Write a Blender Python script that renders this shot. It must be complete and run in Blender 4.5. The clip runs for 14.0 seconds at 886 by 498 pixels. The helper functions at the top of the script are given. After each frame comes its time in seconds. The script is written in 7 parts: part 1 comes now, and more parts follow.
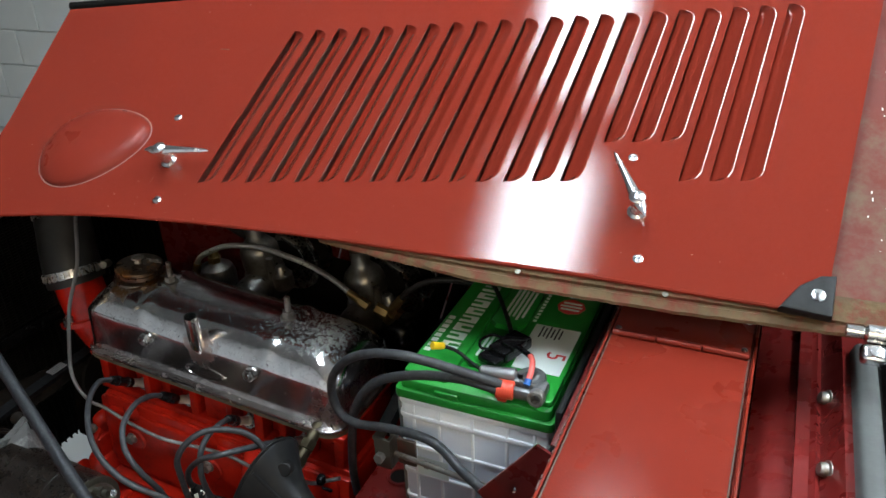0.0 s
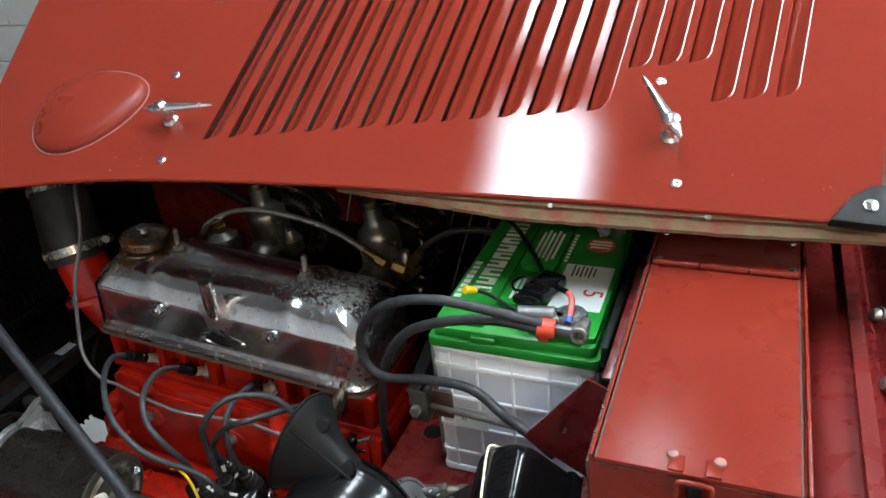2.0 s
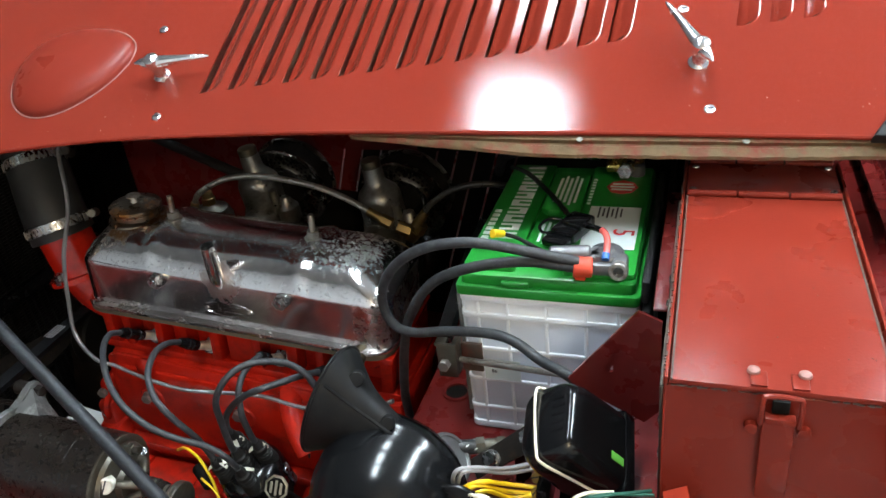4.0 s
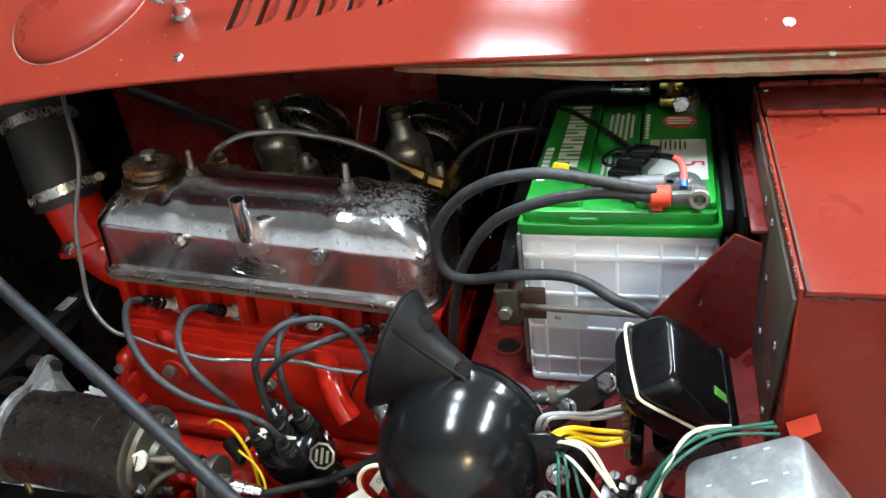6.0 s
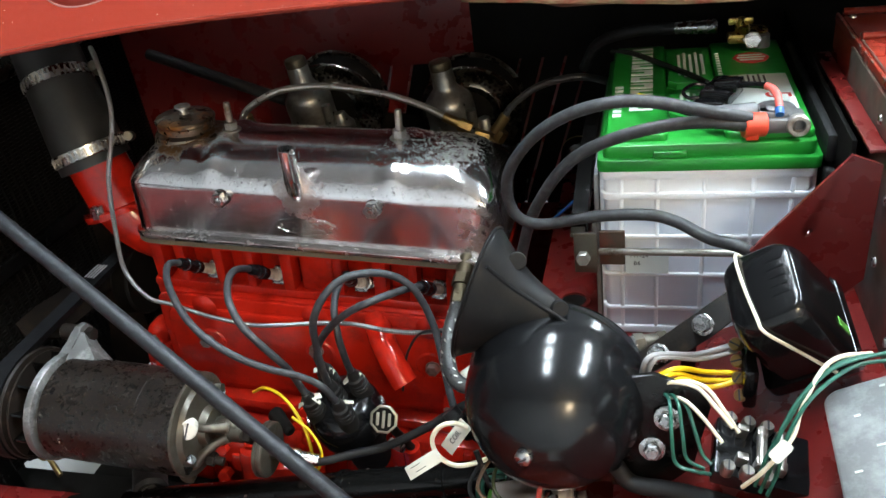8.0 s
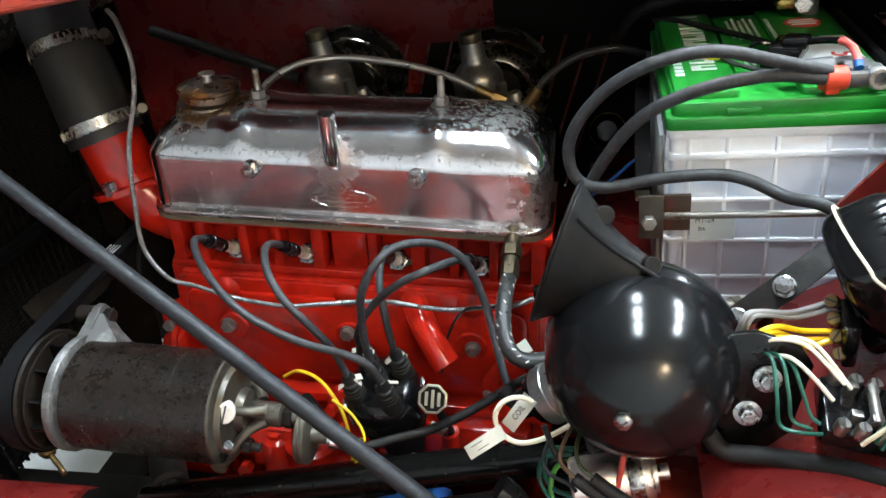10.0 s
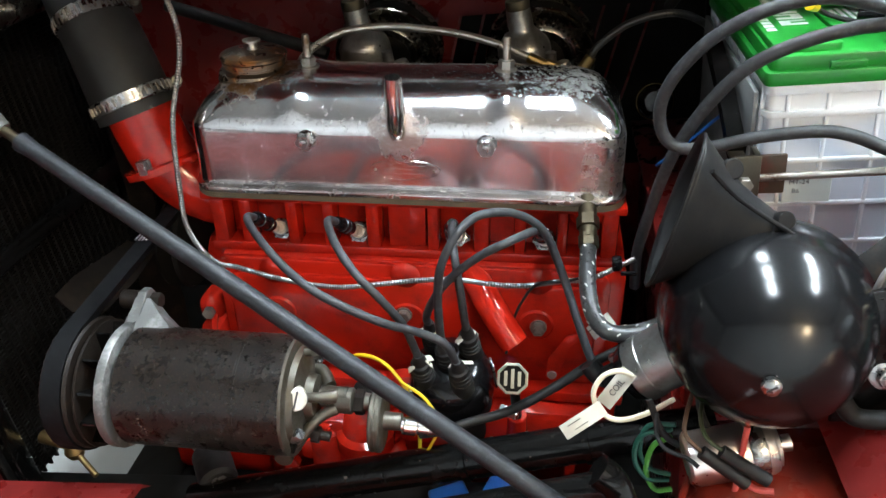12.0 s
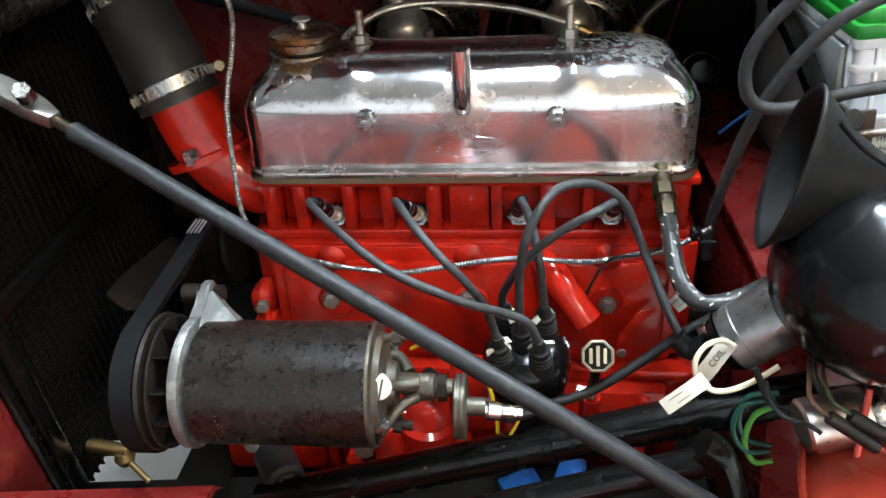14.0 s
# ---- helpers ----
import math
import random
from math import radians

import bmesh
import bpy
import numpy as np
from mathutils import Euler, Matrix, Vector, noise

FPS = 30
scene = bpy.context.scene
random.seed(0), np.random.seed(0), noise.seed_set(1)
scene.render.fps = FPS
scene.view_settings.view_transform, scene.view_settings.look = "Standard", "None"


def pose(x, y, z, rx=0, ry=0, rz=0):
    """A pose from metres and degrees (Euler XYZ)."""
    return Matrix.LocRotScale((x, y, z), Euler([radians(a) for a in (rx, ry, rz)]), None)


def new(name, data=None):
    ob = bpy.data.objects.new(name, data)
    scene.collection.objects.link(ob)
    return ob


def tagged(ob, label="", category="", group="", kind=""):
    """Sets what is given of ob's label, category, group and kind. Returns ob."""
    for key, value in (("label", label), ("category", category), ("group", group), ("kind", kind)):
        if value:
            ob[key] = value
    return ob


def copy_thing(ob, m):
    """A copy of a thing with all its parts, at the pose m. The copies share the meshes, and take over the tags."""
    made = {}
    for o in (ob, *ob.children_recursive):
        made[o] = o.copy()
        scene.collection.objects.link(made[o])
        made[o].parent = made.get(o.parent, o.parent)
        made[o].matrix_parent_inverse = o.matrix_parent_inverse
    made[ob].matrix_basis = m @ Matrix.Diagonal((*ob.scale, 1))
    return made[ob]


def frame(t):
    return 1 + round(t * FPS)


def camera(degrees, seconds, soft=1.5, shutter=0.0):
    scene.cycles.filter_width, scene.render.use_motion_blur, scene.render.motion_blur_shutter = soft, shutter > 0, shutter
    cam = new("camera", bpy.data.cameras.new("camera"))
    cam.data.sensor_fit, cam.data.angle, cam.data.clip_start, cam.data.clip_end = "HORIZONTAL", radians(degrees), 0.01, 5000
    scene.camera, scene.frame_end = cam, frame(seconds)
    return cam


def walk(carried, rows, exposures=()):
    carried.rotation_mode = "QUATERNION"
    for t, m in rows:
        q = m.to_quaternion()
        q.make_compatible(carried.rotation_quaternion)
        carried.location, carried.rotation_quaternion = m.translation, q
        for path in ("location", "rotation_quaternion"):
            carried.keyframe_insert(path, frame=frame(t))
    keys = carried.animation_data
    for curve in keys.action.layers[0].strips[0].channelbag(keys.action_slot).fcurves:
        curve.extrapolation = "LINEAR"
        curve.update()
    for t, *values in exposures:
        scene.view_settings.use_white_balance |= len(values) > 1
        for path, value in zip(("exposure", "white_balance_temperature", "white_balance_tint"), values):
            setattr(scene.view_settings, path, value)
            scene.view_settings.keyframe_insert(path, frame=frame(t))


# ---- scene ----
cam = camera(59.8, 14.0)
# the rows are in the first camera's axes, a path of length one; this pose sets them in the car's axes (x to the rear, y across, z up)
METRES = 0.66
START = pose(0.63, -0.675, 1.364, -26.865, 2.274, 23.884)
ROWS = [
    (0.0, 0.0, 0.0, 0.0, 0.0, 0.0, -0.0),
    (0.5, -0.0114, 0.0169, -0.0114, -0.09, -0.48, 0.97),
    (1.0, -0.0263, 0.033, -0.0214, -0.25, -1.09, 1.99),
    (1.5, -0.0432, 0.0448, -0.0374, -0.53, -1.38, 2.8),
    (2.0, -0.0643, 0.0553, -0.0591, -1.01, -1.48, 3.6),
    (2.5, -0.087, 0.0659, -0.077, -1.67, -1.61, 4.33),
    (3.0, -0.1118, 0.0798, -0.0931, -2.46, -1.85, 5.1),
    (5.5, -0.2511, 0.1803, -0.1721, -5.73, -2.69, 7.79),
    (6.0, -0.2816, 0.2076, -0.1847, -6.01, -3.08, 8.32),
    (6.5, -0.312, 0.2298, -0.199, -6.23, -3.29, 8.71),
    (7.0, -0.344, 0.2504, -0.2144, -6.46, -3.45, 9.09),
    (7.5, -0.3709, 0.2685, -0.2286, -6.71, -3.45, 9.35),
    (8.0, -0.4005, 0.2862, -0.2386, -7.26, -3.56, 9.53),
    (10.5, -0.5626, 0.3796, -0.2859, -11.23, -3.12, 9.9),
    (11.0, -0.5985, 0.4047, -0.2887, -12.11, -3.24, 10.06),
    (11.5, -0.6291, 0.4266, -0.2912, -12.63, -3.41, 10.38),
    (12.0, -0.664, 0.4479, -0.2921, -13.13, -3.68, 10.91),
    (12.5, -0.6948, 0.4656, -0.2927, -13.5, -3.86, 11.53),
    (13.0, -0.7274, 0.4844, -0.2939, -13.99, -3.96, 12.17),
    (13.5, -0.7545, 0.5001, -0.2921, -14.52, -4.16, 12.79),
    (14.0, -0.7763, 0.5136, -0.2933, -14.83, -4.19, 13.41),
]
walk(cam, [(t, START @ pose(METRES * x, METRES * y, METRES * z, 90 + pitch, roll, yaw)) for t, x, y, z, yaw, pitch, roll in ROWS],
     [(0.0, -0.90), (1.5, -0.74), (3.0, -0.55), (5.5, -0.08), (8.0, 0.08), (11.0, 0.19), (14.0, 0.42)])

# ---- world: a closed workshop, so the sky gives almost nothing ----
world = bpy.data.worlds.new("world")
scene.world = world
world.use_nodes = True
world.node_tree.nodes["Background"].inputs[0].default_value = (0.9, 0.95, 1.0, 1)
world.node_tree.nodes["Background"].inputs[1].default_value = 0.05

# ---- materials ----
def mat(name, col, rough=0.5, metal=0.0, var=0.2, scale=25.0, bump=0.0, bscale=300.0, coat=0.0, col2=None, amount=0.5, scale2=12.0,
        rvar=0.1, rough2=None, metal2=None, sharp=0.08, sub=0.0, trans=0.0, emit=0.0, spec=0.5):
    """A surface: base colour with cloudy variation, patches of a second colour (stains, wear), varied gloss and fine relief."""
    m = bpy.data.materials.new(name)
    m.use_nodes = True
    nt = m.node_tree
    n, l = nt.nodes, nt.links
    b = n["Principled BSDF"]
    tc = n.new("ShaderNodeTexCoord")
    n1 = n.new("ShaderNodeTexNoise")
    n1.inputs["Scale"].default_value, n1.inputs["Detail"].default_value, n1.inputs["Roughness"].default_value = scale, 6, 0.65
    l.new(tc.outputs["Object"], n1.inputs["Vector"])
    mx = n.new("ShaderNodeMix")
    mx.data_type = "RGBA"
    mx.inputs[6].default_value = (*[c * (1 - var) for c in col], 1)
    mx.inputs[7].default_value = (*[min(1, c * (1 + var)) for c in col], 1)
    l.new(n1.outputs["Fac"], mx.inputs[0])
    out = mx.outputs[2]
    rm = n.new("ShaderNodeMapRange")
    rm.inputs["From Min"].default_value, rm.inputs["From Max"].default_value = 0.3, 0.7
    rm.inputs["To Min"].default_value, rm.inputs["To Max"].default_value = max(0.02, rough - rvar), min(1, rough + rvar)
    n3 = n.new("ShaderNodeTexNoise")
    n3.inputs["Scale"].default_value, n3.inputs["Detail"].default_value = scale * 2.7, 5
    l.new(tc.outputs["Object"], n3.inputs["Vector"])
    l.new(n3.outputs["Fac"], rm.inputs["Value"])
    rout = rm.outputs[0]
    b.inputs["Metallic"].default_value = metal
    if col2:
        n2 = n.new("ShaderNodeTexNoise")
        n2.inputs["Scale"].default_value, n2.inputs["Detail"].default_value, n2.inputs["Roughness"].default_value = scale2, 9, 0.7
        l.new(tc.outputs["Object"], n2.inputs["Vector"])
        th = n.new("ShaderNodeMapRange")
        edge = 0.72 - 0.44 * amount
        th.inputs["From Min"].default_value, th.inputs["From Max"].default_value = edge - sharp, edge + sharp
        l.new(n2.outputs["Fac"], th.inputs["Value"])
        m2 = n.new("ShaderNodeMix")
        m2.data_type = "RGBA"
        m2.inputs[7].default_value = (*col2, 1)
        l.new(th.outputs[0], m2.inputs[0])
        l.new(out, m2.inputs[6])
        out = m2.outputs[2]
        if rough2 is not None:
            m3 = n.new("ShaderNodeMix")
            m3.inputs[3].default_value = rough2
            l.new(th.outputs[0], m3.inputs[0])
            l.new(rout, m3.inputs[2])
            rout = m3.outputs[0]
        if metal2 is not None:
            m4 = n.new("ShaderNodeMix")
            m4.inputs[2].default_value, m4.inputs[3].default_value = metal, metal2
            l.new(th.outputs[0], m4.inputs[0])
            l.new(m4.outputs[0], b.inputs["Metallic"])
    l.new(out, b.inputs["Base Color"])
    l.new(rout, b.inputs["Roughness"])
    if bump:
        nb = n.new("ShaderNodeTexNoise")
        nb.inputs["Scale"].default_value, nb.inputs["Detail"].default_value = bscale, 4
        l.new(tc.outputs["Object"], nb.inputs["Vector"])
        bp = n.new("ShaderNodeBump")
        bp.inputs["Strength"].default_value, bp.inputs["Distance"].default_value = bump, 0.001
        l.new(nb.outputs["Fac"], bp.inputs["Height"])
        l.new(bp.outputs[0], b.inputs["Normal"])
    b.inputs["Specular IOR Level"].default_value = spec
    b.inputs["Coat Weight"].default_value, b.inputs["Coat Roughness"].default_value = coat, 0.06
    if sub:
        b.inputs["Subsurface Weight"].default_value = sub
        b.inputs["Subsurface Radius"].default_value = (0.01, 0.01, 0.01)
    if trans:
        b.inputs["Transmission Weight"].default_value = trans
    if emit:
        b.inputs["Emission Color"].default_value, b.inputs["Emission Strength"].default_value = (*col, 1), emit
    return m


RED = mat("bonnet_red", (0.172, 0.0200, 0.0112), 0.048, var=0.10, scale=4, bump=0.09, bscale=520, col2=(0.30, 0.10, 0.085), amount=0.08, scale2=260, sharp=0.02, rvar=0.015)
BODYRED = mat("body_red", (0.135, 0.0115, 0.0100), 0.30, var=0.22, scale=14, bump=0.10, bscale=420, col2=(0.20, 0.055, 0.048), amount=0.10, scale2=130, sharp=0.05, rough2=0.55, coat=0.15)
BOXRED = mat("toolbox_red", (0.180, 0.0185, 0.0098), 0.28, var=0.12, scale=7, bump=0.10, bscale=420, col2=(0.26, 0.075, 0.06), amount=0.07, scale2=260, sharp=0.03, rvar=0.04, spec=0.16)
ENGRED = mat("engine_red", (0.405, 0.0125, 0.0050), 0.13, var=0.15, scale=18, bump=0.10, bscale=120, coat=0.1, spec=0.36, rvar=0.05, col2=(0.16, 0.012, 0.008), amount=0.26, scale2=30, sharp=0.14, rough2=0.3)
CHROME = mat("tarnished_chrome", (0.72, 0.70, 0.69), 0.14, 1.0, var=0.12, scale=12, bump=0.05, bscale=60, col2=(0.42, 0.33, 0.29), amount=0.30, scale2=16, sharp=0.12, rough2=0.42, rvar=0.07)


def plated_cover():
    """Hazy chrome: stained sides, plating peeled to green, pale and dark specks on the rear of the top, a brown ring round the breather."""
    m = mat("cover_chrome", (0.80, 0.785, 0.785), 0.085, 1.0, var=0.12, scale=14, bump=0.11, bscale=300, col2=(0.58, 0.545, 0.54), amount=0.30, scale2=13, sharp=0.22, rough2=0.15, rvar=0.04)
    n, l = m.node_tree.nodes, m.node_tree.links
    b = n["Principled BSDF"]
    tc = n.new("ShaderNodeTexCoord")
    sp = n.new("ShaderNodeSeparateXYZ")
    l.new(tc.outputs["Object"], sp.inputs[0])

    def ramp(src, lo, hi, a=0.0, z=1.0):
        r = n.new("ShaderNodeMapRange")
        r.inputs[1].default_value, r.inputs[2].default_value, r.inputs[3].default_value, r.inputs[4].default_value = lo, hi, a, z
        l.new(src, r.inputs[0])
        return r.outputs[0]

    def op(kind, p, q):
        o = n.new("ShaderNodeMath")
        o.operation = kind
        for k, v in enumerate((p, q)):
            if isinstance(v, float):
                o.inputs[k].default_value = v
            else:
                l.new(v, o.inputs[k])
        return o.outputs[0]

    def noise(scale, detail, rough):
        t = n.new("ShaderNodeTexNoise")
        t.inputs["Scale"].default_value, t.inputs["Detail"].default_value, t.inputs["Roughness"].default_value = scale, detail, rough
        l.new(tc.outputs["Object"], t.inputs["Vector"])
        return t.outputs["Fac"]

    def lay(fac, colour, rough):
        c = n.new("ShaderNodeMix")
        c.data_type = "RGBA"
        c.inputs[7].default_value = (*colour, 1)
        l.new(b.inputs["Base Color"].links[0].from_socket, c.inputs[6])
        l.new(fac, c.inputs[0])
        l.new(c.outputs[2], b.inputs["Base Color"])
        r = n.new("ShaderNodeMix")
        r.inputs[3].default_value = rough
        l.new(b.inputs["Roughness"].links[0].from_socket, r.inputs[2])
        l.new(fac, r.inputs[0])
        l.new(r.outputs[0], b.inputs["Roughness"])

    top = ramp(sp.outputs[2], -0.022, -0.004)
    rear = ramp(sp.outputs[0], 0.06, 0.15, 0.22, 1.0)
    shoulder = op("MULTIPLY", ramp(sp.outputs[2], -0.041, -0.034, 0.0, 0.42), ramp(sp.outputs[2], -0.026, -0.012, 1.0, 0.3))
    wear = op("MAXIMUM", op("MULTIPLY", top, rear), shoulder)
    cloud = ramp(noise(34, 8, 0.72), 0.42, 0.62, 0.0, 0.75)
    lay(op("MULTIPLY", ramp(sp.outputs[2], -0.020, -0.010), cloud), (0.34, 0.33, 0.335), 0.30)
    dark = ramp(op("ADD", noise(190, 10, 0.8), op("MULTIPLY", wear, 0.13)), 0.60, 0.70)
    pale = ramp(op("ADD", noise(130, 10, 0.82), op("MULTIPLY", op("MULTIPLY", top, rear), 0.15)), 0.64, 0.75)
    ring = n.new("ShaderNodeVectorMath")
    ring.operation = "DISTANCE"
    ring.inputs[1].default_value = (0.001, -0.064, -0.036)
    l.new(tc.outputs["Object"], ring.inputs[0])
    stain = ramp(op("ADD", op("MULTIPLY", ring.outputs["Value"], 12.0), noise(60, 8, 0.7)), 0.86, 0.66)
    fill = n.new("ShaderNodeVectorMath")
    fill.operation = "DISTANCE"
    fill.inputs[1].default_value = (-0.147, 0.0, 0.0)
    l.new(tc.outputs["Object"], fill.inputs[0])
    rust = ramp(op("ADD", op("MULTIPLY", fill.outputs["Value"], 9.0), noise(40, 8, 0.7)), 0.98, 0.82)
    worn = n.new("ShaderNodeMix")
    worn.inputs[3].default_value = 0.14
    l.new(b.inputs["Roughness"].links[0].from_socket, worn.inputs[2])
    l.new(op("MULTIPLY", ramp(sp.outputs[2], -0.040, -0.028, 0.0, 0.7), ramp(sp.outputs[2], -0.016, -0.006, 1.0, 0.0)), worn.inputs[0])
    l.new(worn.outputs[0], b.inputs["Roughness"])
    hazy = n.new("ShaderNodeMix")
    hazy.inputs[3].default_value = 0.15
    l.new(b.inputs["Roughness"].links[0].from_socket, hazy.inputs[2])
    l.new(ramp(sp.outputs[2], -0.040, -0.034, 0.8, 0.0), hazy.inputs[0])
    l.new(hazy.outputs[0], b.inputs["Roughness"])
    # upright faces: a darker, duller tone in clouds, and pale streaks that run down
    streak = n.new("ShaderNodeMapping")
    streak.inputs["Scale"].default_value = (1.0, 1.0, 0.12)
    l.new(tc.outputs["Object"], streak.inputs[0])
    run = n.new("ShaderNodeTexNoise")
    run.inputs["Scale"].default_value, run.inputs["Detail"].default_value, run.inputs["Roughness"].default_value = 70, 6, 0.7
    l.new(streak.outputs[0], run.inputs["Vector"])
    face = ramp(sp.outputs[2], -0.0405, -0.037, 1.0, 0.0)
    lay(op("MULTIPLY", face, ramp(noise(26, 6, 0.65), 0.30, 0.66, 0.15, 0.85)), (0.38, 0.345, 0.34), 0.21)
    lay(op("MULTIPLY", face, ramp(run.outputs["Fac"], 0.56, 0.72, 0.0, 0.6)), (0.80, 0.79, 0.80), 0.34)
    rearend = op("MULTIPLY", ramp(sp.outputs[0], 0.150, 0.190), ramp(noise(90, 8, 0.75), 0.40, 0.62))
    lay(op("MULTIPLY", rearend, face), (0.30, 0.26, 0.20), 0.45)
    lay(stain, (0.42, 0.34, 0.31), 0.42)
    lay(rust, (0.24, 0.12, 0.045), 0.45)
    lay(dark, (0.24, 0.23, 0.235), 0.40)
    lay(pale, (0.28, 0.31, 0.265), 0.5)
    l.new(ramp(op("MAXIMUM", dark, pale), 0.0, 1.0, 1.0, 0.35), b.inputs["Metallic"])
    return m


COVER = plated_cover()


def worn_paint():
    """Black paint on a steel drum: fine rust freckles, broad brown patches and paint rubbed thin."""
    m = mat("worn_dynamo_paint", (0.0045, 0.0045, 0.0052), 0.23, 0.0, var=0.5, scale=30, bump=0.16, bscale=420, col2=(0.016, 0.0100, 0.0062), amount=0.42, scale2=270, sharp=0.18, rough2=0.40, spec=0.36)
    n, l = m.node_tree.nodes, m.node_tree.links
    b = n["Principled BSDF"]
    tc = n.new("ShaderNodeTexCoord")
    for sc, lo, hi, colour in ((520, 0.56, 0.66, (0.050, 0.030, 0.017)), (260, 0.66, 0.70, (0.13, 0.12, 0.105)), (620, 0.55, 0.62, (0.002, 0.002, 0.002))):
        t = n.new("ShaderNodeTexNoise")
        t.inputs["Scale"].default_value, t.inputs["Detail"].default_value, t.inputs["Roughness"].default_value = sc, 4, 0.6
        off = n.new("ShaderNodeVectorMath")
        off.inputs[1].default_value = (sc * 0.37, sc * 0.11, 3.0)
        l.new(tc.outputs["Object"], off.inputs[0])
        l.new(off.outputs[0], t.inputs["Vector"])
        r = n.new("ShaderNodeMapRange")
        r.inputs[1].default_value, r.inputs[2].default_value, r.inputs[4].default_value = lo, hi, 0.5
        l.new(t.outputs["Fac"], r.inputs[0])
        c = n.new("ShaderNodeMix")
        c.data_type = "RGBA"
        c.inputs[7].default_value = (*colour, 1)
        l.new(r.outputs[0], c.inputs[0])
        l.new(b.inputs["Base Color"].links[0].from_socket, c.inputs[6])
        l.new(c.outputs[2], b.inputs["Base Color"])
    return m


BRIGHT = mat("bright_chrome", (0.82, 0.82, 0.82), 0.24, 1.0, var=0.05, rvar=0.05)
CANALLOY = mat("pale_can_alloy", (0.34, 0.34, 0.335), 0.34, 0.95, var=0.18, scale=30, bump=0.12, col2=(0.20, 0.18, 0.16), amount=0.25, scale2=50, sharp=0.15)
OLIVE = mat("olive_insulation", (0.025, 0.032, 0.010), 0.45, var=0.15)
CORE = mat("radiator_core", (0.0045, 0.004, 0.0034), 0.6, var=0.4, scale=40, bump=0.2, spec=0.10)
RUSTBLACK = mat("rusty_black_iron", (0.010, 0.0075, 0.006), 0.5, var=0.4, scale=60, bump=0.2, spec=0.18, col2=(0.028, 0.017, 0.010), amount=0.25, scale2=70)
FADEDMARK = mat("faded_stamp", (0.10, 0.088, 0.074), 0.6, var=0.5, scale=300)
FLECK = mat("pale_thread", (0.60, 0.58, 0.52), 0.7, var=0.2, scale=80)
BLISTER = mat("dull_bonnet_red", (0.172, 0.0195, 0.011), 0.34, var=0.12, scale=12, bump=0.06, bscale=700, spec=0.18)
CHIPDARK = mat("bare_worn_metal", (0.085, 0.060, 0.050), 0.55, 0.2, var=0.4, scale=200)
CHIP = mat("chipped_paint", (0.28, 0.13, 0.11), 0.6, var=0.3, scale=200)
HOSE = mat("dusty_hose_rubber", (0.008, 0.008, 0.0078), 0.55, var=0.3, scale=14, bump=0.15, bscale=200, col2=(0.020, 0.020, 0.019), amount=0.4, scale2=25, sharp=0.2, spec=0.4)
YELLOWBRASS = mat("yellow_brass", (0.55, 0.40, 0.12), 0.28, 1.0, var=0.25, scale=60, bump=0.15)
STEEL = mat("plated_steel", (0.36, 0.36, 0.355), 0.27, 1.0, var=0.2, scale=60, bump=0.1)
COIL = mat("grey_coiled_steel", (0.22, 0.21, 0.20), 0.42, 0.9, var=0.25, scale=40)
NICKEL = mat("dull_nickel", (0.30, 0.28, 0.25), 0.36, 1.0, var=0.2, scale=60)
GREYCAST = mat("grimy_grey_casting", (0.100, 0.092, 0.074), 0.42, 0.7, var=0.3, scale=50, bump=0.3, bscale=260, col2=(0.09, 0.075, 0.055), amount=0.34, scale2=70)
BOXALLOY = mat("scuffed_box_alloy", (0.265, 0.275, 0.275), 0.46, 0.55, var=0.10, scale=60, bump=0.12, bscale=300, col2=(0.46, 0.48, 0.48), amount=0.36, scale2=34, sharp=0.10)
DULLSTEEL = mat("dull_steel", (0.34, 0.32, 0.29), 0.45, 0.9, var=0.3, scale=50, bump=0.2, col2=(0.12, 0.08, 0.05), amount=0.3, scale2=60)
ALU = mat("cast_aluminium", (0.135, 0.135, 0.13), 0.50, 0.6, var=0.2, scale=40, bump=0.3, bscale=300, col2=(0.40, 0.40, 0.39), amount=0.28, scale2=25)
CARB = mat("carburettor_alloy", (0.235, 0.225, 0.205), 0.36, 0.9, var=0.25, scale=30, bump=0.12, col2=(0.10, 0.085, 0.065), amount=0.3, scale2=45, sharp=0.15)
DARKCHROME = mat("oily_chrome", (0.30, 0.28, 0.24), 0.20, 1.0, var=0.25, scale=40, bump=0.06, col2=(0.07, 0.055, 0.04), amount=0.35, scale2=40, sharp=0.12, rough2=0.45)
OILBRASS = mat("oily_brass", (0.062, 0.049, 0.030), 0.46, 0.9, var=0.3, scale=60)
BRASS = mat("aged_brass", (0.30, 0.205, 0.085), 0.42, 1.0, var=0.25, scale=50)
BRONZE = mat("stained_filler_cap", (0.15, 0.115, 0.085), 0.32, 0.9, var=0.3, scale=40, col2=(0.45, 0.20, 0.06), amount=0.28, scale2=30)
RUBBER = mat("black_rubber", (0.009, 0.009, 0.009), 0.6, var=0.25, scale=50, bump=0.25, bscale=240, spec=0.3)
CABLE = mat("grey_black_cable", (0.017, 0.018, 0.0205), 0.58, var=0.25, scale=40, bump=0.15, bscale=200, col2=(0.038, 0.040, 0.043), amount=0.34, scale2=110)
STAYGREY = mat("mottled_sleeve", (0.0085, 0.0092, 0.0108), 0.55, var=0.35, scale=60, bump=0.25, bscale=260, col2=(0.024, 0.027, 0.033), amount=0.34, scale2=190, sharp=0.06, spec=0.35)
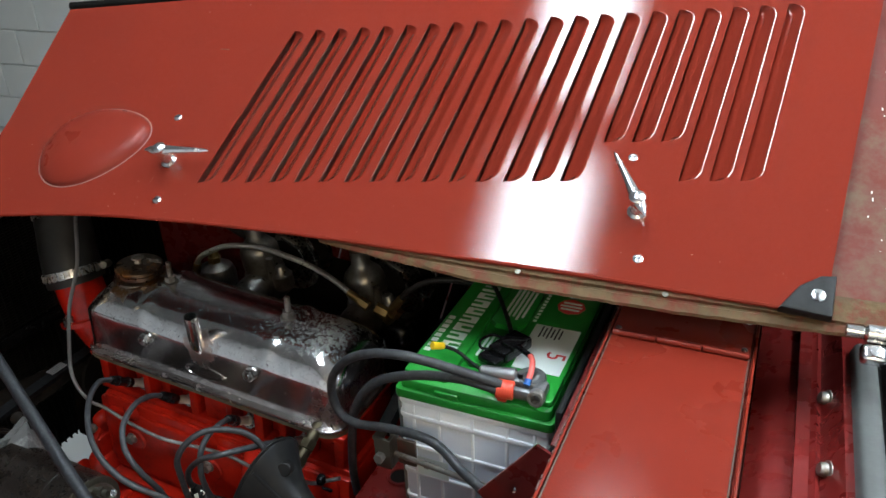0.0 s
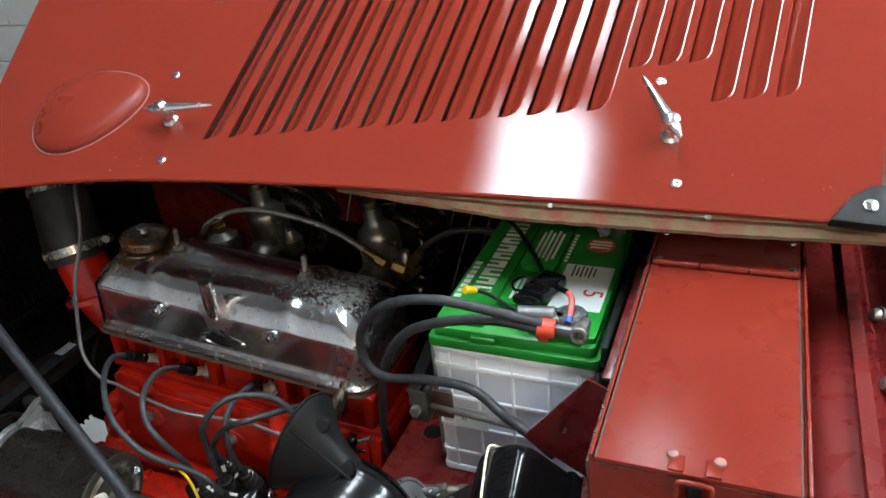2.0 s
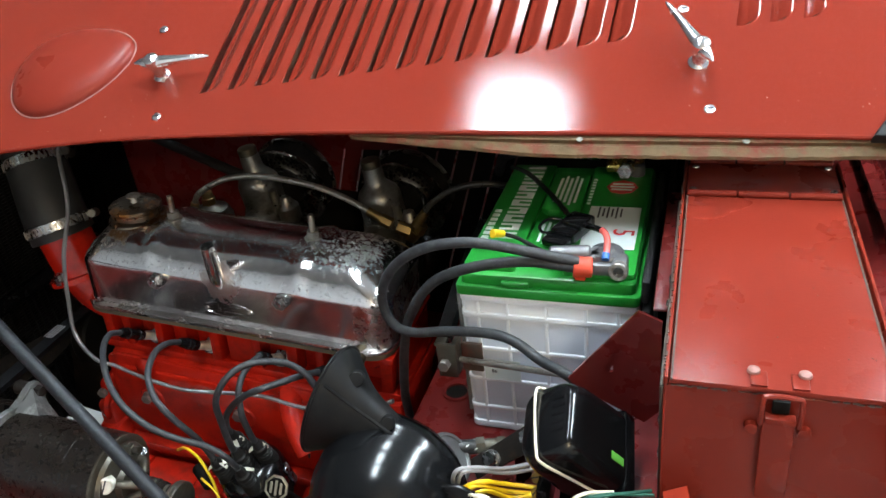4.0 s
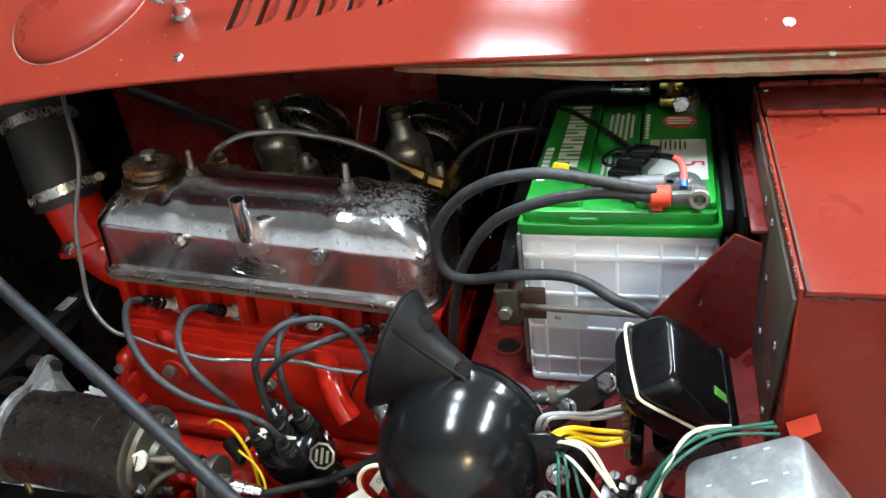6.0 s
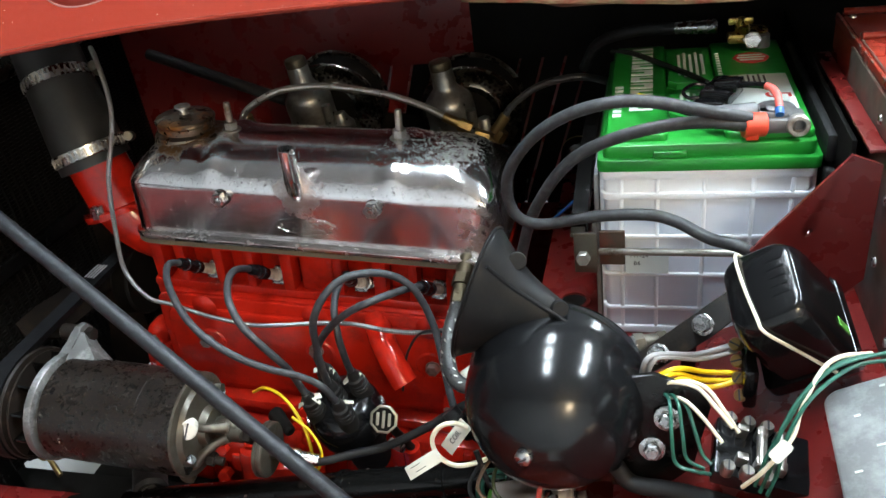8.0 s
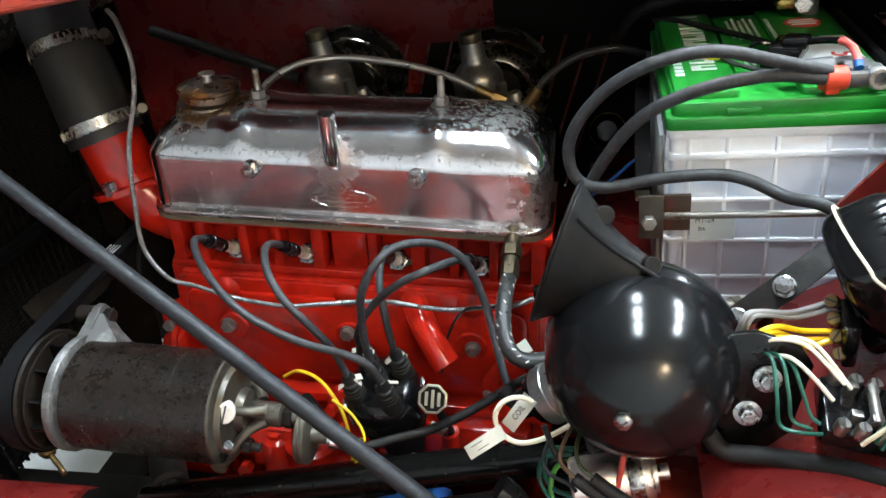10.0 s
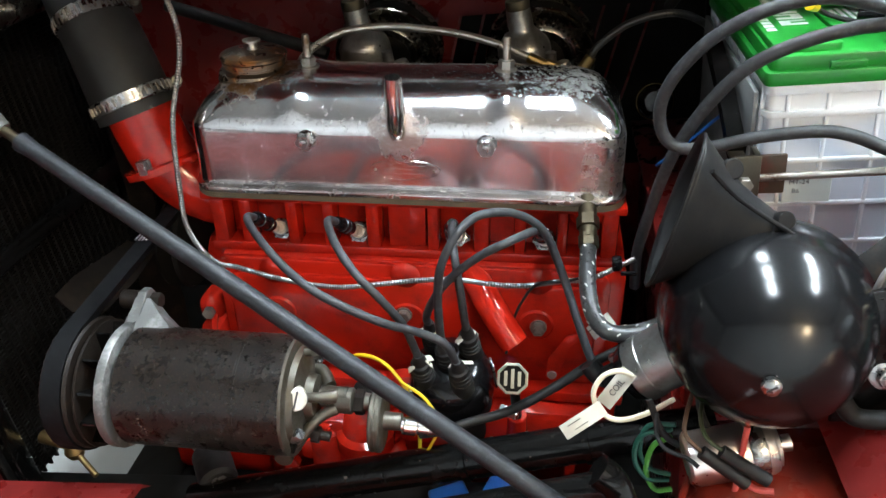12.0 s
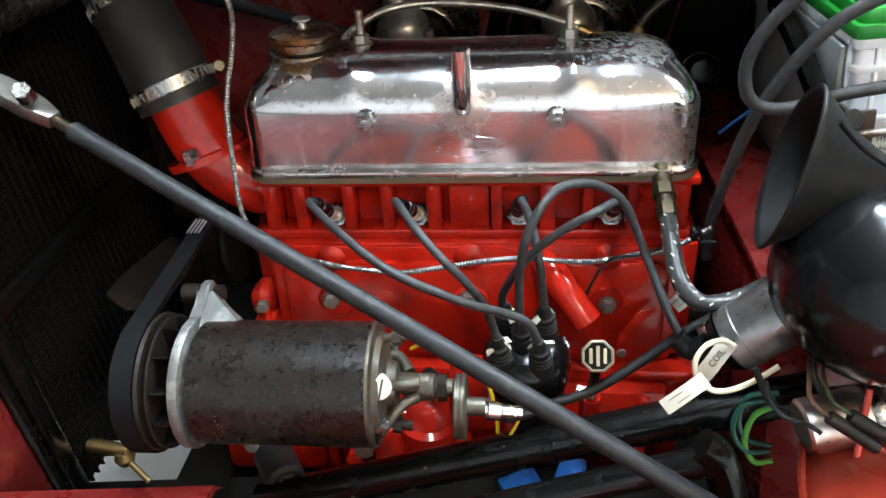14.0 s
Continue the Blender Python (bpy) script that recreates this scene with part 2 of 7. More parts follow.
BLADE = mat("rusty_fan_blade", (0.005, 0.0038, 0.003), 0.7, var=0.4, scale=40, bump=0.15, col2=(0.016, 0.010, 0.006), amount=0.3, scale2=50, spec=0.03)
GLOSSBLACK = mat("gloss_black_enamel", (0.0042, 0.0043, 0.0048), 0.50, var=0.25, scale=20, rvar=0.06, bump=0.03, bscale=150, coat=0.65, spec=0.03, col2=(0.05, 0.048, 0.046), amount=0.05, scale2=320, sharp=0.02)
GLOSSBLACK.node_tree.nodes["Principled BSDF"].inputs["Coat Roughness"].default_value = 0.16
BAKELITE = mat("black_bakelite", (0.0045, 0.0045, 0.005), 0.16, var=0.2, scale=40, bump=0.04, rvar=0.06, spec=0.34, col2=(0.03, 0.028, 0.026), amount=0.08, scale2=200, sharp=0.04)
SATINBLACK = mat("satin_black_paint", (0.0032, 0.0031, 0.003), 0.20, spec=0.3, var=0.3, scale=30, bump=0.15, col2=(0.022, 0.020, 0.018), amount=0.12, scale2=90)
TRUMPET = mat("dull_black_paint", (0.0068, 0.0068, 0.0072), 0.48, var=0.3, scale=30, bump=0.1, spec=0.13, col2=(0.015, 0.0135, 0.012), amount=0.25, scale2=60, sharp=0.15)
# also paints the shade on the far bonnet side and in the shelf hole
GRIMESHADE = mat("black_grime_shade", (0.0075, 0.0068, 0.006), 0.7, var=0.5, scale=20, bump=0.4, bscale=120, spec=0.06)
DYNAMO = worn_paint()
GREEN = mat("green_plastic", (0.012, 0.22, 0.025), 0.33, var=0.1, scale=20, bump=0.04, rvar=0.05)
WHITEPL = mat("milky_plastic", (0.88, 0.91, 0.95), 0.38, var=0.06, scale=9, bump=0.05, sub=0.4, col2=(0.62, 0.66, 0.73), amount=0.3, scale2=9, sharp=0.25)
def filled_case():
    """Milky plastic through which the plates inside show as a cooler, darker tone below the fill line."""
    m = mat("filled_case_plastic", (0.88, 0.91, 0.95), 0.38, var=0.06, scale=9, bump=0.05, sub=0.4, col2=(0.70, 0.75, 0.82), amount=0.3, scale2=9, sharp=0.25)
    n, l = m.node_tree.nodes, m.node_tree.links
    b = n["Principled BSDF"]
    tc = n.new("ShaderNodeTexCoord")
    sp = n.new("ShaderNodeSeparateXYZ")
    l.new(tc.outputs["Object"], sp.inputs[0])
    r = n.new("ShaderNodeMapRange")
    r.inputs[1].default_value, r.inputs[2].default_value, r.inputs[3].default_value, r.inputs[4].default_value = 0.822, 0.832, 0.75, 0.0
    l.new(sp.outputs[2], r.inputs[0])
    c = n.new("ShaderNodeMix")
    c.data_type = "RGBA"
    c.inputs[7].default_value = (0.60, 0.66, 0.76, 1)
    l.new(r.outputs[0], c.inputs[0])
    l.new(b.inputs["Base Color"].links[0].from_socket, c.inputs[6])
    l.new(c.outputs[2], b.inputs["Base Color"])
    return m


CASEPL = filled_case()
WHITE = mat("white_print", (0.62, 0.66, 0.62), 0.5, var=0.05)
CASESHADE = mat("grey_case_shade", (0.16, 0.165, 0.165), 0.7, var=0.2, scale=12, bump=0.2, col2=(0.09, 0.088, 0.085), amount=0.3, scale2=14, sharp=0.2)
LABEL = mat("pale_label", (0.60, 0.66, 0.64), 0.45, var=0.05)
PAPER = mat("paper_tag", (0.60, 0.57, 0.48), 0.7, var=0.08, scale=60)
INK = mat("dark_ink", (0.03, 0.03, 0.035), 0.6, var=0.1)
REDINK = mat("red_ink", (0.5, 0.02, 0.02), 0.5, var=0.1)
YELLOW = mat("yellow_insulation", (0.75, 0.48, 0.01), 0.4, var=0.1, scale=50)
CREAM = mat("cream_insulation", (0.72, 0.64, 0.48), 0.45, var=0.12, scale=60)
GREENWIRE = mat("green_insulation", (0.012, 0.090, 0.060), 0.42, var=0.15, scale=60)
BROWNWIRE = mat("brown_insulation", (0.06, 0.03, 0.015), 0.45, var=0.15, scale=60)
LIME = mat("lime_insulation", (0.12, 0.42, 0.06), 0.42, var=0.12)
BELT = mat("belt_rubber", (0.0035, 0.0037, 0.0043), 0.65, var=0.2, scale=40, bump=0.2, bscale=300, spec=0.12)
GREYWIRE = mat("grey_insulation", (0.20, 0.19, 0.19), 0.45, var=0.15)
REDTAPE = mat("red_insulation", (0.58, 0.05, 0.02), 0.45, var=0.12, scale=60)
REDWIRE = mat("coral_red_insulation", (0.56, 0.085, 0.07), 0.5, var=0.15)
BLUE = mat("blue_plastic", (0.01, 0.09, 0.32), 0.45, var=0.15)
LEAD = mat("lead_clamp", (0.15, 0.15, 0.152), 0.48, 0.7, var=0.4, scale=60, bump=0.25, bscale=200)
PRIMER = mat("tan_primer_edge", (0.098, 0.062, 0.030), 0.75, spec=0.2, var=0.6, scale=60, bump=0.5, bscale=160, col2=(0.125, 0.016, 0.010), amount=0.33, scale2=48, sharp=0.10)
BAREPANEL = mat("brown_bare_panel", (0.060, 0.044, 0.032), 0.5, 0.1, var=0.3, scale=14, bump=0.1, col2=(0.16, 0.02, 0.015), amount=0.28, scale2=10, sharp=0.1)
PINKPANEL = mat("overspray_red", (0.120, 0.024, 0.017), 0.6, var=0.2, scale=10, col2=(0.12, 0.085, 0.055), amount=0.36, scale2=16, sharp=0.12, bump=0.12, spec=0.15)
GREYRUBBER = mat("grey_rubber_strip", (0.085, 0.088, 0.085), 0.6, var=0.2, scale=20, bump=0.15)
BADGE = mat("badge_alloy", (0.42, 0.39, 0.30), 0.42, 0.9, var=0.2, scale=60)
CERAMIC = mat("plug_ceramic", (0.70, 0.66, 0.58), 0.3, var=0.08, scale=80)
GASKET = mat("cork_gasket", (0.085, 0.06, 0.035), 0.8, var=0.4, scale=120, bump=0.5, bscale=500)
WALLWHITE = mat("painted_block", (0.80, 0.80, 0.77), 0.6, var=0.05, scale=6, bump=0.25, bscale=220)
DARKWALL = mat("grey_wall_paint", (0.30, 0.30, 0.30), 0.7, var=0.1, scale=3, bump=0.1)
PALEWALL = mat("pale_wall_paint", (0.80, 0.81, 0.82), 0.7, var=0.08, scale=3, bump=0.1)
MORTAR = mat("painted_joint", (0.70, 0.70, 0.66), 0.75, var=0.08, scale=10)
CONCRETE = mat("grey_floor_paint", (0.40, 0.40, 0.385), 0.55, var=0.1, scale=4, bump=0.1)
CEILING = mat("ceiling_white", (0.26, 0.26, 0.265), 0.8, var=0.04, scale=3)
TUBE = mat("lamp_diffuser", (0.82, 0.95, 1.04), 0.5, var=0.0, emit=84.0)
# extra strength for the second row, added to brighten the battery side
STRONGTUBE = mat("strong_lamp_diffuser", (0.82, 0.95, 1.04), 0.5, var=0.0, emit=150.0)
SPOT = mat("lamp_bulb", (1.0, 0.78, 0.5), 0.5, var=0.0, emit=60.0)


def braided(name, dark, light, pitch):
    """Ribbed metal conduit or braid: rings along the surface in object space are left to geometry; the weave is a wave."""
    m = mat(name, light, 0.35, 0.9, var=0.1, scale=80)
    n, l = m.node_tree.nodes, m.node_tree.links
    b = n["Principled BSDF"]
    tc = n.new("ShaderNodeTexCoord")
    ch = n.new("ShaderNodeTexChecker")
    ch.inputs["Scale"].default_value = pitch
    ch.inputs[1].default_value, ch.inputs[2].default_value = (*light, 1), (*dark, 1)
    l.new(tc.outputs["UV"], ch.inputs["Vector"])
    l.new(ch.outputs[0], b.inputs["Base Color"])
    bp = n.new("ShaderNodeBump")
    bp.inputs["Strength"].default_value, bp.inputs["Distance"].default_value = 0.6, 0.0008
    l.new(ch.outputs[1], bp.inputs["Height"])
    l.new(bp.outputs[0], b.inputs["Normal"])
    return m


WEAVE = braided("grey_fabric_weave", (0.010, 0.010, 0.010), (0.038, 0.038, 0.036), 1100.0)
WEAVE.node_tree.nodes["Principled BSDF"].inputs["Metallic"].default_value = 0.0
BRAID = braided("woven_steel_braid", (0.25, 0.24, 0.21), (0.75, 0.73, 0.67), 620.0)


# ---- mesh helpers ----
def part(name, bm, material, parent, label="", kind="", sharp=38, smooth=True):
    """Links a bmesh as one mesh object under a thing or a part."""
    me = bpy.data.meshes.new(name)
    bm.normal_update()
    bm.to_mesh(me)
    bm.free()
    if smooth:
        for p in me.polygons:
            p.use_smooth = True
        me.set_sharp_from_angle(angle=radians(sharp))
    me.materials.append(material)
    ob = new(name, me)
    ob.parent = parent
    return tagged(ob, label=label, kind=kind)


def thing(name, label, category, m=None, group="", kind=""):
    ob = new(name)
    ob.empty_display_size = 0.05
    if m is not None:
        ob.matrix_basis = m
    return tagged(ob, label, category, group, kind)


def solo(name, bm, material, label, category, m=None, group="", kind=""):
    """A thing of a single mesh."""
    ob = part(name, bm, material, None)
    if m is not None:
        ob.matrix_basis = m
    return tagged(ob, label, category, group, kind)


def share(ob, m):
    """Another part with the same mesh under the same parent."""
    o = ob.copy()
    scene.collection.objects.link(o)
    o.parent = ob.parent
    o.matrix_basis = m
    return o


def aim(p, q, turn=0):
    """A frame at p whose z axis points to q."""
    d = Vector(q) - Vector(p)
    return Matrix.Translation(p) @ d.to_track_quat("Z", "Y").to_matrix().to_4x4() @ pose(0, 0, 0, 0, 0, turn)


I4 = Matrix.Identity(4)


def box(bm, c, s, m=I4, bev=0.0, seg=2):
    r = bmesh.ops.create_cube(bm, size=1, matrix=m @ Matrix.Translation(c) @ Matrix.Diagonal((*s, 1)))
    if bev:
        es = list({e for v in r["verts"] for e in v.link_edges})
        bmesh.ops.bevel(bm, geom=es, offset=bev, segments=seg, profile=0.5, affect="EDGES")
    return bm


def lathe(bm, prof, m=I4, seg=24):
    """Turns (radius, height) pairs round z; radius 0 closes an end."""
    rings = []
    for r, h in prof:
        if r < 1e-6:
            rings.append([bm.verts.new(m @ Vector((0, 0, h)))])
        else:
            rings.append([bm.verts.new(m @ Vector((r * math.cos(2 * math.pi * k / seg), r * math.sin(2 * math.pi * k / seg), h))) for k in range(seg)])
    skin(bm, rings)
    return bm


def skin(bm, rings, cap=True):
    for a, b in zip(rings, rings[1:]):
        na, nb = len(a), len(b)
        if na == 1 and nb == 1:
            continue
        for k in range(max(na, nb)):
            if na == 1:
                bm.faces.new((a[0], b[k], b[(k + 1) % nb])[::-1])
            elif nb == 1:
                bm.faces.new((a[k], a[(k + 1) % na], b[0]))
            else:
                bm.faces.new((a[k], a[(k + 1) % na], b[(k + 1) % nb], b[k]))
    if cap:
        if len(rings[0]) > 2:
            bm.faces.new(rings[0][::-1])
        if len(rings[-1]) > 2:
            bm.faces.new(rings[-1])


def cyl(bm, p, q, r, r2=None, seg=20, bev=0.0):
    h = (Vector(q) - Vector(p)).length
    r2 = r if r2 is None else r2
    prof = [(r - bev, 0), (r, bev), (r2, h - bev), (r2 - bev, h)] if bev else [(r, 0), (r2, h)]
    return lathe(bm, prof, aim(p, q), seg)


def hexa(bm, p, q, r, bev=0.0008):
    h = (Vector(q) - Vector(p)).length
    return lathe(bm, [(r * 0.97, 0), (r, bev), (r, h - bev), (r * 0.88, h)], aim(p, q), 6)


def spline(pts, step=6):
    """Points of a smooth line through pts."""
    P = [Vector(p) for p in pts]
    P = [P[0] * 2 - P[1], *P, P[-1] * 2 - P[-2]]
    out = []
    for i in range(1, len(P) - 2):
        a, b, c, d = P[i - 1:i + 3]
        for k in range(step):
            t = k / step
            out.append(0.5 * (2 * b + (c - a) * t + (2 * a - 5 * b + 4 * c - d) * t * t + (3 * b - a - 3 * c + d) * t ** 3))
    out.append(P[-2])
    return out


def tube(bm, pts, r, seg=10, step=6, rad=None, ribs=0.0):
    """A round tube along a smooth line; rad: radius as a function of 0..1; ribs: spacing of ring ribs."""
    L = spline(pts, step) if step else [Vector(p) for p in pts]
    if ribs:
        fine, d = [L[0]], 0.0
        for a, b in zip(L, L[1:]):
            k = max(1, round((b - a).length / (ribs / 2)))
            fine += [a.lerp(b, j / k) for j in range(1, k + 1)]
        L = fine
    uv = bm.loops.layers.uv.verify()
    t0 = (L[1] - L[0]).normalized()
    n = t0.orthogonal().normalized()
    rings, run, runs = [], 0.0, []
    for i, p in enumerate(L):
        t = (L[min(i + 1, len(L) - 1)] - L[max(i - 1, 0)]).normalized()
        n = (n - t * n.dot(t)).normalized()
        b = t.cross(n)
        rr = rad(i / (len(L) - 1)) if rad else r
        if ribs:
            rr *= 1.0 if i % 2 else 0.80
        rings.append([bm.verts.new(p + (n * math.cos(2 * math.pi * k / seg) + b * math.sin(2 * math.pi * k / seg)) * rr) for k in range(seg)])
        run += (p - L[i - 1]).length if i else 0
        runs.append(run)
    for i, (a, b) in enumerate(zip(rings, rings[1:])):
        for k in range(seg):
            f = bm.faces.new((a[k], a[(k + 1) % seg], b[(k + 1) % seg], b[k]))
            for lp, q in zip(f.loops, ((k, i), (k + 1, i), (k + 1, i + 1), (k, i + 1))):
                lp[uv].uv = (q[0] / seg * 2 * math.pi * r, runs[q[1]])
    bm.faces.new(rings[0][::-1])
    bm.faces.new(rings[-1])
    return bm


def prism(bm, outline, h0, h1, m=I4, bev=0.0, seg=2):
    lo = [bm.verts.new(m @ Vector((x, y, h0))) for x, y in outline]
    hi = [bm.verts.new(m @ Vector((x, y, h1))) for x, y in outline]
    k = len(lo)
    fs = [bm.faces.new(lo[::-1]), bm.faces.new(hi)]
    fs += [bm.faces.new((lo[i], lo[(i + 1) % k], hi[(i + 1) % k], hi[i])) for i in range(k)]
    if bev:
        bmesh.ops.bevel(bm, geom=list(fs[0].edges) + list(fs[1].edges), offset=bev, segments=seg, profile=0.5, affect="EDGES")
    return bm


def rrect(w, h, r, k=5, cx=0.0, cy=0.0):
    """Outline of a rounded rectangle."""
    out = []
    for sx, sy, a0 in ((1, 1, 0), (-1, 1, 90), (-1, -1, 180), (1, -1, 270)):
        for j in range(k + 1):
            a = radians(a0 + 90 * j / k)
            out.append((cx + sx * (w / 2 - r) + r * math.cos(a), cy + sy * (h / 2 - r) + r * math.sin(a)))
    return out


def wire(name, pts, r, material, label, category="wire", group="", seg=8, step=6, ribs=0.0):
    return solo(name, tube(bmesh.new(), pts, r, seg, step, ribs=ribs), material, label, category, group=group)


def words(name, text, size, material, parent, m, squeeze=1.0):
    """Raised lettering in the built-in font, as a mesh."""
    cu = bpy.data.curves.new(name, "FONT")
    cu.body, cu.size, cu.extrude, cu.align_x, cu.align_y, cu.resolution_u = text, size, 0.00015, "CENTER", "CENTER", 2
    tmp = new(name + "_tmp", cu)
    me = bpy.data.meshes.new_from_object(tmp.evaluated_get(bpy.context.evaluated_depsgraph_get()))
    bpy.data.objects.remove(tmp)
    me.materials.clear()
    me.materials.append(material)
    ob = new(name, me)
    ob.parent, ob.matrix_basis = parent, m @ Matrix.Diagonal((squeeze, 1, 1, 1))
    return ob

# ---- the workshop ----
def ceiling_light(x, ys, tubes):
    """A row of diffuser lights along y: the first is built, the rest are copies."""
    f = thing("ceiling_light", "white fluorescent ceiling light with a glowing diffuser", "ceiling light", Matrix.Translation((x, ys[0], 2.62)), "workshop ceiling lights")
    part("tray", prism(bmesh.new(), [(-0.15, 0), (0.15, 0), (0.09, 0.06), (-0.09, 0.06)], -0.260, 0.260, pose(0, 0, 0.03, 90, 0, 0)), WHITE, f)
    part("diffuser", prism(bmesh.new(), [(-0.112, 0), (-0.10, -0.03), (0.10, -0.03), (0.112, 0)], -0.240, 0.240, pose(0, 0, 0.029, 90, 0, 0)), tubes, f)
    part("stem", cyl(bmesh.new(), (0, 0, 0.09), (0, 0, 0.18), 0.008, seg=8), STEEL, f)
    for y in ys[1:]:
        copy_thing(f, Matrix.Translation((x, y, 2.62)))


def room():
    bm = bmesh.new()
    box(bm, (0, 0, -0.05), (9, 9, 0.1))
    solo("floor", bm, CONCRETE, "pale grey painted concrete workshop floor", "floor", kind="structure")
    bm = bmesh.new()
    box(bm, (0, 0, 2.85), (9, 9, 0.1))
    solo("ceiling", bm, CEILING, "plain grey workshop ceiling", "ceiling", kind="structure")
    # south wall is unseen, close and pale to bounce light onto front faces
    for nm, c, s in (("wall_east", (4.45, 0, 1.4), (0.1, 9, 2.8)), ("wall_south", (0, -2.55, 1.4), (8.8, 0.1, 2.8)), ("wall_west", (-4.45, 0, 1.4), (0.1, 9, 2.8))):
        solo(nm, box(bmesh.new(), c, s), PALEWALL if nm == "wall_south" else DARKWALL, "plain grey painted workshop wall", "wall", kind="structure")
    wall = solo("wall_north", box(bmesh.new(), (0, 2.45, 1.4), (8.8, 0.1, 2.8)), MORTAR, "white painted concrete block wall with raked joints", "wall", kind="structure")
    me = None
    for row in range(14):
        for col in range(7):
            if me is None:
                first = part("block", box(bmesh.new(), (0, 0, 0), (0.394, 0.02, 0.194), bev=0.004, seg=1), WALLWHITE, wall)
                me = first
                ob = first
            else:
                ob = share(first, I4)
            ob.matrix_basis = Matrix.Translation((-4.0 + 0.4 * col + 0.2 * (row % 2), 2.392, 0.1 + 0.2 * row))
    # two diffuser lights that run across the car, and a warm bulb far off
    for x, ys, tubes in ((0.19, (0.70, -0.01, -0.60), TUBE), (1.8, (0.95, 0.32, -0.31), STRONGTUBE)):
        ceiling_light(x, ys, tubes)
    w = thing("hanging_bulb", "warm glowing globe lamp on a short flex", "lamp", Matrix.Translation((1.55, -2.2, 2.17)))
    part("globe", lathe(bmesh.new(), [(0, -0.19), (0.10, -0.165), (0.165, -0.09), (0.175, 0.0), (0.11, 0.07), (0.02, 0.09)], I4, 20), SPOT, w)
    part("flex", cyl(bmesh.new(), (0, 0, 0.09), (0, 0, 0.632), 0.006, seg=8), RUBBER, w)


room()

# ---- the car body ----
ENG = pose(0, 0, 0.86, 0, 4.85, 0)
BON_A, BON_B = Vector((0.9934, 0.1122, -0.0235)), Vector((-0.083, 0.8457, 0.5271))
BON_N = BON_A.cross(BON_B).normalized()
BON = Matrix((BON_A, BON_B, BON_N)).transposed().to_4x4()
BON.translation = (-0.031, -0.051, 1.018)


def louvred_panel():
    """The folded side panel: one sheet with pressed-in louvres, each a straight slit and a curved blade behind it."""
    bon = thing("bonnet_side_panel", "folded red louvred bonnet side with chrome handles", "bonnet panel", BON)
    bm = bmesh.new()
    V = lambda a, b, c=0.0: bm.verts.new((a, b, c))
    n = 21
    rows = [0, 0.06, 0.22, 0.5, 1.0]
    low, high, sides, under, over = [], [], [], [], []
    # the blade leaves the slit almost level, steepens, and rolls back into the sheet
    slope = lambda p: 2 + 68 * p if p < 0.50 else 36 if p < 0.80 else 36 * (1 - p) / 0.20
    lean = [math.tan(radians(slope((j + 0.5) / 13))) for j in range(13)]
    drop = [sum(lean[j:]) / 13 for j in range(14)]
    for i in range(n):
        a0, b0 = 0.040 + 0.0302 * i, 0.031 + 0.0038 * i
        a1, b1 = 0.073 + 0.0305 * i, 0.287 + 0.0042 * i
        if 15 <= i <= 17:
            f = 0.195
            a0, b0 = a0 + (a1 - a0) * f, b0 + (b1 - b0) * f + 0.003
        w, e = 0.0212, 0.015
        d = Vector((a1 - a0, b1 - b0))
        ln = d.length
        d /= ln
        qs = [r * e for r in rows] + [ln * 0.35, ln * 0.65] + [ln - r * e for r in rows[::-1]]
        L0, L1 = V(a0, b0), V(a1, b1)
        grid = []
        for q in qs:
            k = min(1.0, min(q, ln - q) / e)
            g = math.sqrt(max(0, 1 - (1 - k) ** 2))
            row = []
            for j in range(14):
                p = j / 13
                x = w * g * p
                z = -(g ** 0.7) * w * drop[j]
                row.append((a0 + d.x * q + x, b0 + d.y * q + 0.02 * x, z if p < 1 else 0.0))
            grid.append(row)
        right = [L0] + [V(*r[-1]) for r in grid[1:-1]] + [L1]
        mesh = [[L0] * 14] + [[V(*c) for c in r[:-1]] + [right[k + 1]] for k, r in enumerate(grid[1:-1])] + [[L1] * 14]
        for ra, rb in zip(mesh, mesh[1:]):
            for j in range(13):
                vs = []
                for v in (ra[j], ra[j + 1], rb[j + 1], rb[j]):
                    if v not in vs:
                        vs.append(v)
                if len(vs) > 2:
                    bm.faces.new(vs)
        low.append(L0), high.append(L1), sides.append(right)
        under.append(V(0.040 + 0.0302 * i, 0.024 + 0.0038 * i))
        over.append(V(a1 + 0.001, b1 + 0.007))
    for i in range(n - 1):
        bm.faces.new([under[i], under[i + 1], low[i + 1], high[i + 1], over[i + 1], over[i], *sides[i][::-1]])
    edge = [(-0.275, -0.058), (-0.203, -0.047), (-0.09, -0.031), (0.028, -0.0235), (0.2, -0.02), (0.357, -0.0225), (0.487, -0.0245), (0.6, -0.028), (0.69, -0.031), (0.724, -0.032)]
    bot = [V(*p) for p in edge]
    ra, rb = V(0.7435, 0.11), V(0.786, 0.405)
    la, lb = V(-0.280, 0.10), V(-0.303, 0.307)
    topm = [V(-0.02, 0.352), V(0.35, 0.404), V(0.6, 0.425)]
    bm.faces.new([*bot[:4], under[0], low[0], high[0], over[0], topm[0], lb, la])
    bm.faces.new([*bot[3:], ra, *under[::-1]])
    bm.faces.new([ra, rb, topm[2], over[-1], *sides[-1][::-1], under[-1]])
    bm.faces.new([*topm, *over[::-1]])
    bm.normal_update()
    for fc in bm.faces:
        if fc.normal.z < 0:
            fc.normal_flip()
    bm.normal_update()
    bmesh.ops.triangulate(bm, faces=[fc for fc in bm.faces if len(fc.verts) > 4])
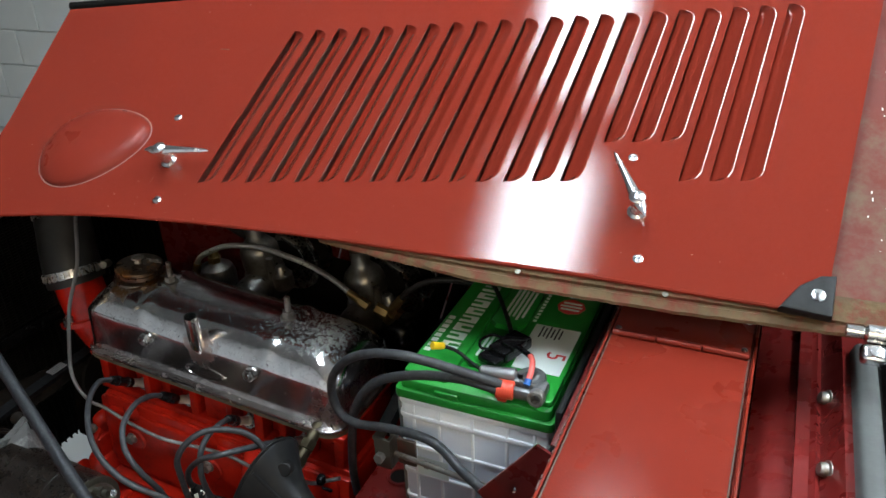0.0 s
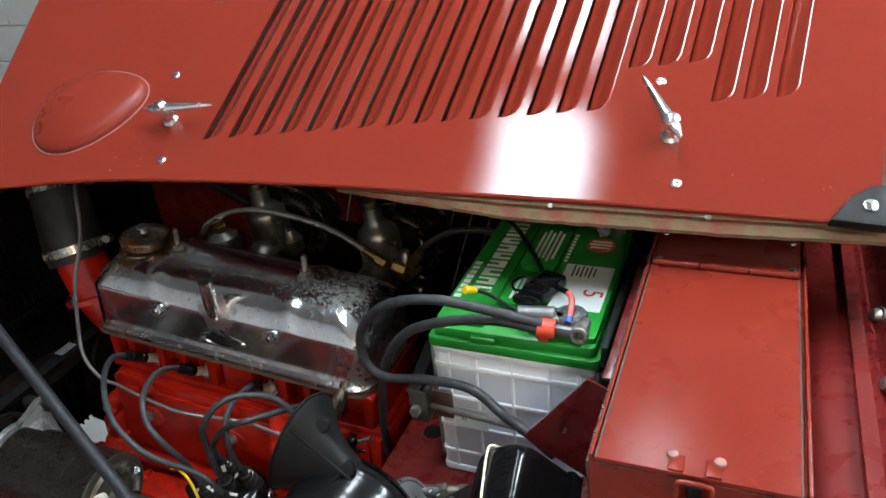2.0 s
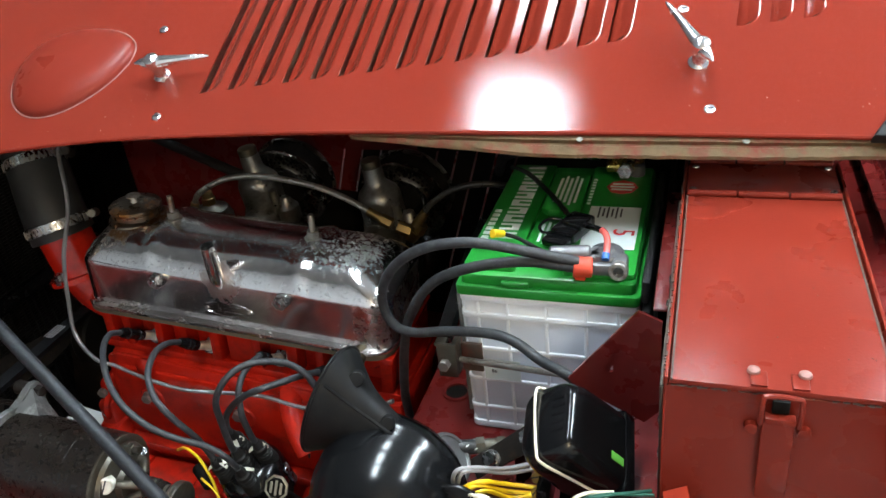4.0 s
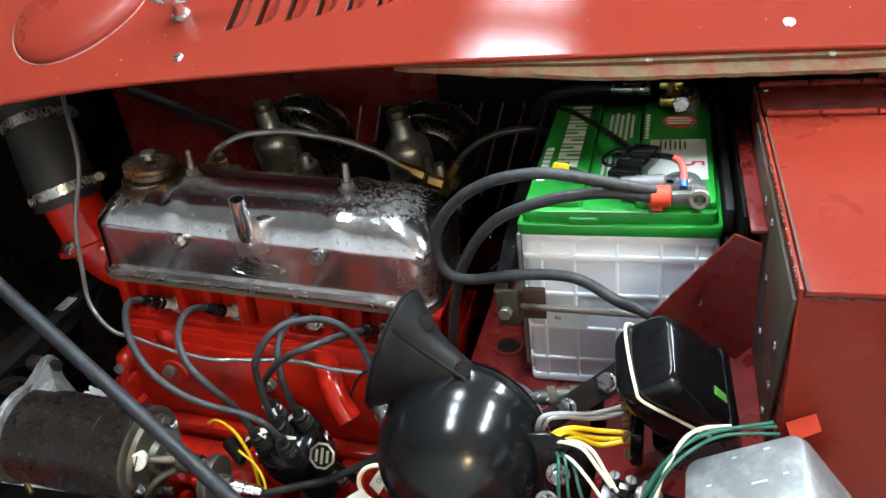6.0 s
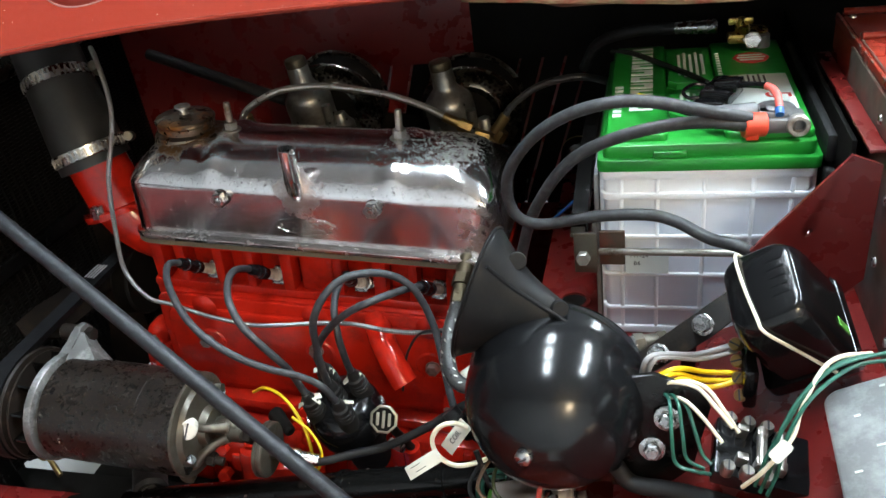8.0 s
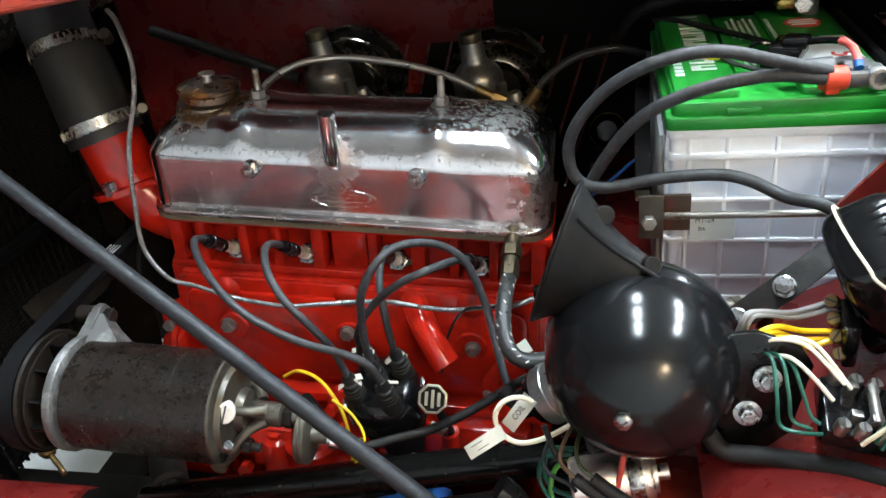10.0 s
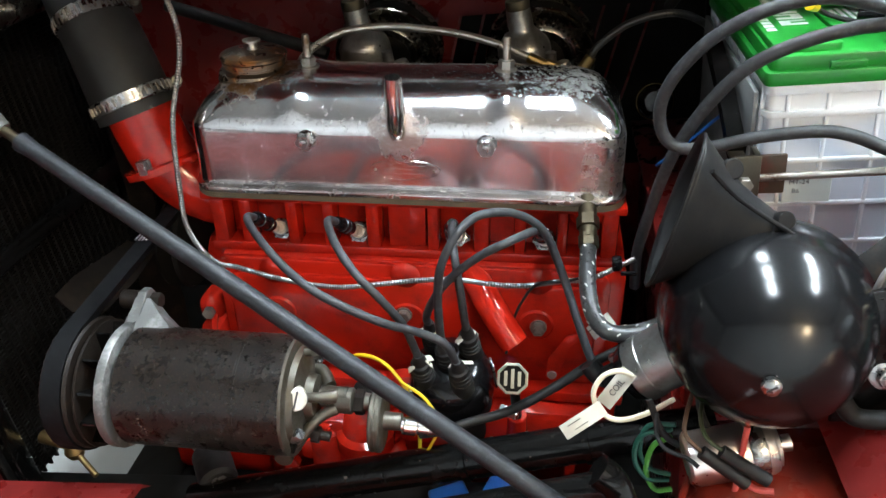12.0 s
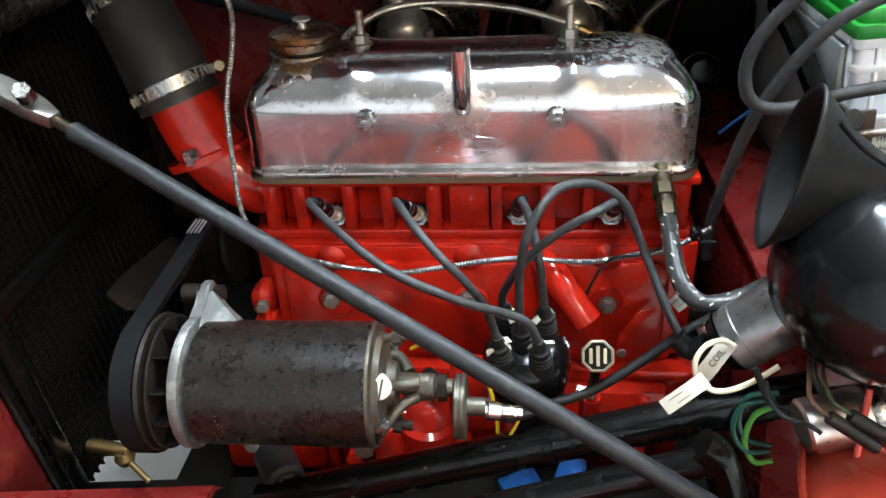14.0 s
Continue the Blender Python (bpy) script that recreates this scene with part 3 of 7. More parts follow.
    for fc in bm.faces:
        fc.smooth = max(v.co.z for v in fc.verts) - min(v.co.z for v in fc.verts) > 1e-6
    sheet = part("panel", bm, RED, bon, sharp=50, smooth=False)
    md = sheet.modifiers.new("sheet", "SOLIDIFY")
    md.thickness, md.offset = 0.0014, -1
    # blister over the dynamo: a dome with a teardrop outline
    bm = bmesh.new()
    rings = []
    for k in range(9):
        f = math.cos(radians(90) * k / 8)
        z = 0.017 * math.sin(radians(90) * k / 8) ** 0.9
        ring = []
        for j in range(36):
            t = 2 * math.pi * j / 36
            x, y = 0.074 * math.cos(t), 0.059 * math.sin(t) * (1 - 0.22 * math.cos(t))
            ring.append(bm.verts.new((-0.126 + f * (x * 0.92 - y * 0.28), 0.070 + f * (y * 0.95 + x * 0.38), z - 0.001)))
        rings.append(ring)
    skin(bm, rings[:-1])
    part("blister", bm, BLISTER, bon, "smooth domed blister", sharp=80)
    outline = [(0.0748 * math.cos(t), 0.0598 * math.sin(t) * (1 - 0.22 * math.cos(t))) for t in [2 * math.pi * j / 48 for j in range(49)]]
    part("blister_seam", tube(bmesh.new(), [(-0.126 + x * 0.92 - y * 0.28, 0.070 + y * 0.95 + x * 0.38, 0.0) for x, y in outline], 0.0009, 6, 2), CHIP, bon, "pale worn seam round the blister")
    # rolled lip along the curved edge
    part("rolled_edge", tube(bmesh.new(), [(a, b, -0.002) for a, b in edge], 0.0026, 8, 4), RED, bon)
    # handles
    for a, b, turn in ((-0.0105, 0.056, 5), (0.547, 0.055, 118)):
        h = part("handle", bmesh.new(), BRIGHT, bon, "chrome bonnet handle")
        h.matrix_basis = pose(a, b, 0, 0, 0, turn)
        bm = bmesh.new()
        lathe(bm, [(0.0095, 0), (0.0095, 0.002), (0.0065, 0.004), (0.006, 0.014), (0.0078, 0.018), (0.0088, 0.023), (0.0082, 0.028), (0.004, 0.031), (0, 0.0315)], I4, 20)
        part("stem", bm, BRIGHT, h)
        bm = bmesh.new()
        rings = []
        for x, ww, hh in ((-0.021, 0.0008, 0.0008), (-0.014, 0.0042, 0.004), (-0.005, 0.0072, 0.006), (0.006, 0.0066, 0.0055), (0.03, 0.0046, 0.0046), (0.058, 0.0026, 0.003), (0.064, 0.0008, 0.001)):
            rings.append([bm.verts.new((x, ww * math.cos(math.pi * 2 * k / 10), 0.023 + hh * math.sin(math.pi * 2 * k / 10))) for k in range(10)])
        skin(bm, rings)
        part("lever", bm, BRIGHT, h)
    for a, b in ((0, 0), (-0.03, 0.124), (0.555, 0), (0.535, 0.124)):
        bm = bmesh.new()
        lathe(bm, [(0.0052, 0), (0.005, 0.0014), (0.003, 0.0024), (0, 0.0026)], Matrix.Translation((a, b, 0)), 14)
        s = part("screw", bm, BRIGHT, bon)
        part("slot", box(bmesh.new(), (a, b, 0.0024), (0.0075, 0.0011, 0.0009), bev=0), INK, s)
    # black rubber corner pad with its screw
    bm = bmesh.new()
    prism(bm, [(0.684, -0.036), (0.729, -0.040), (0.733, 0.004), (0.719, 0.002), (0.702, -0.010)], -0.004, 0.009, bev=0.003)
    pad = part("corner_pad", bm, RUBBER, bon, "black rubber corner pad")
    bm = bmesh.new()
    lathe(bm, [(0.0065, 0.009), (0.006, 0.0105), (0.003, 0.0115), (0, 0.0115)], Matrix.Translation((0.717, -0.020, 0)), 18)
    part("pad_screw", bm, STEEL, pad)
    # chips along the edge of the blister and the sheet
    rnd = random.Random(4)
    bm = bmesh.new()
    spots = []
    for k in range(30):
        t = rnd.uniform(0, 2 * math.pi)
        x, y = 0.0745 * math.cos(t), 0.0595 * math.sin(t) * (1 - 0.22 * math.cos(t))
        spots.append((-0.126 + x * 0.92 - y * 0.28 + rnd.uniform(-0.001, 0.002), 0.070 + y * 0.95 + x * 0.38 + rnd.uniform(-0.001, 0.002)))
    spots += [(rnd.uniform(-0.26, 0.70), rnd.uniform(-0.020, 0.03)) for k in range(26)] + [(rnd.uniform(-0.28, 0.72), rnd.uniform(0.0, 0.36)) for k in range(18)]
    for a, b in spots:
        if not (0.03 < a < 0.70 and 0.025 < b < 0.37):
            s = rnd.uniform(0.0003, 0.0007)
            box(bm, (a, b, 0.0002), (s * rnd.uniform(1, 2.2), s, 0.0003), bev=0)
    part("paint_chips", bm, CHIP, bon, kind="stuff")
    # scratch in the paint
    part("scratch", box(bmesh.new(), (-0.015, 0.246, 0.0003), (0.013, 0.0012, 0.0004), pose(0, 0, 0, 0, 0, 0)), PINKPANEL, bon, "pale chip in the paint")


def top_panel():
    """The bonnet top half lying folded beneath the side panel."""
    bon = thing("bonnet_top_panel", "red bonnet top half folded over beneath the louvred side", "bonnet panel", BON)
    bm = bmesh.new()
    prism(bm, [(0.30, -0.026), (0.69, -0.033), (0.80, -0.030), (0.86, 0.44), (0.35, 0.408), (0.05, 0.365), (0.01, 0.20), (0.012, 0.022), (0.22, 0.02), (0.26, -0.012)], -0.022, -0.0165, bev=0.001)
    part("panel", bm, PINKPANEL, bon, "faded overspray on the inner face")
    bm = bmesh.new()
    rings = []
    rnd = random.Random(11)
    for k in range(61):
        a = 0.215 + 0.57 * k / 60
        b = -0.0205 - 0.026 * max(0, a - 0.25) ** 1.3
        d = 0.0225 * min(1, (a - 0.205) / 0.20) ** 0.8 * (1 if a < 0.6 else 1 - 1.6 * (a - 0.6)) + rnd.uniform(-0.0005, 0.0005)
        rings.append([bm.verts.new(p) for p in ((a, b + 0.006, -0.0035), (a, b - 0.30 * d, -0.0040), (a, b - 0.36 * d, -0.0072), (a, b - 0.46 * d, -0.0074), (a, b - 0.52 * d, -0.0058),
                                                (a, b - d + 0.002, -0.0070 + rnd.uniform(-0.0002, 0.0002)), (a, b - d, -0.0095), (a, b - d + 0.003, -0.0125), (a, b + 0.02, -0.0150), (a, b + 0.02, -0.0035))])
    skin(bm, rings)
    bmesh.ops.recalc_face_normals(bm, faces=bm.faces)
    part("flange", bm, PRIMER, bon, "tan primer showing on the folded flange")
    for a in (0.44, 0.585):
        part("flange_screw", lathe(bmesh.new(), [(0.0032, 0), (0.003, 0.001), (0, 0.0014)], Matrix.Translation((a, -0.0265 - 0.026 * (a - 0.25) ** 1.3, -0.0040)), 12), GREYCAST, bon)
    bm = bmesh.new()
    cyl(bm, (0.742, -0.0435, -0.004), (0.757, -0.0440, -0.004), 0.0055, bev=0.001)
    cyl(bm, (0.757, -0.0440, -0.004), (0.782, -0.0445, -0.004), 0.0085, bev=0.0025)
    part("hinge_rod", bm, BRIGHT, bon, "bright chrome hinge end")
    bm = bmesh.new()
    box(bm, (0.767, -0.060, -0.014), (0.022, 0.018, 0.014), bev=0.005, seg=3)
    lathe(bm, [(0.006, 0), (0.0055, 0.003), (0, 0.004)], Matrix.Translation((0.768, -0.060, -0.008)), 14)
    part("hinge_block", bm, BRIGHT, bon)
    bm = bmesh.new()
    for k in range(34):
        sz = rnd.uniform(0.0006, 0.0018)
        b = rnd.uniform(0.0, 0.38)
        box(bm, (0.745 + 0.135 * b + rnd.uniform(0.002, 0.05), b, -0.0164), (sz, sz * rnd.uniform(1, 4), 0.0006), pose(0, 0, 0, 0, 0, 0))
    part("paint_flakes", bm, FLECK, bon, kind="stuff")
    # the far edge of the top seen past the front corner
    part("hinge_strip", cyl(bmesh.new(), (-0.31, 0.318, -0.004), (0.15, 0.386, -0.004), 0.006), GRIMESHADE, bon)


louvred_panel()
top_panel()


def body():
    sh = thing("bulkhead", "dark red painted steel bulkhead and battery shelf", "bulkhead", kind="structure")
    # shelf with a round hole beside the battery
    bm = bmesh.new()
    box(bm, (0.395, 0.04, 0.684), (0.33, 0.46, 0.008), bev=0.002)
    part("shelf", bm, BODYRED, sh)
    bm = bmesh.new()
    lathe(bm, [(0.014, 0.6885), (0.0165, 0.6895), (0.016, 0.692), (0.0125, 0.692), (0.0125, 0.6885)], Matrix.Translation((0.267, -0.051, 0)), 24)
    part("hole_rim", bm, BODYRED, sh)
    # black disc paints the hole's shade; the shelf itself is uncut
    bm = bmesh.new()
    lathe(bm, [(0, 0.6895), (0.0125, 0.6895), (0.0125, 0.6886), (0, 0.6886)], Matrix.Translation((0.267, -0.051, 0)), 24)
    part("hole", bm, GRIMESHADE, sh, "dark disc for the shade in the shelf hole")
    # the floor of the bay falls away toward the wing below the electrics
    bm = bmesh.new()
    prism(bm, [(0.315, 0.672), (0.325, 0.682), (0.52, 0.780), (0.52, 0.765)], 0.13, 0.50, Matrix(((1, 0, 0, 0), (0, 0, -1, 0), (0, 1, 0, 0), (0, 0, 0, 1))), bev=0.001)
    bmesh.ops.recalc_face_normals(bm, faces=bm.faces)
    part("toe_board", bm, BODYRED, sh)
    # tunnel beside the rear of the engine
    part("tunnel", box(bmesh.new(), (0.40, 0.02, 0.50), (0.33, 0.40, 0.35), bev=0.02), BODYRED, sh)
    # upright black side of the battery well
    part("well_side", box(bmesh.new(), (0.4865, 0.06, 0.79), (0.004, 0.36, 0.20), bev=0.001), GRIMESHADE, sh)
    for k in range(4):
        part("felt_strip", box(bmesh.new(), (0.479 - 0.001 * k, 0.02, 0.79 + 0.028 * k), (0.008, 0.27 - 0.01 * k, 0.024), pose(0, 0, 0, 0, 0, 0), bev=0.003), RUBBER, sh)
    part("back_plate", box(bmesh.new(), (0.48, 0.245, 0.80), (0.34, 0.008, 0.24)), GRIMESHADE, sh)
    part("firewall", box(bmesh.new(), (0.69, 0.10, 0.70), (0.012, 0.9, 0.36)), BODYRED, sh)
    # gusset plate with a hole
    bm = bmesh.new()
    place = Matrix.Translation((0, -0.140, 0)) @ Matrix(((1, 0, 0, 0), (-0.12, 0, 1, 0.03), (0, 1, 0, 0), (0, 0, 0, 1)))
    rim = [(0.475, 0.900), (0.494, 0.893), (0.494, 0.80), (0.482, 0.785), (0.42, 0.812), (0.415, 0.818)]
    hole = [(0.4515 + 0.0046 * math.cos(radians(-50 + 20 * k)), 0.838 + 0.0046 * math.sin(radians(-50 + 20 * k))) for k in range(18)]
    faces = []
    for h in (0.0, 0.003):
        outer = [bm.verts.new(place @ Vector((x, y, h))) for x, y in rim]
        inner = [bm.verts.new(place @ Vector((x, y, h))) for x, y in hole]
        # two plate halves that meet along a line through the hole
        bm.faces.new([outer[k] for k in (3, 4, 5, 0)] + [inner[k] for k in (8, 9, 10, 11, 12, 13, 14, 15, 16, 17, 0)])
        bm.faces.new([outer[k] for k in (0, 1, 2, 3)] + [inner[k] for k in (0, 1, 2, 3, 4, 5, 6, 7, 8)])
        faces.append((outer, inner))
    for p, q in zip(*faces):
        for k in range(len(p)):
            j = (k + 1) % len(p)
            bm.faces.new((p[k], p[j], q[j], q[k]))
    bmesh.ops.triangulate(bm, faces=[f for f in bm.faces if len(f.verts) > 4])
    bmesh.ops.recalc_face_normals(bm, faces=bm.faces)
    part("gusset_plate", bm, BODYRED, sh, smooth=False)
    # scuttle side: long sheet with a ridge, then the rubber seal
    bm = bmesh.new()
    prism(bm, [(0.645, 0.855), (0.672, 0.868), (0.698, 0.872), (0.702, 0.876), (0.706, 0.872), (0.722, 0.896), (0.745, 0.900), (0.745, 0.84), (0.645, 0.84)], -0.55, 0.40, Matrix(((1, 0, 0, 0), (0, 0, 1, 0), (0, 1, 0, 0), (0, 0, 0, 1))), bev=0)
    bmesh.ops.recalc_face_normals(bm, faces=bm.faces)
    part("scuttle", bm, BODYRED, sh)
    seal = solo("rubber_seal", prism(bmesh.new(), [(0.728, 0.899), (0.731, 0.908), (0.735, 0.911), (0.746, 0.911), (0.750, 0.908), (0.752, 0.899)], -0.55, 0.085, Matrix(((1, 0, 0, 0), (0, 0, 1, 0), (0, 1, 0, 0), (0, 0, 0, 1))), bev=0.002), GREYRUBBER, "grey rubber sealing strip on the scuttle", "rubber seal")
    part("scuttle_outer", box(bmesh.new(), (0.95, -0.08, 0.86), (0.40, 0.94, 0.08), bev=0.012), SATINBLACK, sh)
    for y in (0.021, -0.085):
        b = part("scuttle_bolt", lathe(bmesh.new(), [(0.0090, 0), (0.0090, 0.0012), (0.0066, 0.0018), (0.0064, 0.006), (0.005, 0.008), (0, 0.009)], aim((0.711, y, 0.880), (0.64, y - 0.02, 0.900)), 14), DULLSTEEL, sh, "projecting steel bolt")
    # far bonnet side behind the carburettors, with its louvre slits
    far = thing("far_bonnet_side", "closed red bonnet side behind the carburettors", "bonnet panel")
    bm = bmesh.new()
    cuts = [-0.0195 + 0.0310 * k for k in range(10)]
    box(bm, (-0.1775, 0.331, 0.9255), (0.565, 0.002, 0.205))
    # rear panel and strips are black: the shade there is in their colour
    part("upper_panel", box(bmesh.new(), (0.4825, 0.331, 0.9255), (0.755, 0.002, 0.205)), GRIMESHADE, far, "inner face coloured black for its shade")
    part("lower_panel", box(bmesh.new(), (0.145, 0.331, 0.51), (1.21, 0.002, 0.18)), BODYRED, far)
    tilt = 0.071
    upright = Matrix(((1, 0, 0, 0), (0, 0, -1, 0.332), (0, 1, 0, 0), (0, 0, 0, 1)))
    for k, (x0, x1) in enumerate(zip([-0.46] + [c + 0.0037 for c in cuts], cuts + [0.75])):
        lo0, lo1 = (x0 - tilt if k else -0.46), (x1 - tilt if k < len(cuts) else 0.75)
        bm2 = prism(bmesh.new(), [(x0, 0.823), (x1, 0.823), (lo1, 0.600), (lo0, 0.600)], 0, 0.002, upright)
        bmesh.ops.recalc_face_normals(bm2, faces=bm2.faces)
        part("panel_strip", bm2, BODYRED if k < 2 else GRIMESHADE, far, "" if k < 2 else "strip between louvres coloured black for its shade")
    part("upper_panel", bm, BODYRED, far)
    for c in cuts:
        bm = bmesh.new()
        prism(bm, [(0.0068, 0.0), (0.0058, -0.001), (-0.010, 0.0125), (-0.010, 0.0135)], -0.19, 0.033, Matrix.Translation((c, 0.332, 0.79)) @ Matrix(((1, 0, tilt / 0.223, -0.0105), (0, 1, 0, 0), (0, 0, 1, 0), (0, 0, 0, 1))), bev=0.0)
        bmesh.ops.recalc_face_normals(bm, faces=bm.faces)
        part("louvre", bm, BODYRED, far)
    # unseen roof, run on to shade the bay, and a plate added against wall light
    part("bonnet_roof", box(bmesh.new(), (0.205, 0.46, 1.03), (1.31, 0.40, 0.004)), BODYRED, far)
    part("gap_blocker", box(bmesh.new(), (0, 0, 0), (1.10, 0.003, 0.116), pose(0.29, 0.333, 1.0905, 0, 0, 6.45), bev=0.001), BODYRED, far)
    # chassis and low shapes that close the bay
    low = thing("chassis_side", "black chassis and added blocking floor of the engine bay", "chassis", kind="structure")
    part("rail", box(bmesh.new(), (0.0, -0.16, 0.40), (1.2, 0.07, 0.10), bev=0.004), GRIMESHADE, low)
    # unseen tray added to keep the pale floor's light out of the bay
    part("floor_blocker", box(bmesh.new(), (0.14, -0.03, 0.32), (1.0, 0.70, 0.006), bev=0.002), GRIMESHADE, low)
    part("cross_member", box(bmesh.new(), (-0.335, -0.05, 0.415), (0.07, 0.30, 0.05), bev=0.006), GRIMESHADE, low)
    part("rail", box(bmesh.new(), (0.0, 0.30, 0.40), (1.2, 0.07, 0.10), bev=0.004), GRIMESHADE, low)
    # near wing
    wing = thing("front_wing", "glossy red front wing edge beside the engine bay", "wing")
    bm = bmesh.new()
    prof = [(-0.262, 0.584), (-0.275, 0.601), (-0.31, 0.609), (-0.40, 0.628), (-0.60, 0.638), (-0.80, 0.625), (-0.94, 0.55), (-1.02, 0.40), (-1.0, 0.40), (-0.92, 0.53), (-0.60, 0.615), (-0.34, 0.605), (-0.275, 0.595)]
    prism(bm, prof, -0.90, -0.22, Matrix(((0, 0, 1, 0), (1, 0, 0, 0), (0, 1, 0, 0), (0, 0, 0, 1))))
    bmesh.ops.recalc_face_normals(bm, faces=bm.faces)
    part("wing_top", bm, BODYRED, wing)
    # the outer skin of the wing, sweeping down beside the engine
    bm = bmesh.new()
    rings = []
    for k in range(15):
        f = k / 14
        x = -0.22 + 0.50 * f
        rings.append([bm.verts.new((x, y, z - 0.06 * f * f)) for y, z in ((-0.365, 0.36), (-0.385, 0.46), (-0.43, 0.540), (-0.48, 0.585), (-0.57, 0.622), (-0.70, 0.635), (-0.84, 0.610), (-0.95, 0.52), (-0.95, 0.50), (-0.80, 0.59), (-0.55, 0.59), (-0.44, 0.52), (-0.40, 0.45))])
    skin(bm, rings)
    bmesh.ops.recalc_face_normals(bm, faces=bm.faces)
    part("wing_skin", bm, RED, wing)


body()


def toolbox():
    tb = thing("toolbox", "red painted steel toolbox with a hinged lid on the bulkhead", "toolbox")
    bm = bmesh.new()
    box(bm, (0.571, -0.113, 0.8155), (0.140, 0.346, 0.225), bev=0.0015, seg=1)
    part("body", bm, BOXRED, tb)
    bm = bmesh.new()
    prism(bm, [(0.5045, -0.288), (0.636, -0.288), (0.636, -0.020), (0.5045, -0.020)], 0.929, 0.9335, bev=0.0015)
    lid = part("lid", bm, BOXRED, tb)
    part("back_flap", prism(bmesh.new(), [(0.5045, -0.012), (0.636, -0.012), (0.636, 0.055), (0.5045, 0.055)], 0.929, 0.9335, bev=0.0012), BOXRED, tb)
    for k in range(3):
        part("hinge", cyl(bmesh.new(), (0.506 + 0.0435 * k, -0.016, 0.9345), (0.506 + 0.0435 * k + 0.042, -0.016, 0.9345), 0.0036, seg=12, bev=0.0006), BOXRED, tb)
        part("hinge", cyl(bmesh.new(), (0.506 + 0.0435 * k, 0.058, 0.9345), (0.506 + 0.0435 * k + 0.042, 0.058, 0.9345), 0.0036, seg=12, bev=0.0006), BOXRED, tb)
    for x, y in ((0.510, -0.006), (0.630, -0.004), (0.511, 0.045), (0.630, 0.047)):
        part("rivet", lathe(bmesh.new(), [(0.0035, 0), (0.003, 0.0012), (0, 0.0016)], Matrix.Translation((x, y, 0.9335)), 12), STEEL, tb)
    # raised rims of the side walls
    part("rim", box(bmesh.new(), (0.6395, -0.113, 0.9305), (0.003, 0.348, 0.008), bev=0.0013), BOXRED, tb)
    for x in (0.6348, 0.5058):
        part("lid_seam", box(bmesh.new(), (x, -0.154, 0.9330), (0.0014, 0.268, 0.0014)), BAREPANEL, tb, "grimy seam along the lid")
    part("rim", box(bmesh.new(), (0.5022, -0.113, 0.9300), (0.003, 0.348, 0.008), bev=0.0013), BOXRED, tb)
    # bare riveted side toward the battery
    bm = bmesh.new()
    prism(bm, [(-0.2855, 0.925), (-0.02, 0.928), (-0.02, 0.72), (-0.235, 0.72)], 0, 0.0024, Matrix(((0, 0, -1, 0.5008), (1, 0, 0, 0), (0, 1, 0, 0), (0, 0, 0, 1))), bev=0.0005)
    bmesh.ops.recalc_face_normals(bm, faces=bm.faces)
    side = part("side_plate", bm, BAREPANEL, tb, "brown bare metal side with rivets")
    for y, z in ((-0.175, 0.915), (-0.174, 0.868), (-0.245, 0.86), (-0.172, 0.817), (-0.238, 0.82), (-0.226, 0.785), (-0.13, 0.91)):
        part("rivet", lathe(bmesh.new(), [(0.0042, 0), (0.0036, 0.0016), (0, 0.0022)], aim((0.4985, y, z), (0.3, y, z)), 12), STEEL, side)
    part("inner_flange", box(bmesh.new(), (0.492, -0.055, 0.900), (0.012, 0.215, 0.003), pose(0, 0, 0, 0, 0, 0), bev=0.001), BODYRED, tb)
    # hasp
    hasp = part("hasp", box(bmesh.new(), (0.571, -0.291, 0.880), (0.019, 0.003, 0.07), bev=0.001), BOXRED, tb)
    bm = bmesh.new()
    tube(bm, [(0.5600, -0.296, 0.912), (0.5600, -0.298, 0.931), (0.5625, -0.297, 0.935), (0.5795, -0.297, 0.935), (0.5820, -0.298, 0.931), (0.5820, -0.296, 0.912)], 0.0018, 8, 3)
    part("loop", bm, BOXRED, hasp)
    part("catch", box(bmesh.new(), (0.571, -0.292, 0.924), (0.010, 0.004, 0.010), bev=0.001), GRIMESHADE, hasp)
    part("hook", box(bmesh.new(), (0.571, -0.295, 0.916), (0.018, 0.007, 0.005), bev=0.001), BOXRED, hasp)
    for x in (0.5555, 0.5865):
        part("pin", lathe(bmesh.new(), [(0.0045, 0), (0.004, 0.004), (0, 0.005)], aim((x, -0.287, 0.902), (x, -0.4, 0.902)), 12), BOXRED, hasp)
    for x, s in ((0.5545, -1), (0.5855, 1)):
        part("strap_tab", box(bmesh.new(), (x - s * 0.0035, -0.2795, 0.9342), (0.010, 0.015, 0.0016), pose(0, 0, 0, 0, 0, 0), bev=0.0007), BOXRED, hasp)
    for x in (0.555, 0.585):
        part("lid_rivet", lathe(bmesh.new(), [(0.0042, 0), (0.0038, 0.002), (0.002, 0.0032), (0, 0.0036)], Matrix.Translation((x, -0.2735, 0.9348)), 14), CHIP, lid)
    # paint worn off along the edges
    rnd = random.Random(7)
    bm = bmesh.new()
    for k in range(70):
        x = rnd.uniform(0.503, 0.638)
        box(bm, (x, -0.2866 - rnd.uniform(0, 0.0008), 0.9283 + rnd.uniform(-0.0010, 0.0006)), (rnd.uniform(0.0006, 0.004), 0.0010, rnd.uniform(0.0003, 0.0011)))
    for k in range(60):
        box(bm, (0.5009 + rnd.uniform(-0.0004, 0.0006), rnd.uniform(-0.285, 0.05), 0.9340), (0.0012, rnd.uniform(0.0006, 0.005), 0.0009))
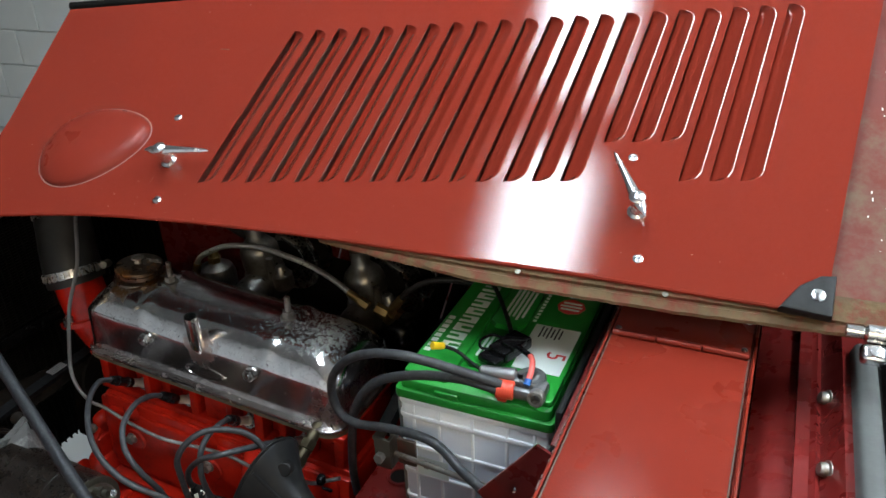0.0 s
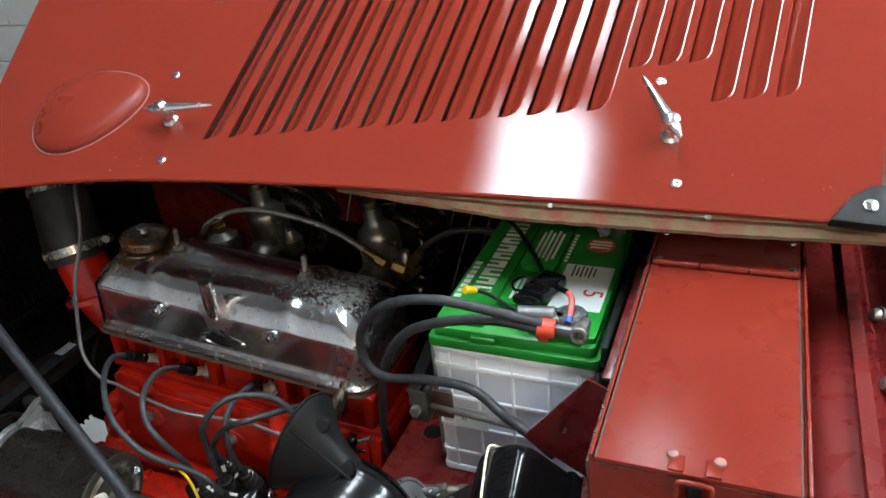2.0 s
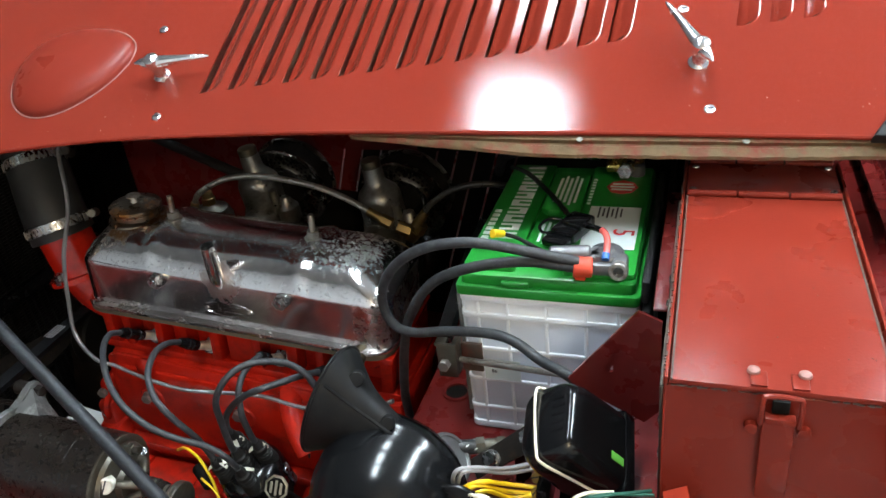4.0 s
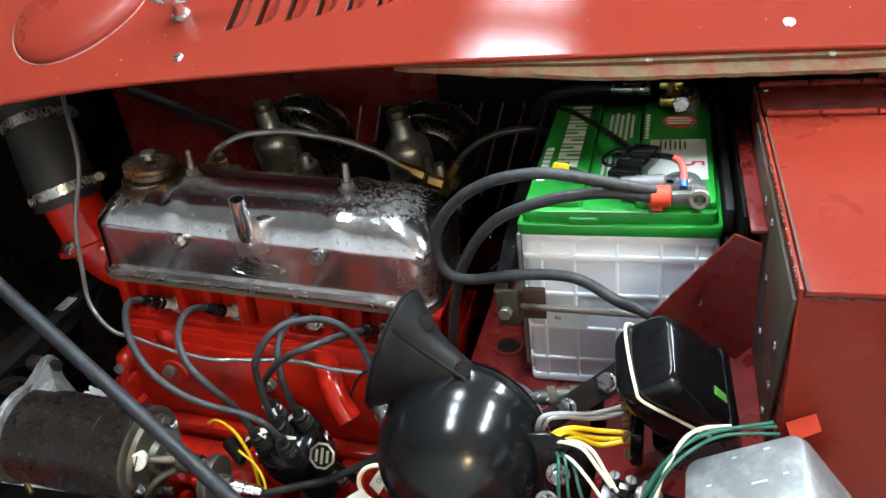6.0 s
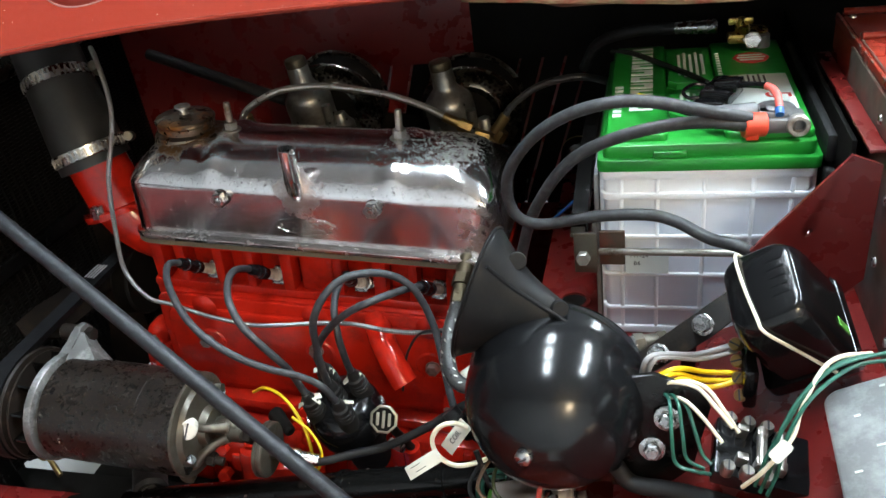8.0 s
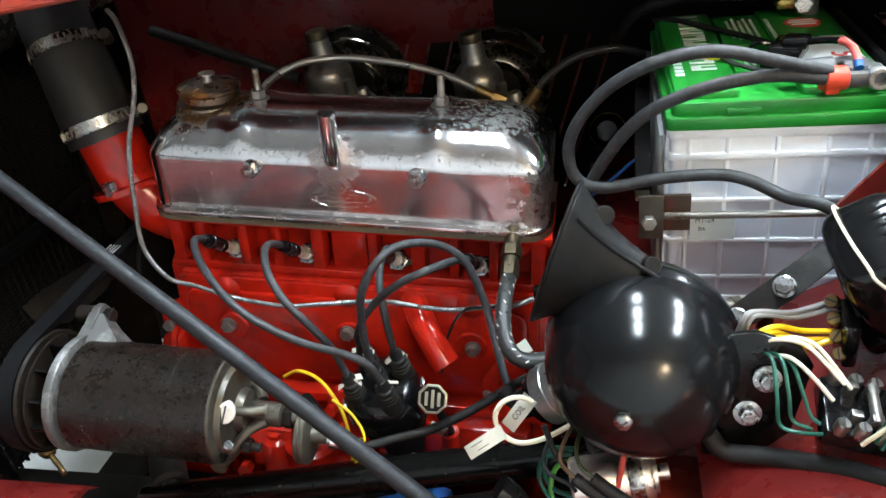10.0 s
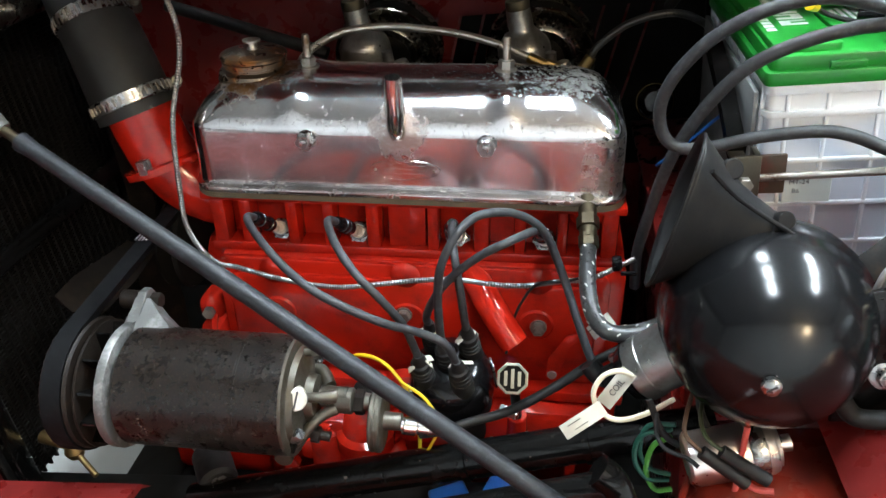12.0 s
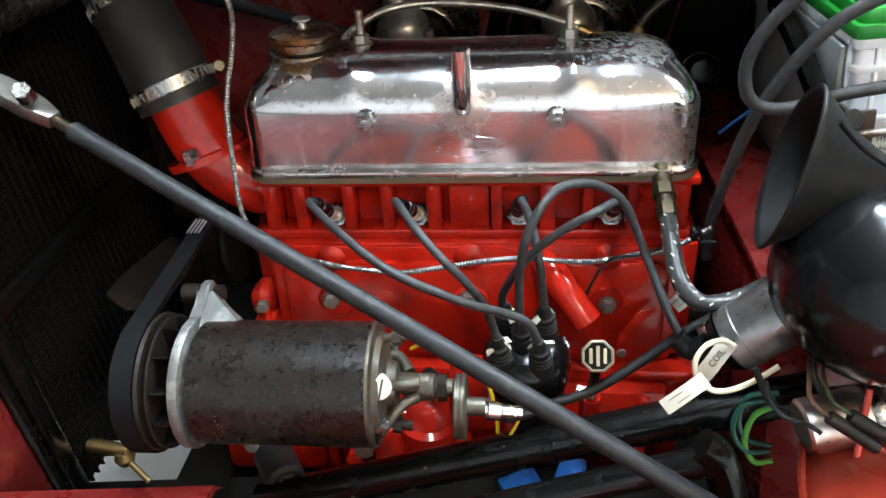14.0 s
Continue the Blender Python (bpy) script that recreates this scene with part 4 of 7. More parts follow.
    for k in range(26):
        box(bm, (rnd.uniform(0.508, 0.632), rnd.uniform(-0.28, -0.03), 0.9336), (rnd.uniform(0.0003, 0.0012), rnd.uniform(0.0003, 0.0008), 0.0002))
    part("worn_edge", bm, CHIPDARK, tb, "grey-brown worn edges and specks", kind="stuff")
    part("lower_shell", box(bmesh.new(), (0.60, -0.15, 0.66), (0.09, 0.26, 0.08), bev=0.01), BODYRED, tb)


toolbox()

# ---- engine ----
PLUG_U = (-0.127, -0.047, 0.051, 0.1375)


def engine():
    en = thing("engine", "red painted four-cylinder engine with a chromed rocker cover", "engine", ENG)
    # rocker cover: shell lofted from rounded rectangles
    bm = bmesh.new()
    rings = []
    for w, ln, wd, r in ((-0.095, 0.4035, 0.1295, 0.018), (-0.090, 0.403, 0.1292, 0.0185), (-0.065, 0.4028, 0.1290, 0.019), (-0.043, 0.4024, 0.1288, 0.0195), (-0.038, 0.4015, 0.1284, 0.020), (-0.0345, 0.3985, 0.1255, 0.021), (-0.029, 0.393, 0.1195, 0.023), (-0.022, 0.384, 0.1105, 0.026), (-0.015, 0.370, 0.0990, 0.030), (-0.009, 0.358, 0.0850, 0.029), (-0.0050, 0.344, 0.0690, 0.026), (-0.0025, 0.330, 0.053, 0.021), (-0.0011, 0.312, 0.036, 0.015), (-0.0003, 0.296, 0.018, 0.008), (0.0, 0.284, 0.004, 0.0018)):
        out = rrect(ln, wd, r, 6)
        pts = []
        for k in range(len(out)):
            (xa, ya), (xb, yb) = out[k], out[(k + 1) % len(out)]
            n = 64 if k in (6, 20) else 10 if k in (13, 27) else 1
            pts += [(xa + (xb - xa) * q / n, ya + (yb - ya) * q / n) for q in range(n)]
        ring = []
        for x, y in pts:
            x += 0.003
            bulge = math.exp(-((abs(x) - 0.097) / 0.010) ** 2) * max(0, 1 - abs((w + 0.010) / 0.030)) + 0.7 * math.exp(-((x - 0.001) / 0.016) ** 2 - ((w + 0.045) / 0.02) ** 2) * (y < 0)
            ring.append(bm.verts.new((x, y + math.copysign(0.0035 * bulge * min(1, abs(y) / 0.03), y), w + 0.0020 * bulge)))
        rings.append(ring)
    skin(bm, rings)
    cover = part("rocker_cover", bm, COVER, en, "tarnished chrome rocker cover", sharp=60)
    bm = bmesh.new()
    prism(bm, rrect(0.412, 0.148, 0.028, 6, 0.003), -0.0995, -0.0945, bev=0.0018)
    part("cover_flange", bm, CHROME, cover)
    part("gasket", prism(bmesh.new(), rrect(0.410, 0.147, 0.027, 6, 0.003), -0.1055, -0.0995), GASKET, cover, "dark cork gasket")
    for u in (-0.094, 0.094):
        bm = bmesh.new()
        lathe(bm, [(0.0105, -0.002), (0.0105, 0.001), (0.007, 0.002)], Matrix.Translation((u, 0, 0)), 18)
        lathe(bm, [(0.0038, 0.0), (0.0038, 0.029), (0.003, 0.031), (0, 0.031)], Matrix.Translation((u, 0, 0)), 12)
        hexa(bm, (u, 0, 0.001), (u, 0, 0.010), 0.0075)
        part("stud", bm, DULLSTEEL, cover)
    for u in (-0.083, 0.0815):
        bm = bmesh.new()
        lathe(bm, [(0.0092, 0), (0.0090, 0.002), (0.0075, 0.004), (0.0075, 0.005)], aim((u, -0.0635, -0.0465), (u, -0.2, -0.0465)), 20)
        hexa(bm, (u, -0.067, -0.0465), (u, -0.0755, -0.0465), 0.0085)
        lathe(bm, [(0.0045, 0), (0.004, 0.002), (0, 0.0025)], aim((u, -0.0755, -0.0465), (u, -0.2, -0.0465)), 12)
        part("side_bolt", bm, STEEL, cover)
    # breather pipe on the face
    bm = bmesh.new()
    rings = []
    for v, w, r in ((-0.052, -0.052, 0.003), (-0.060, -0.044, 0.0075), (-0.066, -0.032, 0.0088), (-0.069, -0.015, 0.0086), (-0.072, 0.016, 0.0084), (-0.072, 0.016, 0.0072), (-0.070, -0.01, 0.0068)):
        rings.append([bm.verts.new((0.001 + r * math.cos(t), v + r * math.sin(t), w + 0.1 * r * math.sin(t))) for t in [2 * math.pi * k / 20 for k in range(20)]])
    skin(bm, rings)
    part("breather_pipe", bm, CHROME, cover)
    # maker's plate as plain bars on an oval
    ring = lambda k, d: [(0.006 + k * 0.033 * math.cos(2 * math.pi * j / 40), -0.0646 - d, -0.0745 + k * 0.0099 * math.sin(2 * math.pi * j / 40)) for j in range(41)]
    plate = part("oval_plate", tube(bmesh.new(), ring(1.0, 0.0), 0.0006, 6, 0), CHROME, cover)
    part("plate_rim", tube(bmesh.new(), ring(0.90, 0.0), 0.0003, 6, 0), CHROME, plate)
    for w, ln in ((-0.0705, 0.036), (-0.0745, 0.014), (-0.0785, 0.040)):
        part("lettering_bar", box(bmesh.new(), (0.006, -0.0648, w), (ln, 0.0006, 0.0014)), CHROME, plate)
    for u in (-0.021, 0.033):
        part("plate_rivet", lathe(bmesh.new(), [(0.0014, 0), (0, 0.001)], aim((u, -0.0648, -0.0745), (u, -0.2, -0.0745)), 8), DULLSTEEL, plate)
    # oil filler cap
    bm = bmesh.new()
    m = Matrix.Translation((-0.147, 0.0, -0.005))
    lathe(bm, [(0.036, -0.004), (0.034, 0.003), (0.028, 0.005), (0.028, 0.007), (0.0305, 0.008), (0.0305, 0.0125), (0.028, 0.0135)], m, 32)
    cap = part("filler_cap", bm, BRONZE, cover, "stained brass-brown oil filler cap")
    bm = bmesh.new()
    lathe(bm, [(0.027, 0.0135), (0.0315, 0.014), (0.032, 0.0165), (0.0305, 0.0185), (0.022, 0.0205), (0.010, 0.0215), (0.0, 0.0215)], m, 32)
    part("lid", bm, BRONZE, cap)
    bm = bmesh.new()
    lathe(bm, [(0.006, 0.021), (0.004, 0.024), (0.004, 0.027), (0.0085, 0.0285), (0.0085, 0.0305), (0.003, 0.032), (0, 0.032)], m, 18)
    part("knob", bm, DULLSTEEL, cap)

    # cylinder head: recessed wall with cast ribs and plug bosses
    bm = bmesh.new()
    box(bm, (0.006, 0.016, -0.139), (0.402, 0.100, 0.067))
    box(bm, (0.006, 0.004, -0.1095), (0.408, 0.138, 0.008), bev=0.002)
    box(bm, (0.008, 0.004, -0.1685), (0.412, 0.124, 0.011), bev=0.003)
    part("cylinder_head", bm, ENGRED, en)
    for u, wd in ((-0.186, 0.016), (-0.158, 0.014), (-0.111, 0.013), (-0.074, 0.013), (-0.030, 0.015), (0.003, 0.039), (0.029, 0.012), (0.076, 0.016), (0.113, 0.012), (0.153, 0.011), (0.197, 0.016)):
        part("head_rib", box(bmesh.new(), (u, -0.0455 if wd < 0.03 else -0.040, -0.138), (wd, 0.024, 0.056), bev=0.0045), ENGRED, en)
    for u in PLUG_U:
        part("plug_boss", lathe(bmesh.new(), [(0.017, -0.02), (0.016, 0.004), (0.013, 0.007)], aim((u, -0.026, -0.167), (u - 0.005, -0.084, -0.125)), 18), ENGRED, en)
    part("oil_boss", lathe(bmesh.new(), [(0.019, 0), (0.018, 0.018), (0.014, 0.022), (0, 0.022)], aim((0.176, -0.032, -0.118), (0.176, -0.20, -0.118)), 20), ENGRED, en)
    # crankcase with its tappet side cover
    bm = bmesh.new()
    box(bm, (0.015, 0.010, -0.239), (0.402, 0.150, 0.132), bev=0.003)
    part("case_flange", box(bmesh.new(), (0.020, 0.000, -0.317), (0.408, 0.172, 0.014), bev=0.004), ENGRED, en)
    part("sump", box(bmesh.new(), (0.020, 0.010, -0.40), (0.40, 0.170, 0.18), bev=0.006), ENGRED, en)
    part("crankcase", bm, ENGRED, en)
    for c, sz in (((0.014, -0.075, -0.352), (0.10, 0.07, 0.05)), ((0.14, -0.082, -0.36), (0.12, 0.04, 0.07)), ((-0.1, -0.10, -0.36), (0.11, 0.05, 0.05))):
        part("case_boss", box(bmesh.new(), c, sz, bev=0.012), ENGRED, en)
    bm = bmesh.new()
    prism(bm, rrect(0.395, 0.136, 0.012, 4, 0.0045, -0.2435), 0.064, 0.0685, Matrix(((1, 0, 0, 0), (0, 0, -1, 0), (0, 1, 0, 0), (0, 0, 0, 1))), bev=0.002)
    prism(bm, rrect(0.372, 0.110, 0.016, 4, 0.0045, -0.2445), 0.068, 0.0745, Matrix(((1, 0, 0, 0), (0, 0, -1, 0), (0, 1, 0, 0), (0, 0, 0, 1))), bev=0.0042)
    for u, w in ((-0.131, -0.180), (0.003, -0.178), (0.132, -0.178)):
        lathe(bm, [(0.0150, 0), (0.0120, 0.0022), (0.0075, 0.0045), (0.0035, 0.0056), (0, 0.0058)], aim((u, -0.0735, w - 0.006), (u, -0.3, w - 0.006)), 18)
        lathe(bm, [(0.019, 0), (0.016, 0.003), (0.0, 0.0035)], aim((u, -0.0735, -0.234), (u, -0.3, -0.234)), 18)
    sc = part("tappet_cover", bm, ENGRED, en, "red pressed side cover")
    for u, w in ((-0.135, -0.2315), (0.0, -0.2285), (0.1345, -0.2345)):
        bm = bmesh.new()
        lathe(bm, [(0.0085, 0), (0.0085, 0.0015)], aim((u, -0.0765, w), (u, -0.3, w)), 16)
        hexa(bm, (u, -0.0775, w), (u, -0.0845, w), 0.0072)
        part("cover_bolt", bm, DULLSTEEL, sc)
    # bent red drain pipe
    bm = bmesh.new()
    tube(bm, [(0.070, -0.062, -0.188), (0.078, -0.078, -0.192), (0.087, -0.091, -0.200), (0.100, -0.103, -0.215), (0.1125, -0.111, -0.2305)], 0.0142, 18, 5)
    part("breather_elbow", bm, ENGRED, en)
    # red tab with a screw
    bm = bmesh.new()
    prism(bm, [(0.1445, -0.292), (0.150, -0.2965), (0.157, -0.294), (0.165, -0.252), (0.181, -0.236), (0.178, -0.2335), (0.163, -0.238), (0.1465, -0.266)], 0.083, 0.0855, Matrix(((1, 0, 0, 0), (0, 0, -1, 0), (0, 1, 0, 0), (0, 0, 0, 1))), bev=0.0008)
    tab = part("bracket_tab", bm, ENGRED, en)
    part("tab_screw", lathe(bmesh.new(), [(0.005, 0), (0.0045, 0.002), (0, 0.003)], aim((0.1505, -0.0855, -0.287), (0.1505, -0.3, -0.287)), 14), DULLSTEEL, tab)
    # dipstick with octagonal badge cap
    bm = bmesh.new()
    cyl(bm, (0.118, -0.122, -0.34), (0.118, -0.128, -0.305), 0.0105, 0.0095, bev=0.001)
    part("dipstick_boss", bm, ENGRED, en)
    bm = bmesh.new()
    cyl(bm, (0.118, -0.128, -0.306), (0.115, -0.183, -0.217), 0.0045)
    part("dipstick_tube", bm, GRIMESHADE, en)
    lathe_m = aim((0.114, -0.186, -0.209), (0.120, -0.60, 0.06), 22.5)
    badge = part("dipstick_cap", lathe(bmesh.new(), [(0.0130, 0), (0.0142, 0.001), (0.0142, 0.004), (0.0130, 0.0045), (0.0122, 0.0030), (0, 0.0030)], lathe_m, 8), BADGE, en, "octagonal pale alloy badge cap")
    part("badge_ground", lathe(bmesh.new(), [(0.0118, 0.0030), (0.0118, 0.0034), (0, 0.0034)], lathe_m, 8), GRIMESHADE, badge)
    for du, ln in ((-0.0058, 0.0125), (0.0, 0.0165), (0.0058, 0.0125)):
        part("badge_bar", box(bmesh.new(), (0, 0, 0), (ln, 0.0028, 0.0012), lathe_m @ pose(0, 0, 0, 0, 0, 67.5) @ pose(0, du, 0.0036), bev=0.0003, seg=1), BADGE, badge)
    # front of the engine: water outlet, pump and timing parts
    bm = bmesh.new()
    tube(bm, [(-0.178, 0.008, -0.139), (-0.210, 0.004, -0.141), (-0.238, 0.001, -0.126), (-0.259, 0.001, -0.100), (-0.272, 0.003, -0.070), (-0.284, 0.005, -0.036)], 0.0345, 24, 6)
    elbow = part("water_outlet", bm, ENGRED, en)
    bm = bmesh.new()
    fm = aim((-0.262, -0.002, -0.102), (-0.282, 0.005, -0.040))
    lathe(bm, [(0.038, -0.008), (0.042, -0.007), (0.042, 0.000), (0.038, 0.001)], fm, 28)
    box(bm, (0.004, 0.006, -0.0035), (0.03, 0.092, 0.007), fm @ pose(0, 0, 0, 0, 0, 10), bev=0.003)
    part("outlet_flange", bm, ENGRED, elbow)
    bm = bmesh.new()
    hexa(bm, (-0.2620, -0.038, -0.101), (-0.2650, -0.036, -0.087), 0.0080)
    part("flange_bolt", bm, STEEL, elbow)
    bm = bmesh.new()
    box(bm, (-0.200, 0.02, -0.24), (0.05, 0.10, 0.12), bev=0.015)
    cyl(bm, (-0.20, -0.075, -0.262), (-0.212, -0.078, -0.262), 0.020, 0.017, bev=0.004)
    box(bm, (-0.205, -0.05, -0.32), (0.04, 0.09, 0.07), bev=0.015)
    part("timing_cover", bm, ENGRED, en)
    bm = bmesh.new()
    box(bm, (-0.210, -0.054, -0.243), (0.026, 0.040, 0.034), bev=0.013, seg=4)
    box(bm, (-0.206, -0.062, -0.290), (0.024, 0.050, 0.075), bev=0.007)
    part("front_plate", bm, ENGRED, en)
    part("plate_bolt", hexa(bmesh.new(), (-0.204, -0.080, -0.236), (-0.204, -0.087, -0.236), 0.0065), DULLSTEEL, en)
    bm = bmesh.new()
    lathe(bm, [(0.050, 0), (0.052, 0.004), (0.040, 0.012), (0.052, 0.020), (0.050, 0.024), (0.0, 0.026)], aim((-0.245, 0.0, -0.20), (-0.5, 0.0, -0.20)), 28)
    part("fan_pulley", bm, GRIMESHADE, en)
    # fan blades
    for k in range(4):
        m = Matrix.Translation((-0.300, 0.0, -0.20)) @ pose(0, 0, 0, 90 * k + 86, 0, 0) @ pose(0, 0, 0.0, 0, 0, 70)
        bm = bmesh.new()
        prism(bm, [(-0.016, 0.02), (0.016, 0.02), (0.027, 0.11), (0.025, 0.145), (0.0, 0.158), (-0.024, 0.140), (-0.024, 0.08)], -0.001, 0.001, m @ Matrix(((0, 0, 1, 0), (1, 0, 0, 0), (0, 1, 0, 0), (0, 0, 0, 1))))
        part("fan_blade", bm, BLADE, en)
    # front foot of the crankcase
    bm = bmesh.new()
    box(bm, (-0.215, -0.045, -0.400), (0.115, 0.115, 0.10), bev=0.010)
    box(bm, (-0.245, -0.085, -0.350), (0.030, 0.035, 0.05), bev=0.008)
    part("front_foot", bm, ENGRED, en)
    for p, q, mt in (((-0.238, -0.100, -0.405), (-0.238, -0.112, -0.403), DULLSTEEL), ((-0.272, -0.070, -0.400), (-0.292, -0.072, -0.400), DULLSTEEL), ((-0.165, -0.100, -0.385), (-0.165, -0.110, -0.383), ENGRED), ((-0.120, -0.125, -0.395), (-0.120, -0.137, -0.393), ENGRED)):
        bm = bmesh.new()
        hexa(bm, p, q, 0.0085)
        part("foot_bolt", bm, mt, en)
    # small bolts along the lower left
    for u, w in ((-0.235, -0.338), (-0.195, -0.345), (-0.150, -0.36)):
        bm = bmesh.new()
        hexa(bm, (u, -0.118, w), (u, -0.130, w), 0.009)
        part("case_bolt", bm, DULLSTEEL, en)
    part("mount_bush", cyl(bmesh.new(), (-0.192, -0.165, -0.352), (-0.166, -0.205, -0.352), 0.019, bev=0.004), RUBBER, en)
    bm = bmesh.new()
    hexa(bm, (-0.168, -0.203, -0.352), (-0.159, -0.217, -0.351), 0.012)
    part("mount_bolt", bm, STEEL, en)
    # oil pump: round body with a flange and bolt heads
    bm = bmesh.new()
    lathe(bm, [(0.024, -0.46), (0.024, -0.368), (0.031, -0.366), (0.031, -0.350), (0.024, -0.346), (0.020, -0.325), (0.012, -0.318), (0, -0.317)], Matrix.Translation((-0.040, -0.118, 0)), 28)
    box(bm, (-0.085, -0.115, -0.375), (0.05, 0.03, 0.03), bev=0.006)
    lathe(bm, [(0.026, 0), (0.024, 0.012), (0.014, 0.016), (0, 0.017)], aim((0.005, -0.105, -0.302), (0.005, -0.3, -0.29)), 22)
    part("oil_pump", bm, ENGRED, en)
    for u, v, w in ((-0.010, -0.123, -0.296), (-0.005, -0.121, -0.322), (-0.110, -0.132, -0.345)):
        bm = bmesh.new()
        hexa(bm, (u, v, w), (u, v - 0.008, w + 0.002), 0.0072)
        part("pump_bolt", bm, ENGRED, en)
    part("sender", cyl(bmesh.new(), (-0.040, -0.125, -0.285), (-0.010, -0.150, -0.285), 0.009, 0.006, bev=0.002), GRIMESHADE, en)
    for u, v, w, r in ((-0.082, -0.120, -0.352, 0.015), (0.048, -0.108, -0.352, 0.014), (-0.012, -0.112, -0.372, 0.012)):
        bm = bmesh.new()
        lathe(bm, [(r * 1.25, -0.09), (r * 1.2, -0.010), (r, 0.0), (r * 0.6, 0.004), (0, 0.005)], Matrix.Translation((u, v, w)), 18)
        part("case_pillar", bm, ENGRED, en)
        part("pillar_bolt", hexa(bmesh.new(), (u, v, w + 0.003), (u, v - 0.001, w + 0.011), r * 0.62), ENGRED, en)
    # shallow webs down the lower case
    for u in (-0.15, 0.06, 0.175):
        part("case_web", box(bmesh.new(), (u, -0.096, -0.385), (0.012, 0.022, 0.11), bev=0.005), ENGRED, en)


engine()


def plugs():
    first = None
    for u in PLUG_U:
        m = ENG @ aim((u, -0.032, -0.162), (u - 0.005, -0.090, -0.120))
        if first is None:
            first = thing("spark_plug", "white ceramic spark plug with a steel hexagon", "spark plug", m, "spark plugs in the head")
            bm = bmesh.new()
            lathe(bm, [(0.0125, 0), (0.0125, 0.003)], I4, 16)
            hexa(bm, (0, 0, 0.003), (0, 0, 0.013), 0.0120)
            lathe(bm, [(0.009, 0.013), (0.0085, 0.016)], I4, 14)
            part("hexagon", bm, STEEL, first)
            bm = bmesh.new()
            lathe(bm, [(0.0068, 0.015), (0.0066, 0.020), (0.0055, 0.021), (0.0060, 0.022), (0.0056, 0.044), (0.0, 0.045)], I4, 16)
            part("insulator", bm, CERAMIC, first)
        else:
            copy_thing(first, m)


plugs()


def dynamo():
    dy = thing("dynamo", "worn black cylindrical dynamo with a pulley", "dynamo", ENG @ Matrix.Translation((0, -0.222, -0.212)))
    ax = lambda x: aim((x, 0, 0), (x + 1, 0, 0))
    bm = bmesh.new()
    lathe(bm, [(0.048, 0.0), (0.0505, 0.001), (0.0505, 0.100), (0.0500, 0.1005), (0.0500, 0.102), (0.0507, 0.1025), (0.0507, 0.140), (0.049, 0.142)], ax(-0.206), 48)
    part("body", bm, DYNAMO, dy)
    # worn stampings and scratches on the drum
    rnd = random.Random(5)
    bm = bmesh.new()
    for x0, turn, n in ((-0.186, 38, 7), (-0.178, 20, 5), (-0.170, 40, 6), (-0.158, 34, 4), (-0.182, 4, 4)):
        for k in range(n):
            q = pose(x0 + rnd.uniform(-0.001, 0.001), 0, 0, turn - 4.5 * k, 0, 0) @ pose(0, -0.0506, 0, 0, rnd.choice((0, 0, 35, 90)), 0)
            box(bm, (0, 0, 0), (0.0007, 0.0004, rnd.uniform(0.0016, 0.0030)), q)
    part("stamp_mark", bm, FADEDMARK, dy, "faint worn stamp marks", kind="stuff")
    bm = bmesh.new()
    lathe(bm, [(0.0510, -0.0005), (0.0508, 0.002), (0.047, 0.004), (0.043, 0.0035), (0.040, 0.008), (0.020, 0.011), (0.018, 0.018), (0.012, 0.019), (0, 0.019)], ax(-0.066), 40)
    cap = part("end_plate", bm, GREYCAST, dy, "grey alloy end plate")
    for y, z, r in ((-0.024, 0.019, 0.0095), (-0.036, -0.012, 0.005), (0.034, 0.010, 0.005)):
        bm = bmesh.new()
        sm = aim((-0.0585, y, z), (0.25, y - (0.75 if r > 0.006 else 0.1), z + 0.30))
        lathe(bm, [(r, -0.004), (r, 0.006), (r * 0.85, 0.0075), (0, 0.0075)], sm, 20)
        s = part("terminal_screw", bm, CERAMIC if r > 0.006 else STEEL, cap)
        part("slot", box(bmesh.new(), (0, 0, 0.0074), (r * 1.7, 0.0016, 0.0010), sm @ pose(0, 0, 0, 0, 0, 70)), INK, s)
    for y, z in ((-0.034, -0.022), (0.012, -0.032)):
        part("brush_window", box(bmesh.new(), (-0.0615, y, z), (0.004, 0.014, 0.010), bev=0.001), GRIMESHADE, cap)
    # cast yoke that carries the reduction drive
    bm = bmesh.new()
    for y0, z0 in ((-0.022, 0.023), (-0.026, -0.027)):
        tube(bm, [(-0.068, y0, z0 * 1.15), (-0.060, y0, z0), (-0.052, y0 * 0.8, z0 * 0.62), (-0.042, y0 * 0.45, z0 * 0.36), (-0.032, y0 * 0.2, z0 * 0.25)], 0.0048, 12, 4, rad=lambda t: 0.0058 - 0.0015 * math.sin(math.pi * t))
    cyl(bm, (-0.046, 0.002, -0.001), (-0.030, 0.003, -0.002), 0.0098, 0.0090, seg=20, bev=0.0015)
    part("yoke", bm, GREYCAST, cap, "pale cast yoke", sharp=50)
    bm = bmesh.new()
    tube(bm, [(-0.064, 0.030, 0.006), (-0.050, 0.026, 0.006), (-0.040, 0.012, 0.002)], 0.0055, 10, 4)
    part("yoke_arm", bm, GREYCAST, cap)
    for p, q, r in (((-0.058, 0.012, 0.037), (-0.036, 0.012, 0.041), 0.0038), ((-0.060, -0.016, -0.026), (-0.036, -0.016, -0.030), 0.0042)):
        bm = bmesh.new()
        cyl(bm, p, q, r)
        hexa(bm, Vector(p).lerp(Vector(q), 0.35), Vector(p).lerp(Vector(q), 0.65), r * 1.8)
        part("terminal_stud", bm, GREYCAST if r < 0.004 else RUSTBLACK, cap)
